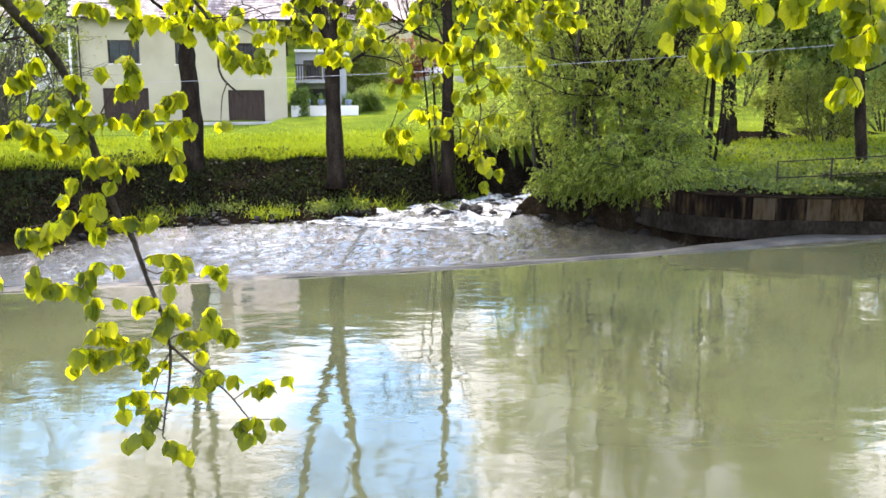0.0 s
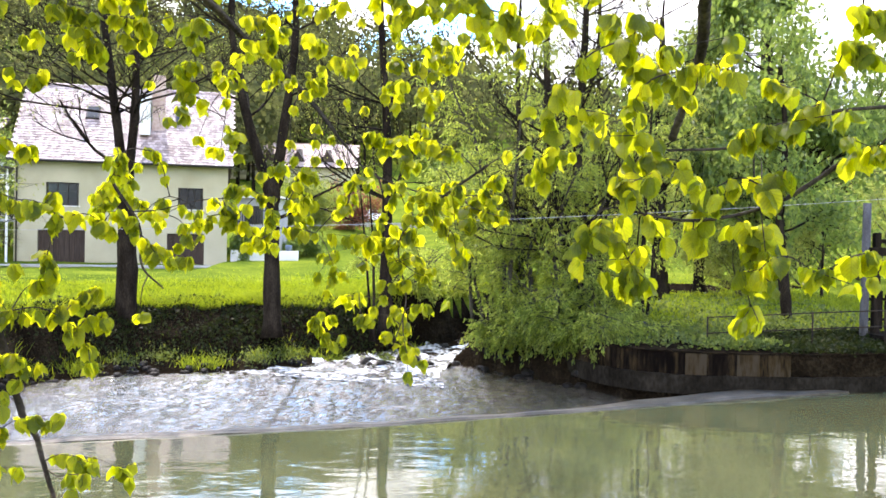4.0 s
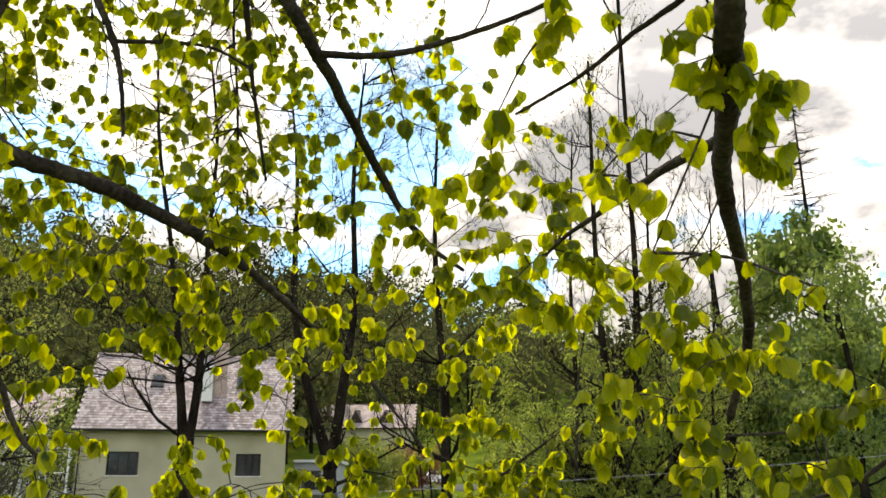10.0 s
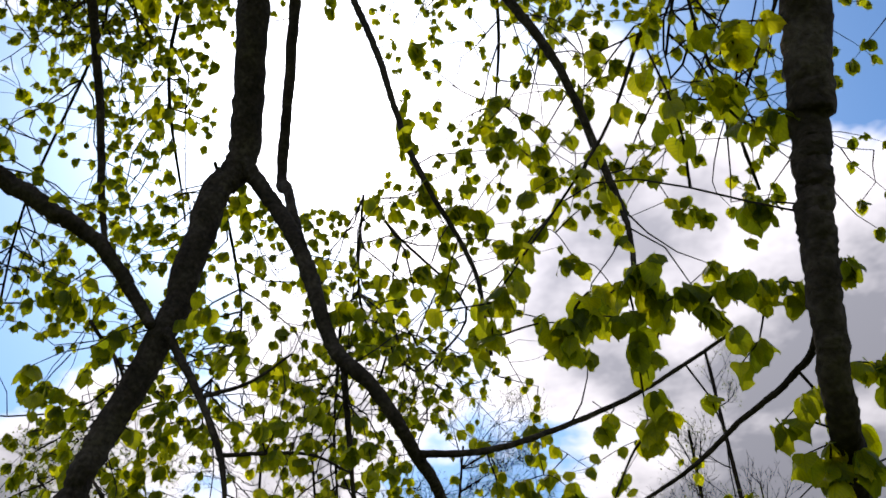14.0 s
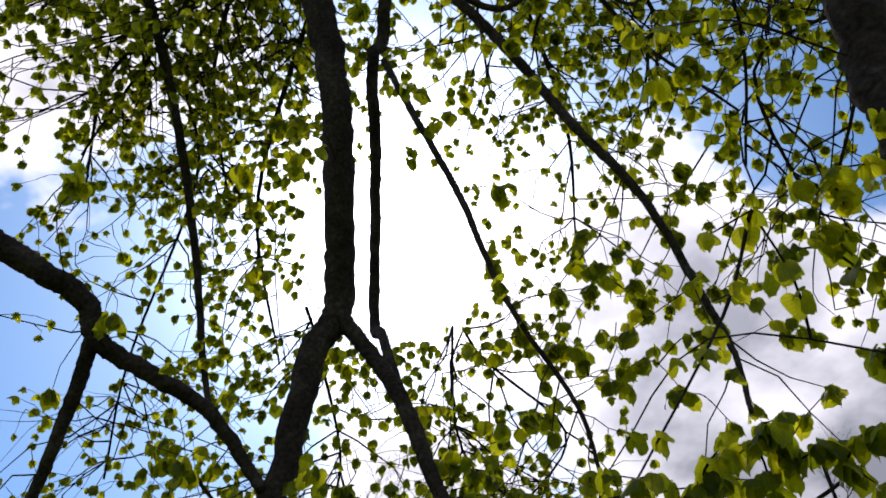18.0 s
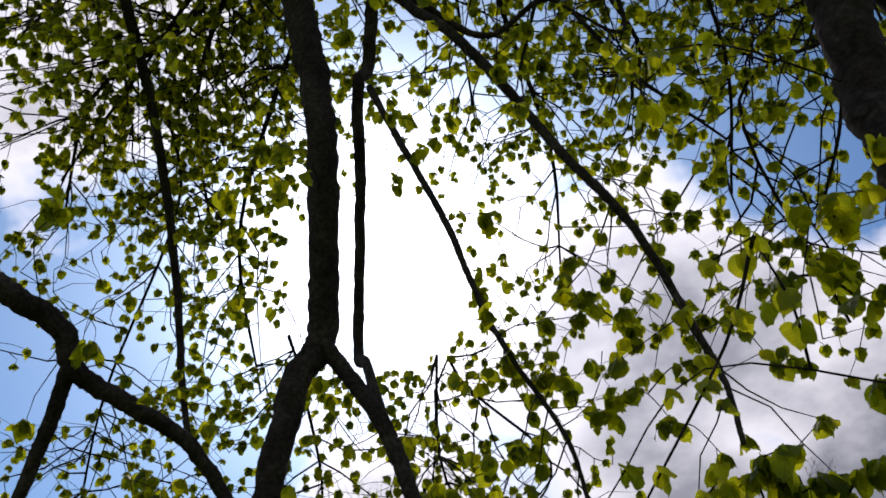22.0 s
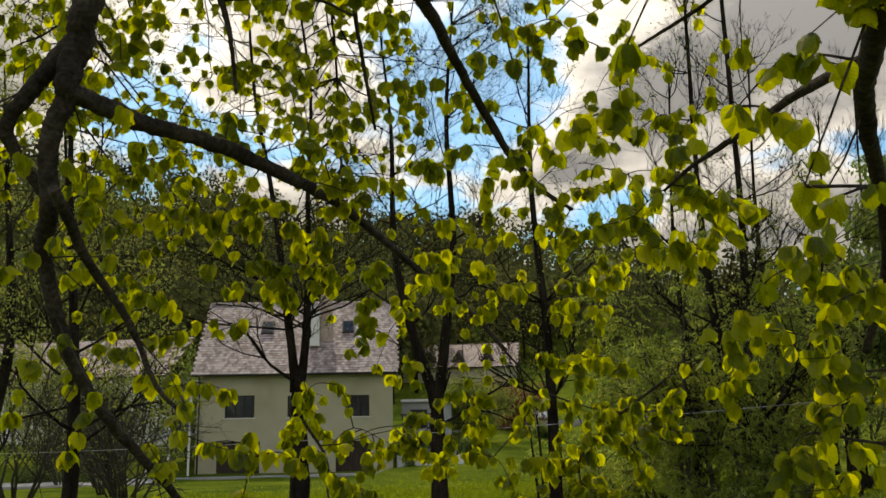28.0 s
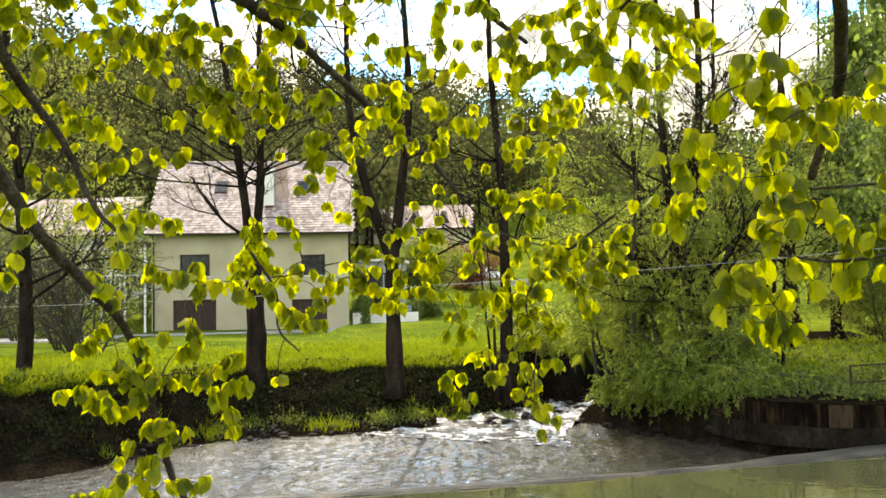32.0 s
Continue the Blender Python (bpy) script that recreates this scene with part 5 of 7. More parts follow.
for k, (x, y, h) in enumerate(((-27.5, 53, 6.5), (-30.5, 50, 7.5), (-33.5, 56, 8.0), (-24.8, 58, 7.0), (-37, 52, 7.0), (20, 60, 8), (26, 56, 9), (31, 62, 9), (14, 66, 7), (8, 68, 7), (36, 54, 9), (6.5, 80, 6), (19, 38, 6), (24, 42, 7))):
    shrub("bush", "tall tangled shrub with young leaves", (x, y, float(ground_z(x, y))), 80 + k, 6, h, h * 0.8, DARK_LEAF if k % 3 == 0 else ALDER_LEAF, 0.32, 4, 2, 0, 0.4, group="tall shrubs")
for k in range(4):
    p = empty("flower_pot", (-8.7 + k * 0.85, 54.6, 2.152), "small glazed pot with a clipped plant on the terrace wall", "pot", "pots on the terrace wall")
    tb = Tubes()
    tb.add([(-8.7 + k * 0.85, 54.6, z) for z in (2.152, 2.3, 2.5, 2.52)], [0.14, 0.2, 0.22, 0.19], 10)
    part("pot", tb.mesh("pot", POT), POT, p)
    rng = np.random.default_rng(k)
    pl = part("plant", leaf_mesh("plant", np.array([-8.7 + k * 0.85, 54.6, 2.67]) + rng.normal(size=(90, 3)) * 0.1, 0.12, rng, DARK_LEAF, -0.2), DARK_LEAF, p)
    pl["kind"] = "stuff"

cy_ = empty("bush", (-8.75, 53.7, 1.05), "slim dark clipped conifer beside the terrace", "shrub")
rng = np.random.default_rng(66)
hh = rng.random(1500) ** 0.9
aa, rr_ = rng.uniform(0, 6.28, 1500), 0.4 * np.sqrt(rng.random(1500)) * np.where(hh < 0.15, 0.7, 1.0 - 0.5 * hh)
part("foliage", leaf_mesh("foliage", np.stack([-8.75 + rr_ * np.cos(aa), 53.7 + rr_ * np.sin(aa), 1.1 + hh * 2.1], 1), 0.13, rng, DARK_LEAF, -0.3), DARK_LEAF, cy_)
tb = Tubes()
tb.add([(-8.75, 53.7, 1.0), (-8.75, 53.7, 2.9)], [0.05, 0.02], 6)
part("trunk", tb.mesh("trunk", BARK), BARK, cy_)

# far woods on the hill
rng = np.random.default_rng(77)
wood_at, trunks = [], Tubes()
count = 0
while count < 760:
    az, dist = radians(rng.uniform(-42, 42)), rng.uniform(100, 330) ** 1.0
    x, y = math.sin(az) * dist, math.cos(az) * dist
    if abs(az) < 0.14 and dist < 130 or az > 0.13 and rng.random() < 0.5:
        continue
    z = float(ground_z(x, y))
    h = rng.uniform(9, 17)
    trunks.add([(x, y, z - 0.5), (x + rng.normal() * 0.4, y, z + h * 0.9)], [0.25, 0.05], 4)
    n = 340 if dist < 180 else 230
    u = unit(rng.normal(size=(n, 3))) * (rng.uniform(0.3, 1, (n, 1)) ** 0.4)
    clump = 1 + 0.35 * np.sin(u[:, :1] * 5 + count) * np.cos(u[:, 1:2] * 5)
    wood_at.append(np.array([x, y, z + h * 0.62]) + u * clump * [h * 0.3, h * 0.3, h * 0.42])
    count += 1
woods = empty("woods", (0, 200, 40), "mixed spring woods covering the hillside", "woods", kind="stuff")
part("foliage", leaf_mesh("foliage", np.concatenate(wood_at), 0.9, rng, WOOD_LEAF, 0.0, 0.8), WOOD_LEAF, woods)
part("trunks", trunks.mesh("trunks", BARK), BARK, woods)


# ---- grass, herbs and stones on the far bank ----
def blades(name, label, places, height, mat, seed, width=0.02, lean=0.35):
    rng = np.random.default_rng(seed)
    p = np.asarray(places, float)
    n = len(p)
    a = rng.uniform(0, 2 * np.pi, n)
    side = np.stack([np.cos(a), np.sin(a), np.zeros(n)], 1) * width
    h = (height * rng.uniform(0.5, 1.4, n))[:, None]
    tip = p + np.stack([rng.normal(size=n) * lean, rng.normal(size=n) * lean, np.ones(n)], 1) * h
    v = np.stack([p - side, p + side, tip], 1).reshape(-1, 3)
    me = mesh_of(name, v, np.arange(n * 3).reshape(n, 3).tolist(), mat)
    return tagged(new(name, me), label, name.replace("_", " "), kind="stuff")


rng = np.random.default_rng(31)
x = rng.uniform(-16, 16, 90000)
o = 2.6 + rng.gamma(1.5, 3.4, 90000)
x = x + 0.25 * np.sin(x * 5 + o * 3) + 0.12 * np.sin(o * 9)
y = bank_y(x) + o
keep = channel_off(x, y)[0] > 1.7
blades("grass", "rough sunlit meadow grass along the bank", np.stack([x, y, ground_z(x, y) - 0.01], 1)[keep], 0.11, GRASS, 32)
x = rng.uniform(-15, 0.4, 16000)
x = np.where(rng.random(16000) < 0.6, np.round(x * 2.2 + np.sin(x * 7.0)) / 2.2 + rng.normal(size=16000) * 0.12, x)
y = bank_y(x) + 2.45 + 0.22 * wavy(x, x, 1.7) + rng.gamma(1.3, 0.26, 16000)
blades("grass", "shaggy grass fringe hanging over the bank edge", np.stack([x, y, ground_z(x, y) - 0.02], 1), 0.2, GRASS, 35, 0.014, 0.7)
tuft_x, tuft_o = rng.uniform(-9, -0.9, 90), 0.2 + rng.beta(1.5, 1.5, 90) * 0.8
keep = wavy(tuft_x, tuft_o, 1.9, 1.0) > rng.uniform(-0.3, 0.7, 90)
tuft_x, tuft_o = tuft_x[keep], tuft_o[keep]
pick = rng.integers(0, len(tuft_x), 1700)
spread = rng.normal(size=(1700, 2)) * (0.08 + 0.16 * rng.random((1700, 1)))
x = tuft_x[pick] + spread[:, 0]
y = bank_y(tuft_x[pick]) + tuft_o[pick] + spread[:, 1] * 0.6
blades("grass", "tufts of bright grass on the stony shelf at the water", np.stack([x, y, ground_z(x, y) - 0.01], 1), 0.2, GRASS, 33, 0.012, 0.6)
x = rng.uniform(4.5, 13, 16000)
y = bank_y(x) - 0.15 + rng.gamma(1.4, 1.8, 16000)
hk = (wavy(x, y, 1.3, 0.4) + rng.normal(size=16000) * 0.4 > -0.35) & ((x < 8.6) | (y - bank_y(x) > 2.2))
x, y = x[hk], y[hk]
herb = leaf_mesh("herbs", np.stack([x, y, np.maximum(ground_z(x, y), np.where(x > 5.2, 0.8, -1)) + rng.uniform(0.02, 0.2, len(x))], 1), 0.095, rng, HERB, -0.3, 0.8)
tagged(new("herbs", herb), "low broad-leaved herbs covering the ground above the wall", "herbs", kind="stuff")
x = rng.uniform(-13, -0.5, 7000)
y = bank_y(x) + rng.uniform(0.9, 2.7, 7000)
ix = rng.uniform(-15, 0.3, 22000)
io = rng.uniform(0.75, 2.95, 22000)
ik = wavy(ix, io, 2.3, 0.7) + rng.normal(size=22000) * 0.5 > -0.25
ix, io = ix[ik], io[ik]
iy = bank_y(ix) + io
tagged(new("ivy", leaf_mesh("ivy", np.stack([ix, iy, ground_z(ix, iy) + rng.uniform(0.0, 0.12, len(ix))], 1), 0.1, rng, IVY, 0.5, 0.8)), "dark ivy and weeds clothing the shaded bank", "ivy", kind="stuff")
# the same darkened leaves paint the maple's shade over the wall end
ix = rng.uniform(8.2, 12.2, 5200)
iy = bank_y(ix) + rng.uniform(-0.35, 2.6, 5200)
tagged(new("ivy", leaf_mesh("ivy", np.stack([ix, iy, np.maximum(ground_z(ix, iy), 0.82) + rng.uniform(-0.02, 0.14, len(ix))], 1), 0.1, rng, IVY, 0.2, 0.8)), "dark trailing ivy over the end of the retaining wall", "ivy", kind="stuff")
wx, wo = rng.uniform(-8.5, 0.2, 24), rng.uniform(0.1, 0.95, 24)
pick = rng.integers(0, 24, 1600)
sp = rng.normal(size=(1600, 3)) * [0.17, 0.12, 0.07]
wx2, wy2 = wx[pick] + sp[:, 0], bank_y(wx[pick]) + wo[pick] + sp[:, 1]
tagged(new("weeds", leaf_mesh("weeds", np.stack([wx2, wy2, ground_z(wx2, wy2) + 0.05 + np.abs(sp[:, 2]) * 1.6], 1), 0.075, rng, HERB, -0.2, 0.6)), "leafy weeds on the stony shelf at the water", "weeds", kind="stuff")
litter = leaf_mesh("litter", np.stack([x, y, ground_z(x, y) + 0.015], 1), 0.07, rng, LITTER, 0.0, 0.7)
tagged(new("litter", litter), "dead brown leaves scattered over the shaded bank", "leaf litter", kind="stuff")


def stone(at, size, seed):
    rng = random.Random(seed)
    bm = bmesh.new()
    bmesh.ops.create_icosphere(bm, subdivisions=2 if size > 0.1 else 1, radius=1.0)
    f = [rng.uniform(0.6, 1.2) for _ in range(3)]
    for v in bm.verts:
        k = 1 + 0.28 * noise.noise(v.co * 1.6 + Vector((seed * 3.1, 0, 0)))
        v.co = Vector((v.co.x * f[0], v.co.y * f[1], v.co.z * f[2] * 0.6)) * k * size
    ob = part("stone", bm, STONE)
    ob.location = at
    ob.rotation_euler = (0, 0, rng.uniform(0, 6))
    return tagged(ob, "dark wet boulder at the edge of the stream", "stone", "stones in the stream")


rng = random.Random(8)
for k in range(150):
    if k < 26:
        x = rng.uniform(2.4, 4.7)
        y = float(bank_y(x)) - rng.uniform(-0.2, 0.5)
        s = rng.uniform(0.08, 0.22)
    elif k < 130:
        x = rng.uniform(-8.8, -1.0)
        y = float(bank_y(x)) + rng.uniform(-0.25, 0.55)
        s = rng.uniform(0.03, 0.13)
    else:
        u = rng.uniform(0, 1)
        x = -0.4 + 3.8 * u + rng.uniform(-0.9, 0.9)
        y = 22.8 + 4.8 * u
        s = rng.uniform(0.1, 0.26)
    if 26 <= k < 38:  # the line of dark boulders at the foot of the rapids
        x = rng.uniform(-0.6, 2.9)
        y = 23.4 + rng.uniform(-0.35, 0.3) - 0.1 * x
        s = rng.uniform(0.09, 0.2)
    stone((x, y, max(-0.3, float(ground_z(x, y))) + s * 0.15), s, k)
# a fallen pale branch above the wall
tb = Tubes()
tb.add(smooth_line([(6.3, 20.9, 1.15), (6.8, 20.7, 1.0), (7.2, 20.6, 0.85), (7.7, 20.5, 0.8)], 3), np.linspace(0.035, 0.012, 10), 6)
tagged(part("branch", tb.mesh("branch", POST_GREY), POST_GREY), "pale dead branch lying above the wall", "branch")

# ---- the lime tree over the camera ----
lime = empty("lime_tree", (-1.2, -2.6, 1.3), "lime tree with drooping limbs and fresh yellow-green leaves", "tree")
LRNG = np.random.default_rng(2024)
EYE = (0.0, -0.05, 3.15)
TWIGS, LIMB_PTS, LEAVES = Tubes(), [], []


def leaf_at(p, size, turn=None):
    """Remembers one hanging leaf that leans out to the side given by turn: stalk end, tip direction, blade normal, length."""
    a = LRNG.uniform(0, 2 * np.pi) if turn is None else turn
    out = np.array([math.cos(a), math.sin(a), 0.0])
    t = unit(out * LRNG.uniform(0.35, 1.15) + [0, 0, -0.85] + LRNG.normal(size=3) * 0.2)
    nrm = out + [0, 0, 0.8] + LRNG.normal(size=3) * 0.3
    nrm = unit(nrm - t * float(nrm @ t))
    LEAVES.append((np.array(p), t, nrm, size * LRNG.uniform(0.55, 1.05)))


def cluster(p, n, size):
    """Leaves that droop round one bud like a small umbrella."""
    a = LRNG.uniform(0, 2 * np.pi)
    n += 1
    close = math.dist(p, EYE) < 3.2
    for k in range(n):
        a += 2 * np.pi / n + LRNG.normal() * 0.5
        q = np.array(p) + np.array([math.cos(a), math.sin(a), 0.25]) * size * LRNG.uniform(0.03, 0.16)
        if close:
            TWIGS.add([p, q], [0.0013, 0.0008], 3)
        leaf_at(q, size, a)


def twig(p, d, length, size, leafy=1.0):
    pts, d = [np.array(p, float)], np.array(d, float)
    k = max(3, int(length / 0.08))
    for i in range(k):
        d = unit(d + LRNG.normal(size=3) * 0.22 + [0, 0, -0.10])
        pts.append(pts[-1] + d * length / k)
    TWIGS.add(pts, np.linspace(0.0026, 0.0011, k + 1), 4)
    for i in range(1, k + 1):
        if LRNG.random() < 0.34 * leafy:
            cluster(pts[i], 3 + int(LRNG.integers(0, 3)), size * 0.92)
    cluster(pts[-1], 5, size * 0.92)


def limb(r0, r1, per_metre, length, *pts):
    q = smooth_line(pts, 6)
    n = len(q)
    tb = Tubes()
    rr = np.linspace(r0, r1, n)
    wob = LRNG.normal(size=q.shape) * np.minimum(0.0025, rr[:, None] * 0.08)
    wob[0] = wob[-1] = 0
    q = q + wob
    q_fine = smooth_line(q, 4)
    r_fine = np.linspace(r0, r1, len(q_fine)) * (1 + 0.02 * np.sin(np.arange(len(q_fine)) * 0.17 + r0 * 900))
    tb.add(q_fine, r_fine, 14 if r0 > 0.02 else 7, 0.06)
    part("limb", tb.mesh("limb", LIME_BARK), LIME_BARK, lime)
    LIMB_PTS.append(q)
    run = np.linalg.norm(np.diff(q, axis=0), axis=1)
    for k in range(int(run.sum() * per_metre * 1.05)):
        u = LRNG.uniform(0.08, 1)
        i = min(int(u * (n - 1)), n - 2)
        out = unit(cross(q[i + 1] - q[i], LRNG.normal(size=3)))
        twig(q[i], unit(out + 0.5 * unit(q[i + 1] - q[i])), length * LRNG.uniform(0.4, 1.15), 0.05)


def sprays(n, size, *spots):
    """Bunches of leaves at the given places, each on a twig from the nearest wood."""
    for s in spots:
        s = np.array(s)
        wood = np.concatenate(LIMB_PTS)
        d = np.linalg.norm(wood - s, axis=1) + 0.6 * np.maximum(0, s[2] - wood[:, 2])
        a = wood[d.argmin()]
        gap = np.linalg.norm(s - a)
        if gap > 0.5:
            a = s + unit(a - s + [0, 0, 0.3]) * 0.5
            gap = 0.5
        top = s + [0, 0, size * 0.45]
        mid = (a + top) / 2 + [0, 0, gap * 0.12] + LRNG.normal(size=3) * gap * 0.07
        q = smooth_line([a, mid, top], 4)
        TWIGS.add(q, np.linspace(0.0024, 0.0012, len(q)), 4)
        LIMB_PTS.append(q[2:])
        near_n = n // 2 + 2
        cluster(top, near_n, size * 0.92)
        low_p = top + LRNG.normal(size=3) * [0.03, 0.03, 0.01] - [0, 0, size * 0.3]
        TWIGS.add([top, low_p], [0.0014, 0.0011], 3)
        cluster(low_p, n - near_n + 2, size * 0.86)
        if math.dist(s, EYE) > 1.6:
            aside = top + LRNG.normal(size=3) * [0.045, 0.045, 0.02]
            TWIGS.add([q[-2], aside], [0.0014, 0.0011], 3)
            cluster(aside, max(2, n // 2), size * 0.88)
        for p in q[3:-1:2]:
            if LRNG.random() < 0.6:
                cluster(p, 2, size * 0.9)


limb(0.062, 0.024, 2, 0.35, (-0.89, 0.42, 6.76), (-0.83, 0.69, 6.51), (-0.77, 1.07, 6.18), (-0.73, 1.29, 5.74), (-0.80, 1.65, 5.22), (-0.87, 1.67, 5.03), (-0.95, 1.74, 4.64), (-1.09, 1.80, 4.32), (-1.15, 1.83, 4.15), (-1.15, 1.80, 4.06), (-1.15, 1.81, 4.04))
limb(0.024, 0.013, 2, 0.3, (-1.16, 1.84, 4.19), (-1.24, 1.83, 4.08), (-1.32, 1.84, 3.98), (-1.32, 1.88, 3.92), (-1.28, 1.96, 3.82))
limb(0.026, 0.009, 5, 0.45, (-1.15, 1.81, 4.04), (-1.06, 2.01, 4.03), (-0.92, 2.15, 4.01), (-0.76, 2.34, 3.96), (-0.72, 2.83, 4.00), (-0.68, 3.32, 4.00), (-0.55, 3.68, 3.90), (-0.37, 3.93, 3.76), (-0.22, 4.07, 3.59))
limb(0.026, 0.0095, 5, 0.4, (-1.15, 1.81, 4.04), (-1.21, 1.85, 3.92), (-1.23, 1.90, 3.77), (-1.30, 2.01, 3.67), (-1.30, 2.13, 3.47), (-1.28, 2.28, 3.31), (-1.27, 2.54, 3.16), (-1.25, 2.83, 2.97), (-1.14, 2.86, 2.56), (-1.08, 2.87, 2.43))
limb(0.009, 0.003, 7, 0.25, (-1.08, 2.87, 2.43), (-1.03, 2.84, 2.30), (-0.97, 2.80, 2.17), (-0.94, 2.75, 2.05), (-0.94, 2.64, 1.85))
limb(0.005, 0.002, 6, 0.15, (-0.95, 2.77, 2.10), (-0.85, 2.75, 2.02), (-0.76, 2.74, 1.95), (-0.68, 2.72, 1.86))
limb(0.015, 0.005, 6, 0.35, (-1.16, 1.80, 3.79), (-1.19, 2.05, 3.65), (-1.15, 2.19, 3.52), (-1.11, 2.28, 3.36), (-1.05, 2.32, 3.28))
limb(0.028, 0.008, 4, 0.35, (-0.80, 1.66, 5.16), (-0.75, 1.69, 5.09), (-0.61, 1.72, 4.85), (-0.50, 1.79, 4.54), (-0.40, 1.82, 4.43), (-0.30, 1.97, 4.30), (-0.23, 2.43, 4.26), (-0.11, 2.82, 4.13), (-0.02, 3.15, 4.11), (0.10, 3.36, 4.08))
limb(0.011, 0.004, 6, 0.35, (-0.30, 1.97, 4.30), (-0.12, 1.96, 4.29), (0.07, 1.87, 4.29), (0.27, 1.74, 4.30), (0.46, 1.56, 4.32))
limb(0.013, 0.004, 6, 0.35, (-0.94, 1.71, 4.58), (-0.83, 1.77, 4.39), (-0.77, 1.81, 4.25), (-0.75, 1.84, 4.14), (-0.75, 1.88, 4.03))
limb(0.007, 0.003, 6, 0.3, (-0.83, 1.77, 4.40), (-0.71, 1.77, 4.43), (-0.59, 1.74, 4.49))
limb(0.006, 0.003, 6, 0.3, (-0.77, 1.81, 4.25), (-0.57, 1.87, 4.27), (-0.46, 1.91, 4.23))
limb(0.011, 0.004, 5, 0.3, (-0.47, 1.78, 4.50), (-0.47, 1.87, 4.38), (-0.47, 1.99, 4.23), (-0.46, 2.16, 4.02))
limb(0.02, 0.006, 7, 0.4, (-0.47, 0.65, 6.49), (-0.42, 0.92, 5.99), (-0.19, 1.04, 5.63), (0.02, 1.21, 5.24), (0.16, 1.33, 5.01), (0.26, 1.50, 4.73), (0.28, 1.52, 4.62), (0.28, 1.56, 4.49))
limb(0.03, 0.016, 4, 0.4, (-0.48, 0.51, 7.23), (-0.57, 0.89, 6.93), (-0.56, 1.15, 6.63), (-0.64, 1.41, 6.39), (-0.67, 1.41, 6.24), (-0.73, 1.69, 5.94), (-0.82, 2.04, 5.49), (-0.74, 1.91, 5.28), (-0.64, 1.85, 4.93))
limb(0.014, 0.005, 6, 0.35, (-0.61, 1.38, 6.15), (-0.47, 1.40, 5.70), (-0.35, 1.43, 5.33), (-0.28, 1.52, 5.06), (-0.22, 1.57, 4.89), (-0.11, 1.69, 4.68), (-0.08, 1.78, 4.46))
limb(0.028, 0.012, 8, 0.45, (-1.75, 0.33, 7.33), (-1.64, 0.74, 6.97), (-1.61, 1.08, 6.77), (-1.61, 1.53, 6.46), (-1.62, 1.97, 6.01), (-1.62, 2.18, 5.68), (-1.58, 2.27, 5.44))
limb(0.04, 0.014, 5, 0.4, (-1.79, 1.05, 5.24), (-1.59, 1.16, 5.12), (-1.44, 1.31, 5.05), (-1.40, 1.38, 4.95), (-1.25, 1.48, 4.86), (-1.12, 1.58, 4.79), (-1.02, 1.70, 4.65), (-0.98, 1.70, 4.59))
limb(0.024, 0.012, 5, 0.4, (-1.41, 1.37, 4.95), (-1.49, 1.47, 4.78), (-1.62, 1.60, 4.58), (-1.77, 1.72, 4.41))
limb(0.056, 0.03, 0.3, 0.25, (0.41, 0.41, 5.08), (0.46, 0.49, 4.88), (0.48, 0.57, 4.66), (0.46, 0.66, 4.43), (0.45, 0.67, 4.30), (0.43, 0.76, 4.12))
limb(0.027, 0.011, 0.7, 0.3, (0.43, 0.75, 4.15), (0.42, 0.80, 4.05), (0.41, 0.84, 3.97), (0.41, 0.94, 3.83), (0.46, 1.14, 3.76), (0.58, 1.55, 3.77), (0.71, 1.86, 3.68), (0.82, 2.19, 3.57), (0.83, 2.42, 3.40))
limb(0.028, 0.01, 1, 0.3, (0.48, 0.56, 4.69), (0.56, 0.62, 4.61), (0.64, 0.73, 4.50))
limb(0.012, 0.004, 2, 0.3, (0.51, 1.34, 3.78), (0.48, 1.56, 3.82), (0.43, 1.78, 3.83), (0.34, 2.02, 3.82), (0.31, 2.25, 3.83))
limb(0.007, 0.003, 2, 0.2, (0.43, 0.78, 4.10), (0.43, 0.99, 3.94), (0.40, 1.08, 3.91), (0.33, 1.17, 3.89), (0.26, 1.25, 3.86), (0.16, 1.38, 3.85))
limb(0.022, 0.008, 8, 0.4, (0.49, 0.57, 4.72), (0.40, 0.68, 5.09), (0.26, 0.75, 5.42), (0.12, 0.80, 5.73))
limb(0.012, 0.004, 9, 0.4, (0.17, 0.66, 6.09), (0.11, 0.85, 5.93), (0.05, 0.98, 5.77), (-0.05, 1.13, 5.58))
limb(0.012, 0.004, 9, 0.4, (0.29, 0.75, 6.16), (0.28, 1.02, 5.96), (0.28, 1.18, 5.77), (0.11, 1.04, 5.74))
limb(0.014, 0.004, 9, 0.4, (-0.40, 0.94, 5.98), (-0.15, 1.16, 5.91), (0.09, 1.10, 5.93), (0.28, 1.29, 5.71), (0.50, 1.43, 5.45))
limb(0.006, 0.003, 3, 0.3, (1.04, 1.89, 3.29), (0.92, 1.96, 3.20), (0.76, 2.04, 3.16), (0.58, 2.09, 3.19))
limb(0.005, 0.003, 3, 0.25, (1.34, 1.76, 3.42), (1.15, 1.88, 3.42), (1.00, 1.91, 3.40), (0.83, 1.94, 3.33), (0.68, 1.99, 3.32))
limb(0.006, 0.002, 6, 0.3, (0.41, 3.33, 3.39), (0.21, 3.47, 3.24), (0.08, 3.49, 3.09), (0.11, 3.49, 2.85), (0.06, 3.48, 2.67))
limb(0.006, 0.003, 6, 0.3, (-0.91, 3.05, 3.27), (-0.83, 3.08, 3.13), (-0.82, 3.09, 2.99), (-0.75, 3.11, 2.91))
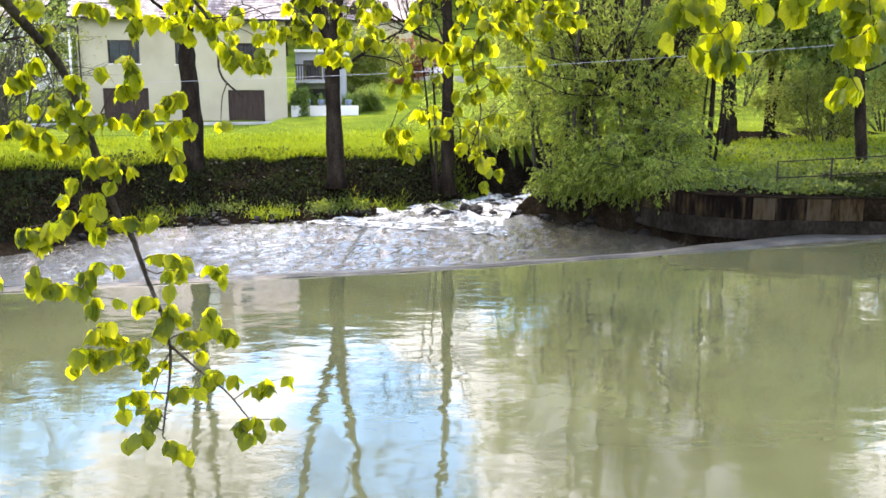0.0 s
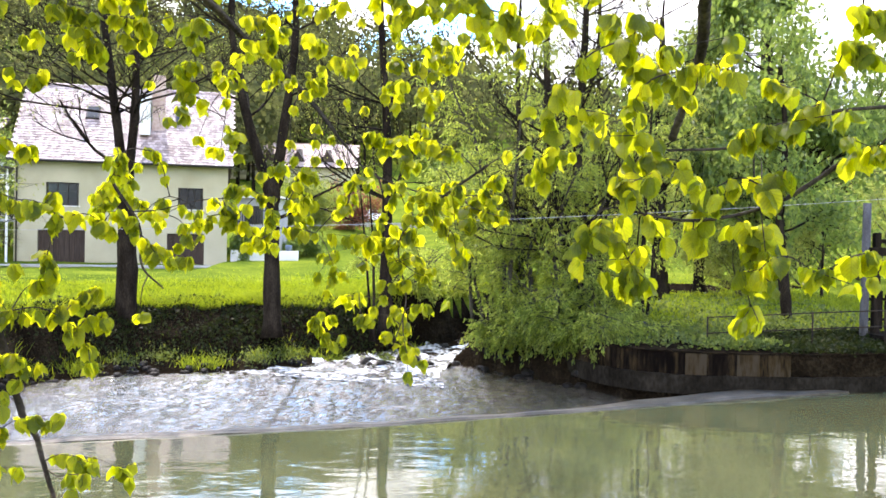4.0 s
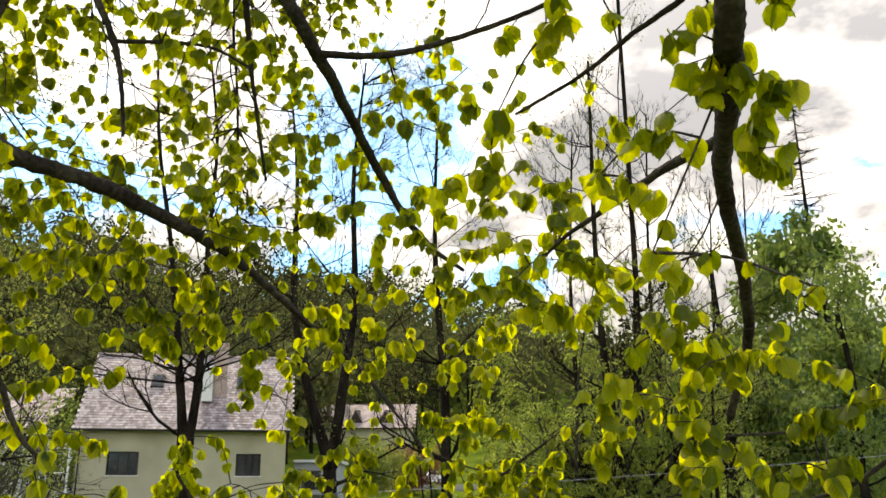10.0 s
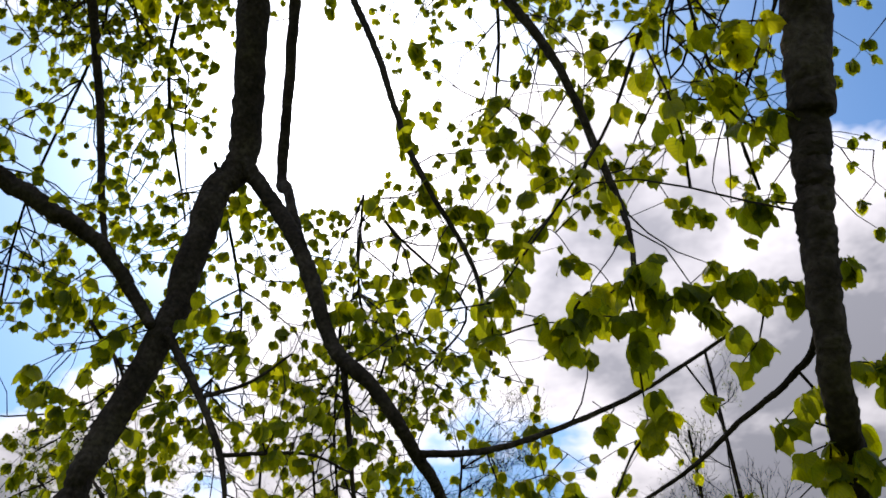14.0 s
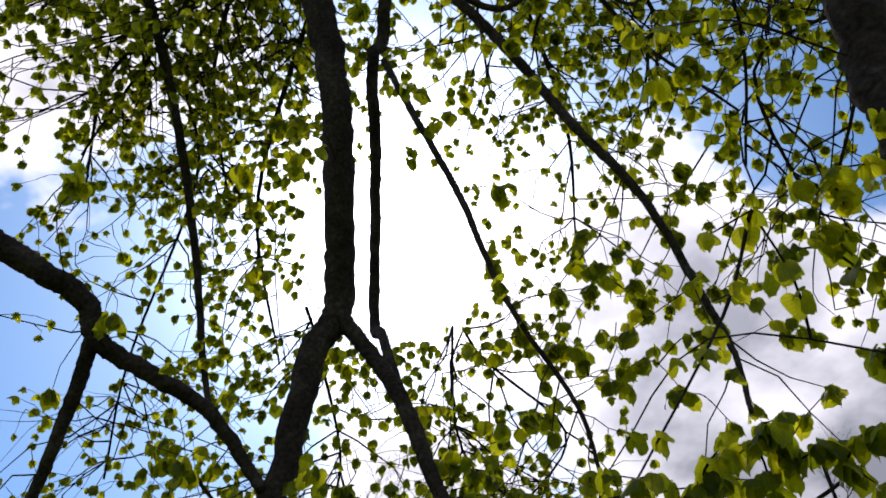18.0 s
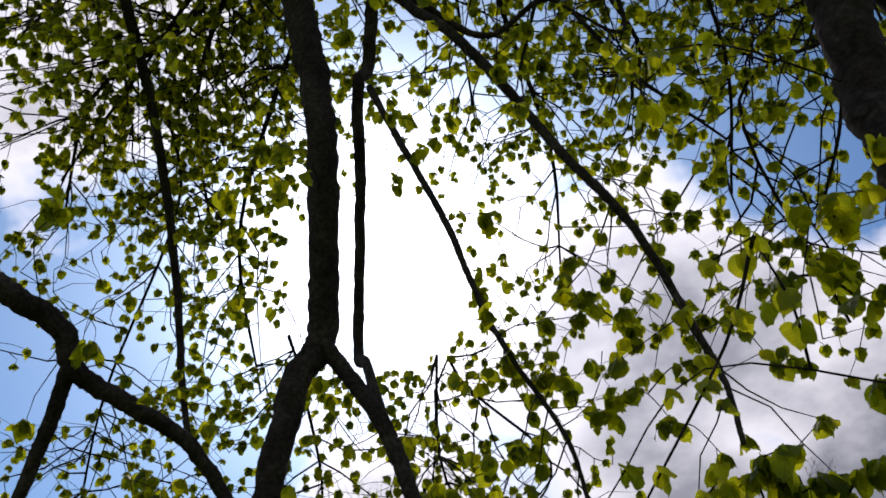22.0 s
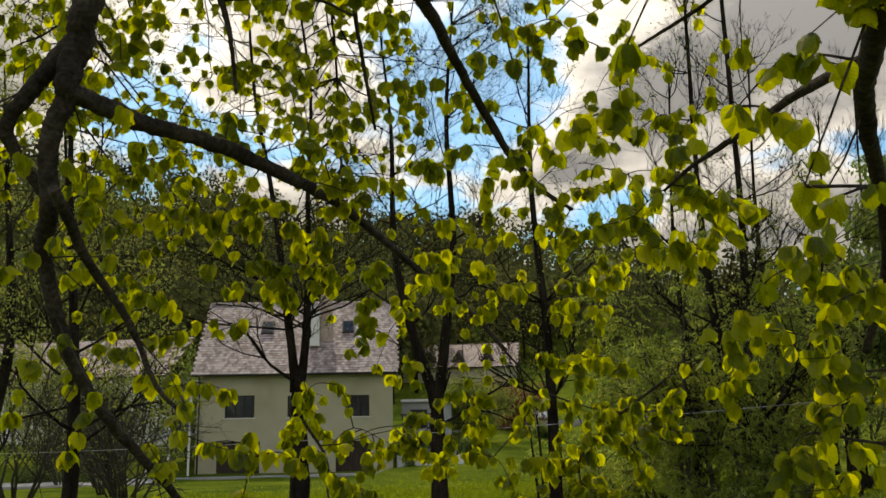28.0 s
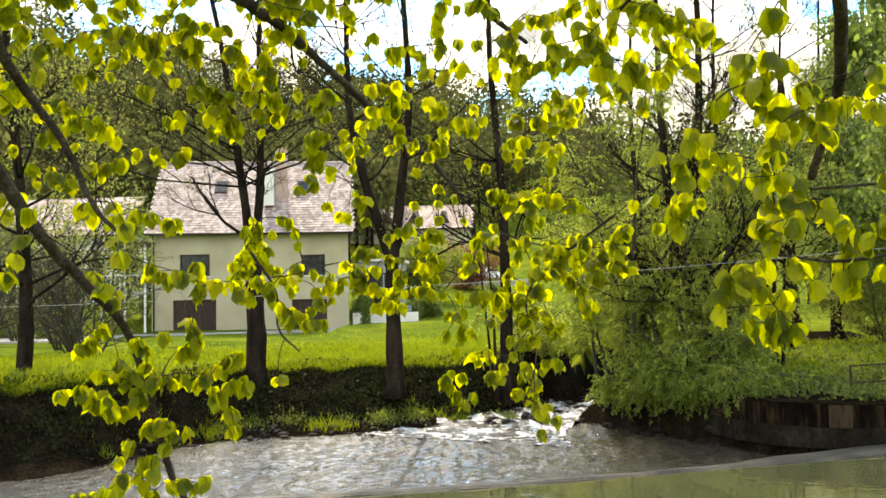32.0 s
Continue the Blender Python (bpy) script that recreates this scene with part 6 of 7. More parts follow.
limb(0.006, 0.002, 6, 0.3, (-0.37, 3.93, 3.76), (-0.12, 3.87, 3.46), (-0.04, 3.79, 3.38), (0.19, 3.59, 3.29), (0.41, 3.47, 3.28))
sprays(7, 0.058, (-1.33, 2.70, 2.95), (-1.27, 2.72, 3.09), (-1.27, 2.72, 2.74), (-1.31, 2.70, 2.76), (-1.20, 2.76, 2.95), (-1.19, 2.75, 2.79), (-1.13, 2.78, 2.83), (-1.06, 2.81, 2.92), (-1.04, 2.82, 3.00), (-1.10, 2.78, 2.68), (-0.95, 2.84, 2.77), (-0.92, 2.85, 2.71), (-0.90, 2.86, 2.90), (-0.87, 2.87, 2.80), (-1.01, 2.82, 3.13), (-1.15, 2.76, 3.17))
sprays(7, 0.058, (-1.02, 2.81, 3.20), (-1.32, 2.69, 3.17), (-0.88, 2.86, 3.11), (-0.83, 2.88, 3.15), (-0.74, 2.90, 3.04), (-0.65, 2.93, 3.00), (-1.23, 2.71, 2.53), (-1.21, 2.73, 2.63), (-1.15, 2.75, 2.58), (-1.29, 2.67, 2.46), (-1.35, 2.65, 2.48), (-1.32, 2.64, 2.34), (-1.26, 2.66, 2.30))
sprays(7, 0.058, (-1.15, 2.69, 2.25), (-1.14, 2.72, 2.36), (-1.14, 2.74, 2.47), (-1.05, 2.78, 2.50), (-0.94, 2.80, 2.37), (-1.05, 2.69, 2.10), (-1.12, 2.68, 2.15), (-1.15, 2.66, 2.15), (-1.01, 2.75, 2.24), (-0.95, 2.74, 2.17), (-0.94, 2.76, 2.20), (-0.87, 2.76, 2.12), (-0.76, 2.79, 2.12), (-0.80, 2.83, 2.32), (-1.03, 2.65, 1.95), (-0.89, 2.69, 1.95))
sprays(7, 0.058, (-0.81, 2.73, 1.98), (-0.63, 2.76, 1.95), (-0.65, 2.72, 1.83), (-0.71, 2.70, 1.82), (-0.97, 2.65, 1.89), (-0.99, 2.62, 1.83), (-0.92, 2.62, 1.79), (-0.81, 2.80, 2.19), (-1.16, 2.64, 2.08), (-1.10, 2.66, 2.08), (-1.25, 2.73, 2.86), (-1.35, 2.68, 2.81), (-1.16, 2.76, 2.68), (-1.00, 2.83, 2.84))
sprays(7, 0.056, (-0.66, 3.43, 3.15), (-0.57, 3.45, 3.14), (-0.47, 3.45, 3.24), (-0.47, 3.46, 3.06), (-0.33, 3.48, 3.11), (-0.36, 3.47, 3.22), (-0.18, 3.49, 2.96), (-0.13, 3.48, 3.21), (-0.25, 3.48, 2.76), (-0.20, 3.48, 2.68), (-0.07, 3.49, 2.77), (0.04, 3.49, 2.70), (-0.01, 3.49, 3.07), (0.06, 3.49, 3.07), (0.13, 3.49, 3.11), (0.17, 3.48, 3.18))
sprays(7, 0.056, (0.26, 3.48, 3.13), (0.35, 3.46, 3.20), (0.43, 3.45, 3.20), (0.11, 3.49, 3.02), (0.11, 3.49, 2.91), (0.17, 3.49, 2.96), (0.20, 3.49, 2.81), (0.11, 3.48, 2.65), (0.31, 3.48, 3.02), (0.39, 3.46, 3.24), (0.21, 3.47, 3.22), (-0.60, 3.44, 3.19), (-0.53, 3.45, 3.13))
sprays(5, 0.06, (0.52, 2.12, 3.10), (0.56, 2.11, 3.13), (0.63, 2.09, 3.02), (0.62, 2.10, 2.98), (0.76, 2.04, 3.10), (0.89, 1.99, 3.07), (0.88, 2.00, 3.01), (0.89, 2.00, 2.93), (0.91, 1.98, 3.12))
sprays(3, 0.053, (0.56, 1.95, 3.54), (0.58, 1.93, 3.59), (0.69, 1.92, 3.47), (0.65, 1.92, 3.52), (0.79, 1.89, 3.46), (0.56, 1.98, 3.23), (0.58, 1.97, 3.21), (0.86, 1.88, 3.21), (0.87, 1.87, 3.34), (0.91, 1.85, 3.35), (0.96, 1.82, 3.39), (0.42, 1.99, 3.44), (0.63, 1.96, 3.13), (0.96, 1.83, 3.02), (0.98, 1.82, 3.03), (0.85, 1.88, 3.02))
sprays(3, 0.053, (1.05, 1.78, 3.07), (1.06, 1.78, 3.29), (1.12, 1.73, 3.38), (1.01, 1.76, 3.58), (1.02, 1.77, 3.50), (1.02, 1.70, 3.76), (1.07, 1.67, 3.77), (1.09, 1.69, 3.68), (0.58, 1.96, 3.39), (0.61, 1.96, 3.33), (0.75, 1.92, 3.20), (0.82, 1.89, 3.33), (0.90, 1.86, 3.24), (1.07, 1.73, 3.56))
sprays(2, 0.037, (0.30, 1.02, 3.47), (0.41, 0.80, 3.37))
sprays(7, 0.056, (0.69, 3.32, 3.43), (0.82, 3.28, 3.58), (0.26, 3.38, 3.44), (0.14, 3.38, 3.46), (0.30, 3.38, 3.27), (0.17, 3.39, 3.26), (0.03, 3.38, 3.46), (-0.05, 3.38, 3.48), (-0.13, 3.34, 3.76), (-0.22, 3.29, 3.94), (-0.27, 3.34, 3.67), (-0.42, 3.30, 3.83), (-0.61, 3.29, 3.69), (-0.71, 3.26, 3.71), (-0.74, 3.27, 3.60), (-0.56, 3.32, 3.46))
sprays(7, 0.056, (-0.56, 3.34, 3.27), (-0.83, 3.27, 3.38), (-0.95, 3.24, 3.36), (-1.00, 3.22, 3.23), (-0.91, 3.25, 3.27), (-0.81, 3.28, 3.18), (-0.69, 3.31, 3.12), (-0.41, 3.36, 3.16), (-0.29, 3.37, 3.34), (-0.29, 3.38, 3.23), (-0.41, 3.36, 3.34), (-0.09, 3.39, 3.32), (0.04, 3.31, 3.92), (0.14, 3.34, 3.75), (0.20, 3.33, 3.81), (0.05, 3.34, 3.76))
sprays(7, 0.056, (0.24, 3.32, 3.83), (0.41, 3.37, 3.27), (0.46, 3.37, 3.33), (0.16, 3.36, 3.66), (0.01, 3.36, 3.63), (0.35, 3.38, 3.16), (0.11, 3.39, 3.17), (-0.04, 3.39, 3.08), (-0.13, 3.39, 3.08), (0.07, 3.39, 2.98))
sprays(6, 0.056, (-0.68, 2.77, 4.06), (-0.88, 2.75, 3.90), (-1.00, 2.71, 3.90), (-1.01, 2.68, 3.99), (-0.85, 2.71, 4.08), (-0.77, 2.80, 3.84), (-0.75, 2.83, 3.74), (-0.98, 2.74, 3.78), (-0.91, 2.79, 3.69), (-0.58, 2.86, 3.77), (-0.83, 2.80, 3.76), (-0.56, 2.80, 4.04), (-0.33, 2.81, 4.14), (-0.20, 2.85, 4.05), (-0.06, 2.82, 4.18), (0.02, 2.84, 4.13))
sprays(6, 0.056, (0.17, 2.82, 4.17), (0.32, 2.81, 4.18), (0.45, 2.79, 4.18), (0.25, 2.86, 4.03), (0.40, 2.85, 4.04), (0.48, 2.84, 4.02), (0.31, 2.88, 3.95), (0.54, 2.85, 3.95), (0.65, 2.84, 3.91), (0.55, 2.89, 3.80), (0.47, 2.91, 3.72), (0.26, 2.90, 3.87), (0.35, 2.90, 3.85), (0.14, 2.88, 4.00), (0.02, 2.89, 3.94), (-0.07, 2.86, 4.06))
sprays(6, 0.056, (-0.20, 2.89, 3.92), (-0.37, 2.87, 3.91))
sprays(3, 0.044, (-0.04, 0.96, 3.98), (-0.03, 0.99, 3.94), (0.08, 0.98, 3.95), (0.07, 1.00, 3.93), (0.17, 0.95, 3.99), (0.18, 1.00, 3.92), (0.26, 0.95, 3.97), (0.35, 0.94, 3.96), (0.34, 0.98, 3.89), (0.18, 1.06, 3.81), (0.21, 1.05, 3.83), (0.35, 1.04, 3.79), (0.11, 1.12, 3.71), (0.10, 1.15, 3.63), (0.04, 1.16, 3.62), (0.34, 1.10, 3.67))
sprays(3, 0.044, (0.26, 1.14, 3.62), (0.31, 1.13, 3.60), (0.49, 0.97, 3.83), (0.51, 0.94, 3.85), (0.50, 1.03, 3.71), (0.44, 1.03, 3.74), (0.47, 1.06, 3.67), (0.46, 1.07, 3.63), (0.49, 1.07, 3.61), (0.40, 1.06, 3.73), (0.41, 1.04, 3.76), (0.46, 0.90, 3.95))
sprays(2, 0.044, (0.28, 0.87, 3.41))
sprays(6, 0.055, (-0.37, 2.03, 4.84), (-0.90, 2.00, 4.66), (-0.98, 1.89, 4.76), (-1.19, 1.87, 4.62), (-1.30, 1.71, 4.72), (-1.25, 1.76, 4.71), (-0.77, 2.06, 4.65), (-0.66, 2.12, 4.60), (-0.60, 1.97, 4.84), (-0.84, 1.98, 4.72), (-1.31, 1.90, 4.46), (-1.12, 2.08, 4.35), (-1.13, 2.11, 4.28), (-0.77, 2.25, 4.32), (-0.92, 2.28, 4.12), (-0.19, 2.38, 4.30))
sprays(6, 0.055, (-0.44, 2.38, 4.23), (-0.03, 2.36, 4.37), (-0.08, 2.50, 4.01), (-0.40, 2.47, 4.00), (-0.60, 2.44, 3.95), (-0.90, 2.31, 4.04), (-0.70, 2.38, 4.06), (-1.24, 2.09, 4.19), (-1.34, 1.85, 4.50), (-1.06, 2.06, 4.44), (-0.79, 2.18, 4.43), (-0.72, 2.30, 4.25), (0.11, 2.38, 4.33), (-0.00, 2.29, 4.51), (0.27, 2.44, 4.16), (0.16, 2.49, 4.04))
sprays(6, 0.055, (-0.33, 2.48, 3.98), (-0.48, 2.06, 4.77), (-0.42, 2.09, 4.75))
sprays(6, 0.056, (-1.58, 2.66, 4.09), (-1.45, 2.74, 4.09), (-1.38, 2.76, 4.13), (-1.67, 2.64, 4.00), (-1.56, 2.71, 3.98), (-1.31, 2.84, 3.96), (-1.20, 2.89, 3.95), (-1.09, 2.92, 4.02), (-0.96, 2.96, 4.04), (-0.92, 3.01, 3.89), (-0.82, 3.04, 3.85), (-1.13, 2.97, 3.74), (-1.24, 2.83, 4.10), (-1.39, 2.82, 3.86), (-1.63, 2.72, 3.75), (-1.47, 2.81, 3.75))
sprays(6, 0.056, (-0.98, 3.02, 3.71), (-0.40, 3.15, 3.77), (-0.21, 3.14, 3.89), (-0.46, 3.12, 3.85), (-0.13, 3.18, 3.71), (0.08, 3.15, 3.89), (0.19, 3.14, 3.92), (0.34, 3.13, 3.94), (0.40, 3.10, 4.03), (0.03, 3.13, 3.97), (0.24, 3.17, 3.76), (0.43, 3.14, 3.81), (0.58, 3.09, 3.96), (0.67, 3.10, 3.86), (-0.66, 3.09, 3.79), (-0.74, 3.02, 4.03))
sprays(3, 0.044, (0.17, 0.50, 3.97), (-0.00, 0.67, 3.78), (0.00, 0.68, 3.77))
sprays(3, 0.046, (0.30, 0.70, 4.23), (0.35, 0.72, 4.20), (0.35, 0.79, 4.13), (0.41, 0.63, 4.25), (0.12, 0.97, 3.95), (0.20, 0.94, 3.98), (0.18, 0.93, 4.00), (0.28, 0.95, 3.93), (0.35, 0.86, 4.04), (0.31, 0.92, 3.96), (0.12, 0.51, 4.40), (0.26, 0.77, 4.17), (0.32, 0.75, 4.18))
sprays(5, 0.052, (0.10, 1.61, 4.92), (0.11, 1.64, 4.90), (0.44, 1.68, 4.78), (0.50, 1.68, 4.77), (-0.03, 1.54, 5.00), (0.00, 1.75, 4.77), (-0.09, 1.69, 4.84), (-0.15, 1.67, 4.86), (-0.21, 1.78, 4.71), (0.07, 1.72, 4.80), (0.17, 1.78, 4.71), (0.24, 1.68, 4.83), (-0.33, 1.87, 4.55), (-0.16, 1.91, 4.53), (0.27, 1.83, 4.63), (-0.71, 1.03, 5.26))
sprays(5, 0.052, (-0.52, 1.61, 4.85), (-0.23, 1.63, 4.89), (-0.48, 1.58, 4.90), (-0.34, 1.54, 4.96), (-0.47, 1.80, 4.62), (-0.83, 1.69, 4.59), (-1.14, 1.54, 4.57), (-0.74, 1.13, 5.18), (-1.23, 0.95, 5.04), (-0.36, 1.64, 4.86), (-0.33, 1.77, 4.70))
sprays(5, 0.052, (-0.52, 0.77, 5.70), (-0.46, 0.82, 5.69), (-0.72, 0.55, 5.72), (-0.22, 0.93, 5.68), (0.23, 1.18, 5.54), (0.02, 1.37, 5.44), (0.35, 1.28, 5.46), (0.39, 1.27, 5.47), (0.23, 1.46, 5.36), (0.45, 1.45, 5.32), (0.61, 1.32, 5.38), (0.72, 1.26, 5.39), (0.71, 1.04, 5.52), (0.61, 0.81, 5.65), (0.71, 0.82, 5.62), (0.55, 1.06, 5.55))
sprays(5, 0.052, (-0.09, 0.79, 5.74), (-0.45, 1.16, 5.53), (-0.53, 0.94, 5.63), (-0.82, 1.13, 5.44), (-0.83, 0.70, 5.64), (-1.00, 0.79, 5.54), (-1.35, 1.05, 5.21), (-1.26, 0.75, 5.42), (0.09, 0.70, 5.77), (-0.12, 0.67, 5.78), (0.24, 1.64, 5.20), (-0.03, 1.62, 5.24), (-0.23, 1.47, 5.35), (-0.29, 1.64, 5.20), (-0.44, 1.69, 5.13), (-0.05, 1.69, 5.17))
sprays(5, 0.052, (0.12, 1.78, 5.08), (-0.98, 1.43, 5.15), (-0.95, 1.22, 5.33))
sprays(5, 0.052, (-1.66, 2.32, 4.49), (-1.56, 2.38, 4.62), (-1.68, 3.03, 5.02), (-1.32, 2.80, 4.89), (-1.23, 2.72, 4.80), (-1.18, 3.28, 5.05), (-0.94, 3.07, 4.98), (-0.67, 3.41, 4.97), (-0.59, 3.19, 4.86), (-0.19, 2.77, 4.73), (-0.04, 3.36, 4.97), (0.05, 3.29, 5.05), (0.18, 2.75, 4.59), (0.47, 2.88, 4.74), (0.67, 3.47, 4.96), (-1.91, 2.83, 4.64))
sprays(5, 0.052, (-1.89, 3.06, 4.76), (-1.78, 3.13, 4.85), (-1.43, 3.15, 4.78), (-1.02, 2.56, 4.41), (-0.96, 2.94, 4.65), (-0.81, 2.98, 4.64), (-0.79, 3.40, 4.77), (-0.61, 3.34, 4.84), (-0.21, 2.90, 4.51), (-0.02, 2.73, 4.47), (0.04, 2.71, 4.55), (0.33, 3.32, 4.80), (0.42, 3.37, 4.70), (0.69, 3.07, 4.60), (-1.66, 2.39, 4.22), (-1.47, 2.40, 4.35))
sprays(5, 0.052, (-1.50, 2.85, 4.39), (-1.36, 2.99, 4.45), (-1.05, 2.65, 4.40), (-0.95, 2.58, 4.41), (-0.71, 2.69, 4.29), (-0.69, 3.34, 4.57), (-0.53, 3.36, 4.63), (-0.31, 2.89, 4.38), (-0.17, 2.81, 4.31), (0.03, 2.69, 4.40), (0.21, 3.45, 4.53), (0.49, 3.49, 4.73), (0.64, 3.20, 4.43), (-2.05, 2.94, 4.44), (-1.68, 2.70, 4.31), (-1.73, 3.14, 4.45))
sprays(5, 0.052, (-1.22, 2.62, 4.12), (-1.24, 2.99, 4.26), (-0.98, 3.02, 4.34), (-0.82, 3.20, 4.42), (-0.59, 2.77, 4.30), (-0.58, 3.37, 4.54), (-0.29, 3.16, 4.38), (-0.23, 3.62, 4.53), (-0.01, 3.48, 4.42), (0.20, 2.93, 4.28), (0.42, 2.87, 4.24), (0.69, 3.73, 4.56))
sprays(6, 0.056, (-1.47, 2.48, 3.97), (-1.35, 2.58, 3.88), (-1.23, 2.62, 3.93), (-1.13, 2.67, 3.92), (-1.00, 2.72, 3.92), (-0.85, 2.78, 3.88), (-0.82, 2.83, 3.71), (-0.93, 2.78, 3.77), (-1.06, 2.78, 3.56), (-1.27, 2.70, 3.52), (-1.38, 2.65, 3.48), (-1.34, 2.68, 3.39), (-1.20, 2.75, 3.37), (-1.10, 2.79, 3.34), (-1.29, 2.66, 3.66), (-1.40, 2.61, 3.62))
sprays(6, 0.056, (-1.49, 2.53, 3.75), (-1.51, 2.43, 4.06), (-1.32, 2.51, 4.11), (-0.78, 2.80, 3.88), (-0.90, 2.82, 3.66), (-0.70, 2.79, 3.97))
sprays(7, 0.056, (-0.63, 3.60, 3.72), (-0.50, 3.59, 3.86), (-0.41, 3.59, 3.93), (-0.27, 3.62, 3.86), (-0.25, 3.65, 3.71), (-0.44, 3.62, 3.74), (-0.66, 3.63, 3.43), (-0.82, 3.58, 3.59), (0.11, 3.69, 3.44), (0.18, 3.67, 3.54), (0.23, 3.65, 3.70), (0.04, 3.65, 3.73), (0.28, 3.62, 3.81), (0.33, 3.60, 3.93), (0.08, 3.70, 3.32), (0.20, 3.69, 3.30))
sprays(7, 0.056, (0.31, 3.69, 3.25), (0.43, 3.67, 3.29), (0.00, 3.70, 3.16), (0.10, 3.70, 3.11), (-0.11, 3.70, 3.26), (-0.35, 3.68, 3.28), (-0.33, 3.69, 3.16), (-0.64, 3.65, 3.22), (-0.90, 3.59, 3.14), (-0.78, 3.62, 3.06), (-1.03, 3.55, 3.34), (-0.99, 3.57, 3.22), (-1.10, 3.54, 3.20), (0.33, 3.69, 3.07), (-0.19, 3.70, 3.02), (-0.08, 3.69, 2.83))
sprays(7, 0.056, (-0.24, 3.68, 2.76), (0.09, 3.69, 2.78), (0.12, 3.68, 2.71), (-0.48, 3.67, 3.09))
sprays(3, 0.054, (0.44, 2.24, 3.42), (0.53, 2.22, 3.42), (0.46, 2.25, 3.30), (0.43, 2.25, 3.26), (0.64, 2.19, 3.39), (0.59, 2.17, 3.58), (0.63, 2.17, 3.53), (0.72, 2.15, 3.51), (0.75, 2.14, 3.47), (0.65, 2.20, 3.28), (0.68, 2.19, 3.07), (0.66, 2.20, 3.06), (0.73, 2.17, 3.29), (0.81, 2.15, 3.23), (0.82, 2.15, 3.15), (0.41, 2.17, 3.76))
sprays(3, 0.054, (0.37, 2.17, 3.79), (0.48, 2.16, 3.74), (0.22, 2.21, 3.73), (0.13, 2.22, 3.71), (0.27, 2.22, 3.67), (0.41, 2.21, 3.62), (0.33, 2.21, 3.65), (0.34, 2.14, 3.89), (0.13, 2.17, 3.86))

# the trunk behind the camera, with boughs that carry the limbs
tb = Tubes()
tb.add(smooth_line([(-1.2, -2.6, 1.1), (-1.15, -2.55, 2.2), (-1.1, -2.4, 3.6), (-1.0, -2.0, 5.2), (-0.7, -1.2, 6.8), (-0.5, -0.2, 8.4)], 5), np.linspace(0.34, 0.08, 26), 14, 0.04)
part("trunk", tb.mesh("trunk", LIME_BARK), LIME_BARK, lime)


# the upper crown, seen against the sky
def bough(a, b, r, n, size=0.047):
    a, b = np.array(a, float), np.array(b, float)
    q = smooth_line([a, a + (b - a) * 0.35 + LRNG.normal(size=3) * 0.15 + [0, 0, 0.2], a + (b - a) * 0.7 + LRNG.normal(size=3) * 0.15 + [0, 0, 0.15], b], 6)
    tb = Tubes()
    bare = np.nonzero(unit(q - np.array(EYE)) @ np.array(SUN_WAY) > 0.9945)[0]
    first = min(int(bare[-1]) + 1, len(q) - 4) if len(bare) and r < 0.01 else 0  # thin boughs begin at their first leaves
    tb.add(q[first:], np.linspace(r, 0.006, len(q))[first:], 7, 0.05)
    part("limb", tb.mesh("limb", LIME_BARK), LIME_BARK, lime)
    LIMB_PTS.append(q)
    for k in range(int(n * 1.35)):
        i = LRNG.integers(3, len(q) - 1)
        out = unit(cross(q[i + 1] - q[i], LRNG.normal(size=3)))
        side = [q[i]]
        d = unit(out + 0.5 * unit(q[i + 1] - q[i]))
        L = LRNG.uniform(0.4, 1.0)
        for j in range(5):
            d = unit(d + LRNG.normal(size=3) * 0.25 + [0, 0, -0.06])
            side.append(side[-1] + d * L / 5)
        TWIGS.add(side, np.linspace(0.0055, 0.002, 6), 4)
        for j in range(1, 6):
            twig(side[j], unit(cross(d, LRNG.normal(size=3)) + 0.3 * d), LRNG.uniform(0.15, 0.35), size, 1.1)


bough((-0.88, 0.60, 7.04), (-2.33, 1.82, 6.77), 0.021, 35)
bough((-0.87, 0.51, 7.16), (-2.56, 2.15, 6.92), 0.021, 35)
bough((-0.53, 0.65, 7.40), (-1.82, 3.24, 6.49), 0.021, 30)
bough((-1.24, 0.22, 7.31), (-2.30, 1.20, 7.07), 0.021, 35)
bough((-0.54, 0.72, 7.18), (-1.85, 2.44, 6.93), 0.021, 32)
bough((-0.35, 0.58, 7.44), (-0.37, 2.38, 7.39), 0.021, 32)
bough((0.15, 0.56, 7.25), (0.39, 2.13, 7.06), 0.021, 32)
bough((0.36, 0.57, 7.03), (0.95, 2.02, 6.79), 0.021, 30)
bough((-0.87, 0.39, 7.80), (-1.61, 2.19, 7.92), 0.021, 32)
bough((0.04, 0.59, 7.65), (-0.07, 3.21, 7.04), 0.021, 30)
bough((-1.81, 1.74, 7.07), (-2.80, 3.33, 5.97), 0.009, 27)
bough((-0.97, 2.46, 6.17), (-0.41, 3.83, 5.59), 0.009, 25)
bough((-1.37, 2.57, 6.19), (-1.76, 3.67, 5.60), 0.009, 25)
bough((-0.33, 2.45, 6.58), (-0.61, 3.91, 5.79), 0.009, 20)
bough((-1.78, 2.62, 5.36), (-2.09, 3.44, 4.07), 0.009, 22)
bough((-0.87, 3.18, 5.70), (-1.05, 4.26, 4.30), 0.009, 20)
bough((0.84, 0.55, 6.74), (1.23, 1.64, 6.43), 0.009, 20)
bough((0.76, 0.61, 6.11), (0.88, 2.06, 5.72), 0.009, 12)
bough((0.64, 0.62, 6.35), (0.65, 2.11, 6.02), 0.009, 12)
bough((0.84, 0.62, 6.09), (0.90, 2.32, 5.45), 0.009, 10)

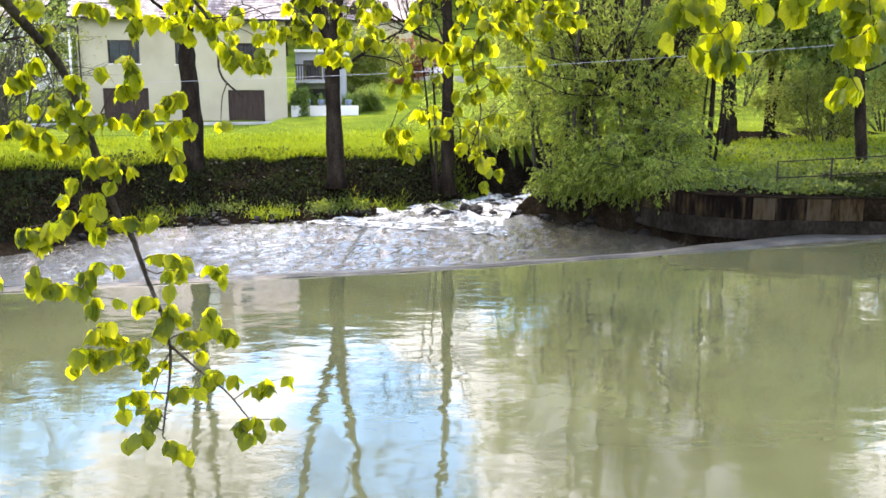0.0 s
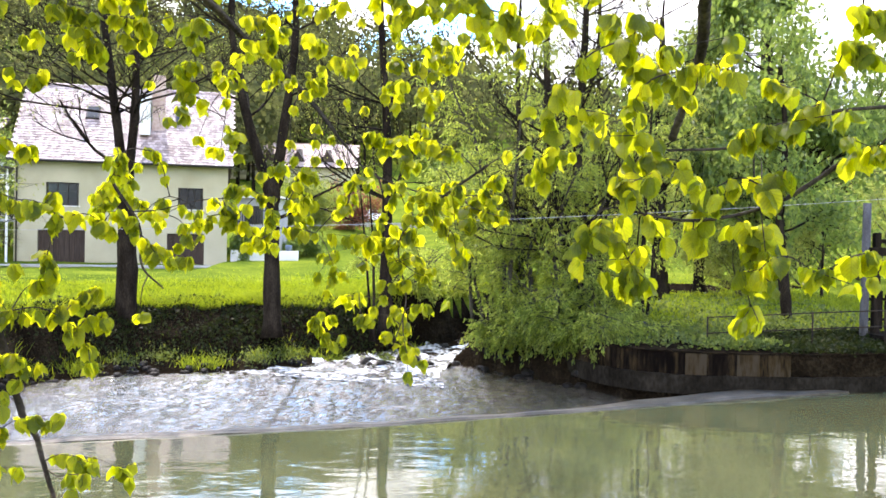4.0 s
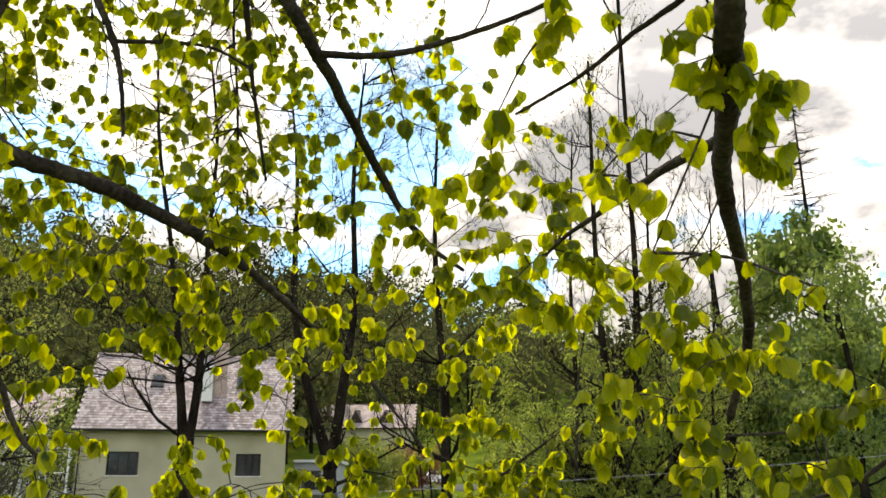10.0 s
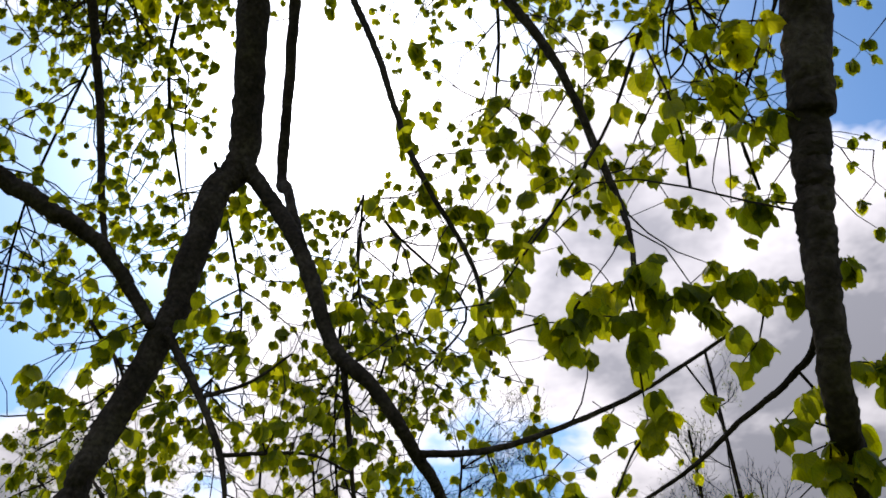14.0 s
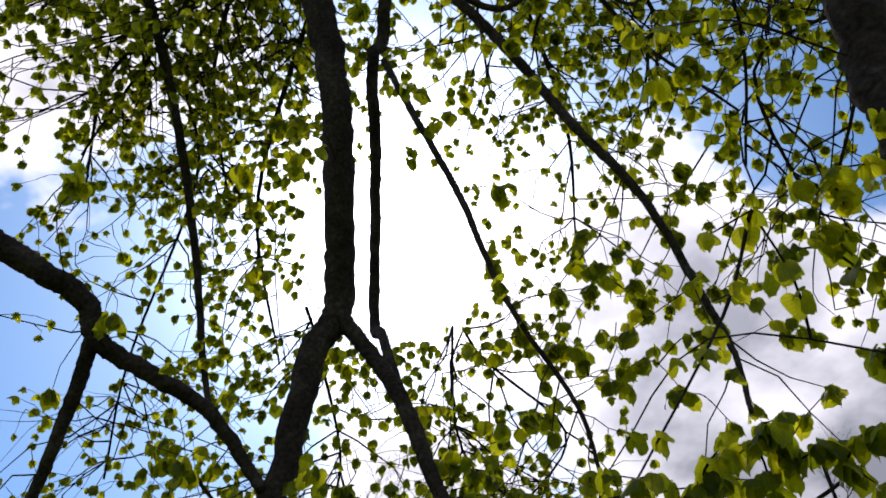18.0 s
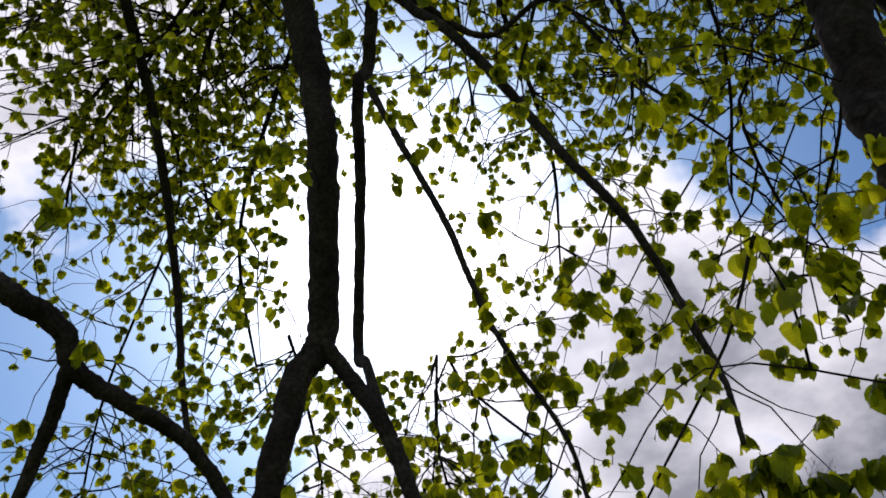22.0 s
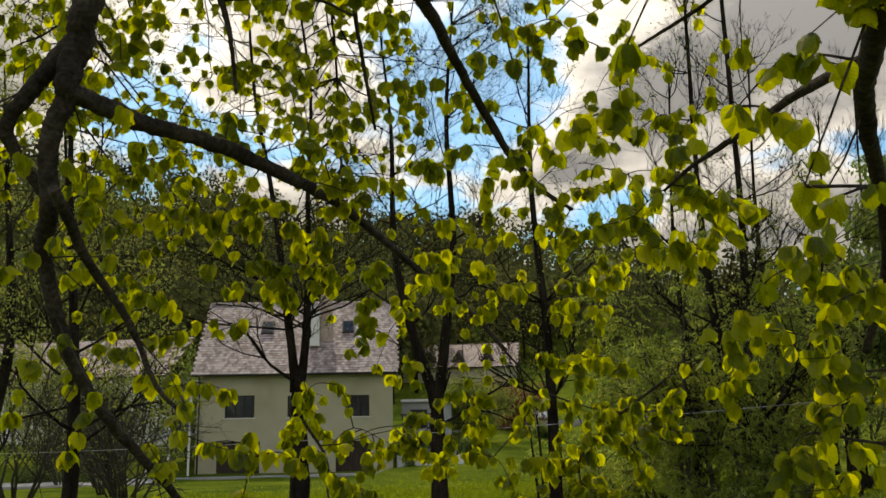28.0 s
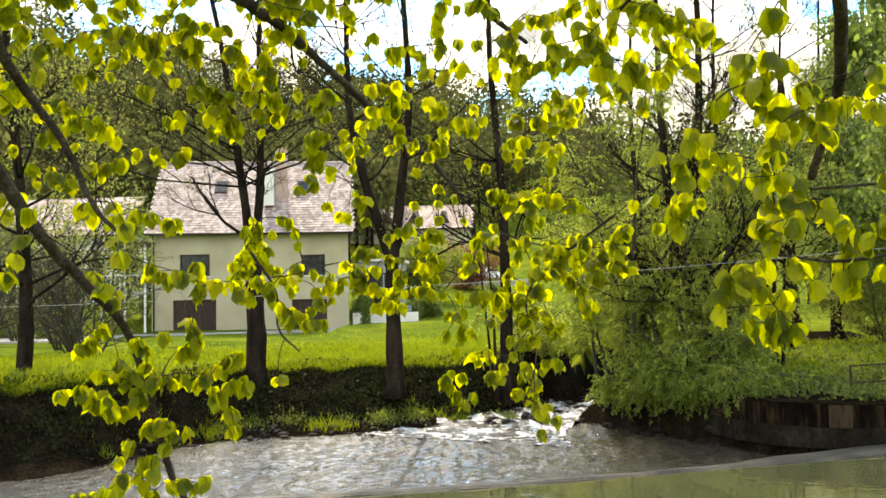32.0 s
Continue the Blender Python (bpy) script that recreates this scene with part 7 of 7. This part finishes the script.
# leaf blades: broad hearts, domed like small umbrellas, creased along the midrib
OUTLINE = ((0.0, 0.02), (0.15, -0.06), (0.31, -0.05), (0.45, 0.05), (0.545, 0.2), (0.58, 0.35), (0.565, 0.49), (0.5, 0.62), (0.4, 0.745), (0.265, 0.845), (0.12, 0.91), (0.0, 1.05))


def blade(bend, dome, curl, seed, coarse=False):
    """One leaf as a single sheet: both halves droop from the midrib, with uneven, toothed edges."""
    rng = random.Random(seed)
    n = len(OUTLINE)
    mid = [0.02, 0.18, 0.36, 0.56, 0.78, 1.05]
    flat = [(0.0, y) for y in mid]
    f = []
    for s in (-1, 1):
        o, wide = len(flat), rng.uniform(0.88, 1.1)
        if coarse:
            flat += [(s * OUTLINE[k][0] * wide, OUTLINE[k][1]) for k in (2, 4, 6, 8)]
            tri = [(0, o, o + 1), (0, o + 1, 2), (o + 1, o + 2, 2), (2, o + 2, o + 3), (2, o + 3, 4), (4, o + 3, 5)]
            f += tri if s > 0 else [t[::-1] for t in tri]
            continue
        rim = [(s * x * wide * (1 + rng.uniform(-0.05, 0.05)), y + rng.uniform(-0.02, 0.02)) for x, y in OUTLINE[1:-1]]
        inner = [(s * wide * w, y) for w, y in ((0.22, 0.12), (0.3, 0.3), (0.29, 0.48), (0.22, 0.68), (0.1, 0.84))]
        flat += rim + inner
        r, q, m = list(range(o, o + n - 2)), list(range(o + n - 2, o + n + 3)), list(range(6))
        tri = [(m[0], r[0], q[0]), (r[0], r[1], q[0]), (r[1], r[2], q[0]), (r[2], r[3], q[0]), (r[3], q[1], q[0]), (r[3], r[4], q[1]), (r[4], r[5], q[1]), (r[5], q[2], q[1]), (r[5], r[6], q[2]),
               (r[6], q[3], q[2]), (r[6], r[7], q[3]), (r[7], r[8], q[3]), (r[8], q[4], q[3]), (r[8], r[9], q[4]), (r[9], m[5], q[4]), (q[4], m[5], m[4]), (q[3], q[4], m[4]), (q[3], m[4], m[3]), (q[2], q[3], m[3]),
               (q[2], m[3], m[2]), (q[1], q[2], m[2]), (q[1], m[2], m[1]), (q[0], q[1], m[1]), (q[0], m[1], m[0])]
        f += tri if s > 0 else [t[::-1] for t in tri]
    v = []
    for x, y in flat:
        ax = abs(x)
        lobe = curl * ax * math.sin(y * 8 + seed * 1.7 + (2.1 if x > 0 else 0.0))
        v.append((x * (1 - 0.35 * dome * ax), y, 0.1 * min(ax, 0.12) - dome * ax * ax * (1.0 if x > 0 else 0.8) - bend * y * y + lobe))
    return np.array(v), np.array(f), np.array(flat)


SHAPES = [blade(b, w, c, k) for k, (b, w, c) in enumerate(((0.4, 0.6, 0.12), (0.55, 0.9, 0.14), (0.25, 0.5, 0.18), (0.65, 0.7, 0.16), (0.5, 1.2, 0.12), (0.7, 1.0, 0.15), (0.35, 1.4, 0.14), (0.5, -0.3, 0.1)))]


COARSE = [blade(b, w, c, k, True) for k, (b, w, c) in enumerate(((0.4, 0.6, 0.12), (0.55, 0.9, 0.14), (0.25, 0.5, 0.18), (0.65, 0.8, 0.16), (0.5, 1.2, 0.12)))]


def leaf_plan(me, flat, f):
    """Lays the flat outline of the blade over the mesh, for its veins."""
    me.uv_layers.new(name="blade").data.foreach_set("uv", np.asarray(flat)[np.asarray(f).ravel()].astype(np.float32).ravel())
    return me


eye = np.array(EYE)
order = sorted(range(len(LEAVES)), key=lambda i: float(np.linalg.norm(LEAVES[i][0] - eye)))
shared = [leaf_plan(mesh_of("leaf", v, f.tolist(), LIME_LEAF, True), flat, f) for v, f, flat in SHAPES]
all_v, all_f, all_p, count = [], [], [], 0
for rank, i in enumerate(order):
    p, t, nrm, size = LEAVES[i]
    if np.linalg.norm(p - eye) < 0.85 or float(unit(p - eye) @ SUN_WAY) > 0.9945:
        continue
    if np.linalg.norm(p - eye) < 1.15:
        size *= 0.66
    side = unit(cross(t, nrm))
    k = i % len(SHAPES)
    if rank < 300:
        ob = new("leaf", shared[k])
        ob.parent = lime
        ob.matrix_parent_inverse = lime.matrix_world.inverted()
        m = Matrix.Identity(4)
        for c, vec in enumerate((side, t, nrm)):
            for r in range(3):
                m[r][c] = vec[r] * size
        m.translation = p
        ob.matrix_basis = m
    else:
        v, f, flat = SHAPES[k] if np.linalg.norm(p - eye) < 2.9 else COARSE[i % len(COARSE)]
        all_p.append(flat)
        all_v.append(p + size * (v[:, :1] * side + v[:, 1:2] * t + v[:, 2:] * nrm))
        all_f.append(f + count)
        count += len(v)
all_f = np.concatenate(all_f)
rest = part("leaves", leaf_plan(mesh_of("leaves", np.concatenate(all_v), all_f.tolist(), LIME_LEAF, True), np.concatenate(all_p), all_f), LIME_LEAF, lime)
rest["kind"] = "stuff"
for make in TWIGS.rows:  # twigs without leaves are left out with them
    TWIGS.rows[make] = [m for m in TWIGS.rows[make] if float((unit(m[0] - eye) @ np.array(SUN_WAY)).max()) < 0.9945]
TWIGS.rows = {make: kept for make, kept in TWIGS.rows.items() if kept}
fine = part("fine_wood", TWIGS.mesh("fine_wood", LIME_BARK), LIME_BARK, lime)
fine["kind"] = "stuff"
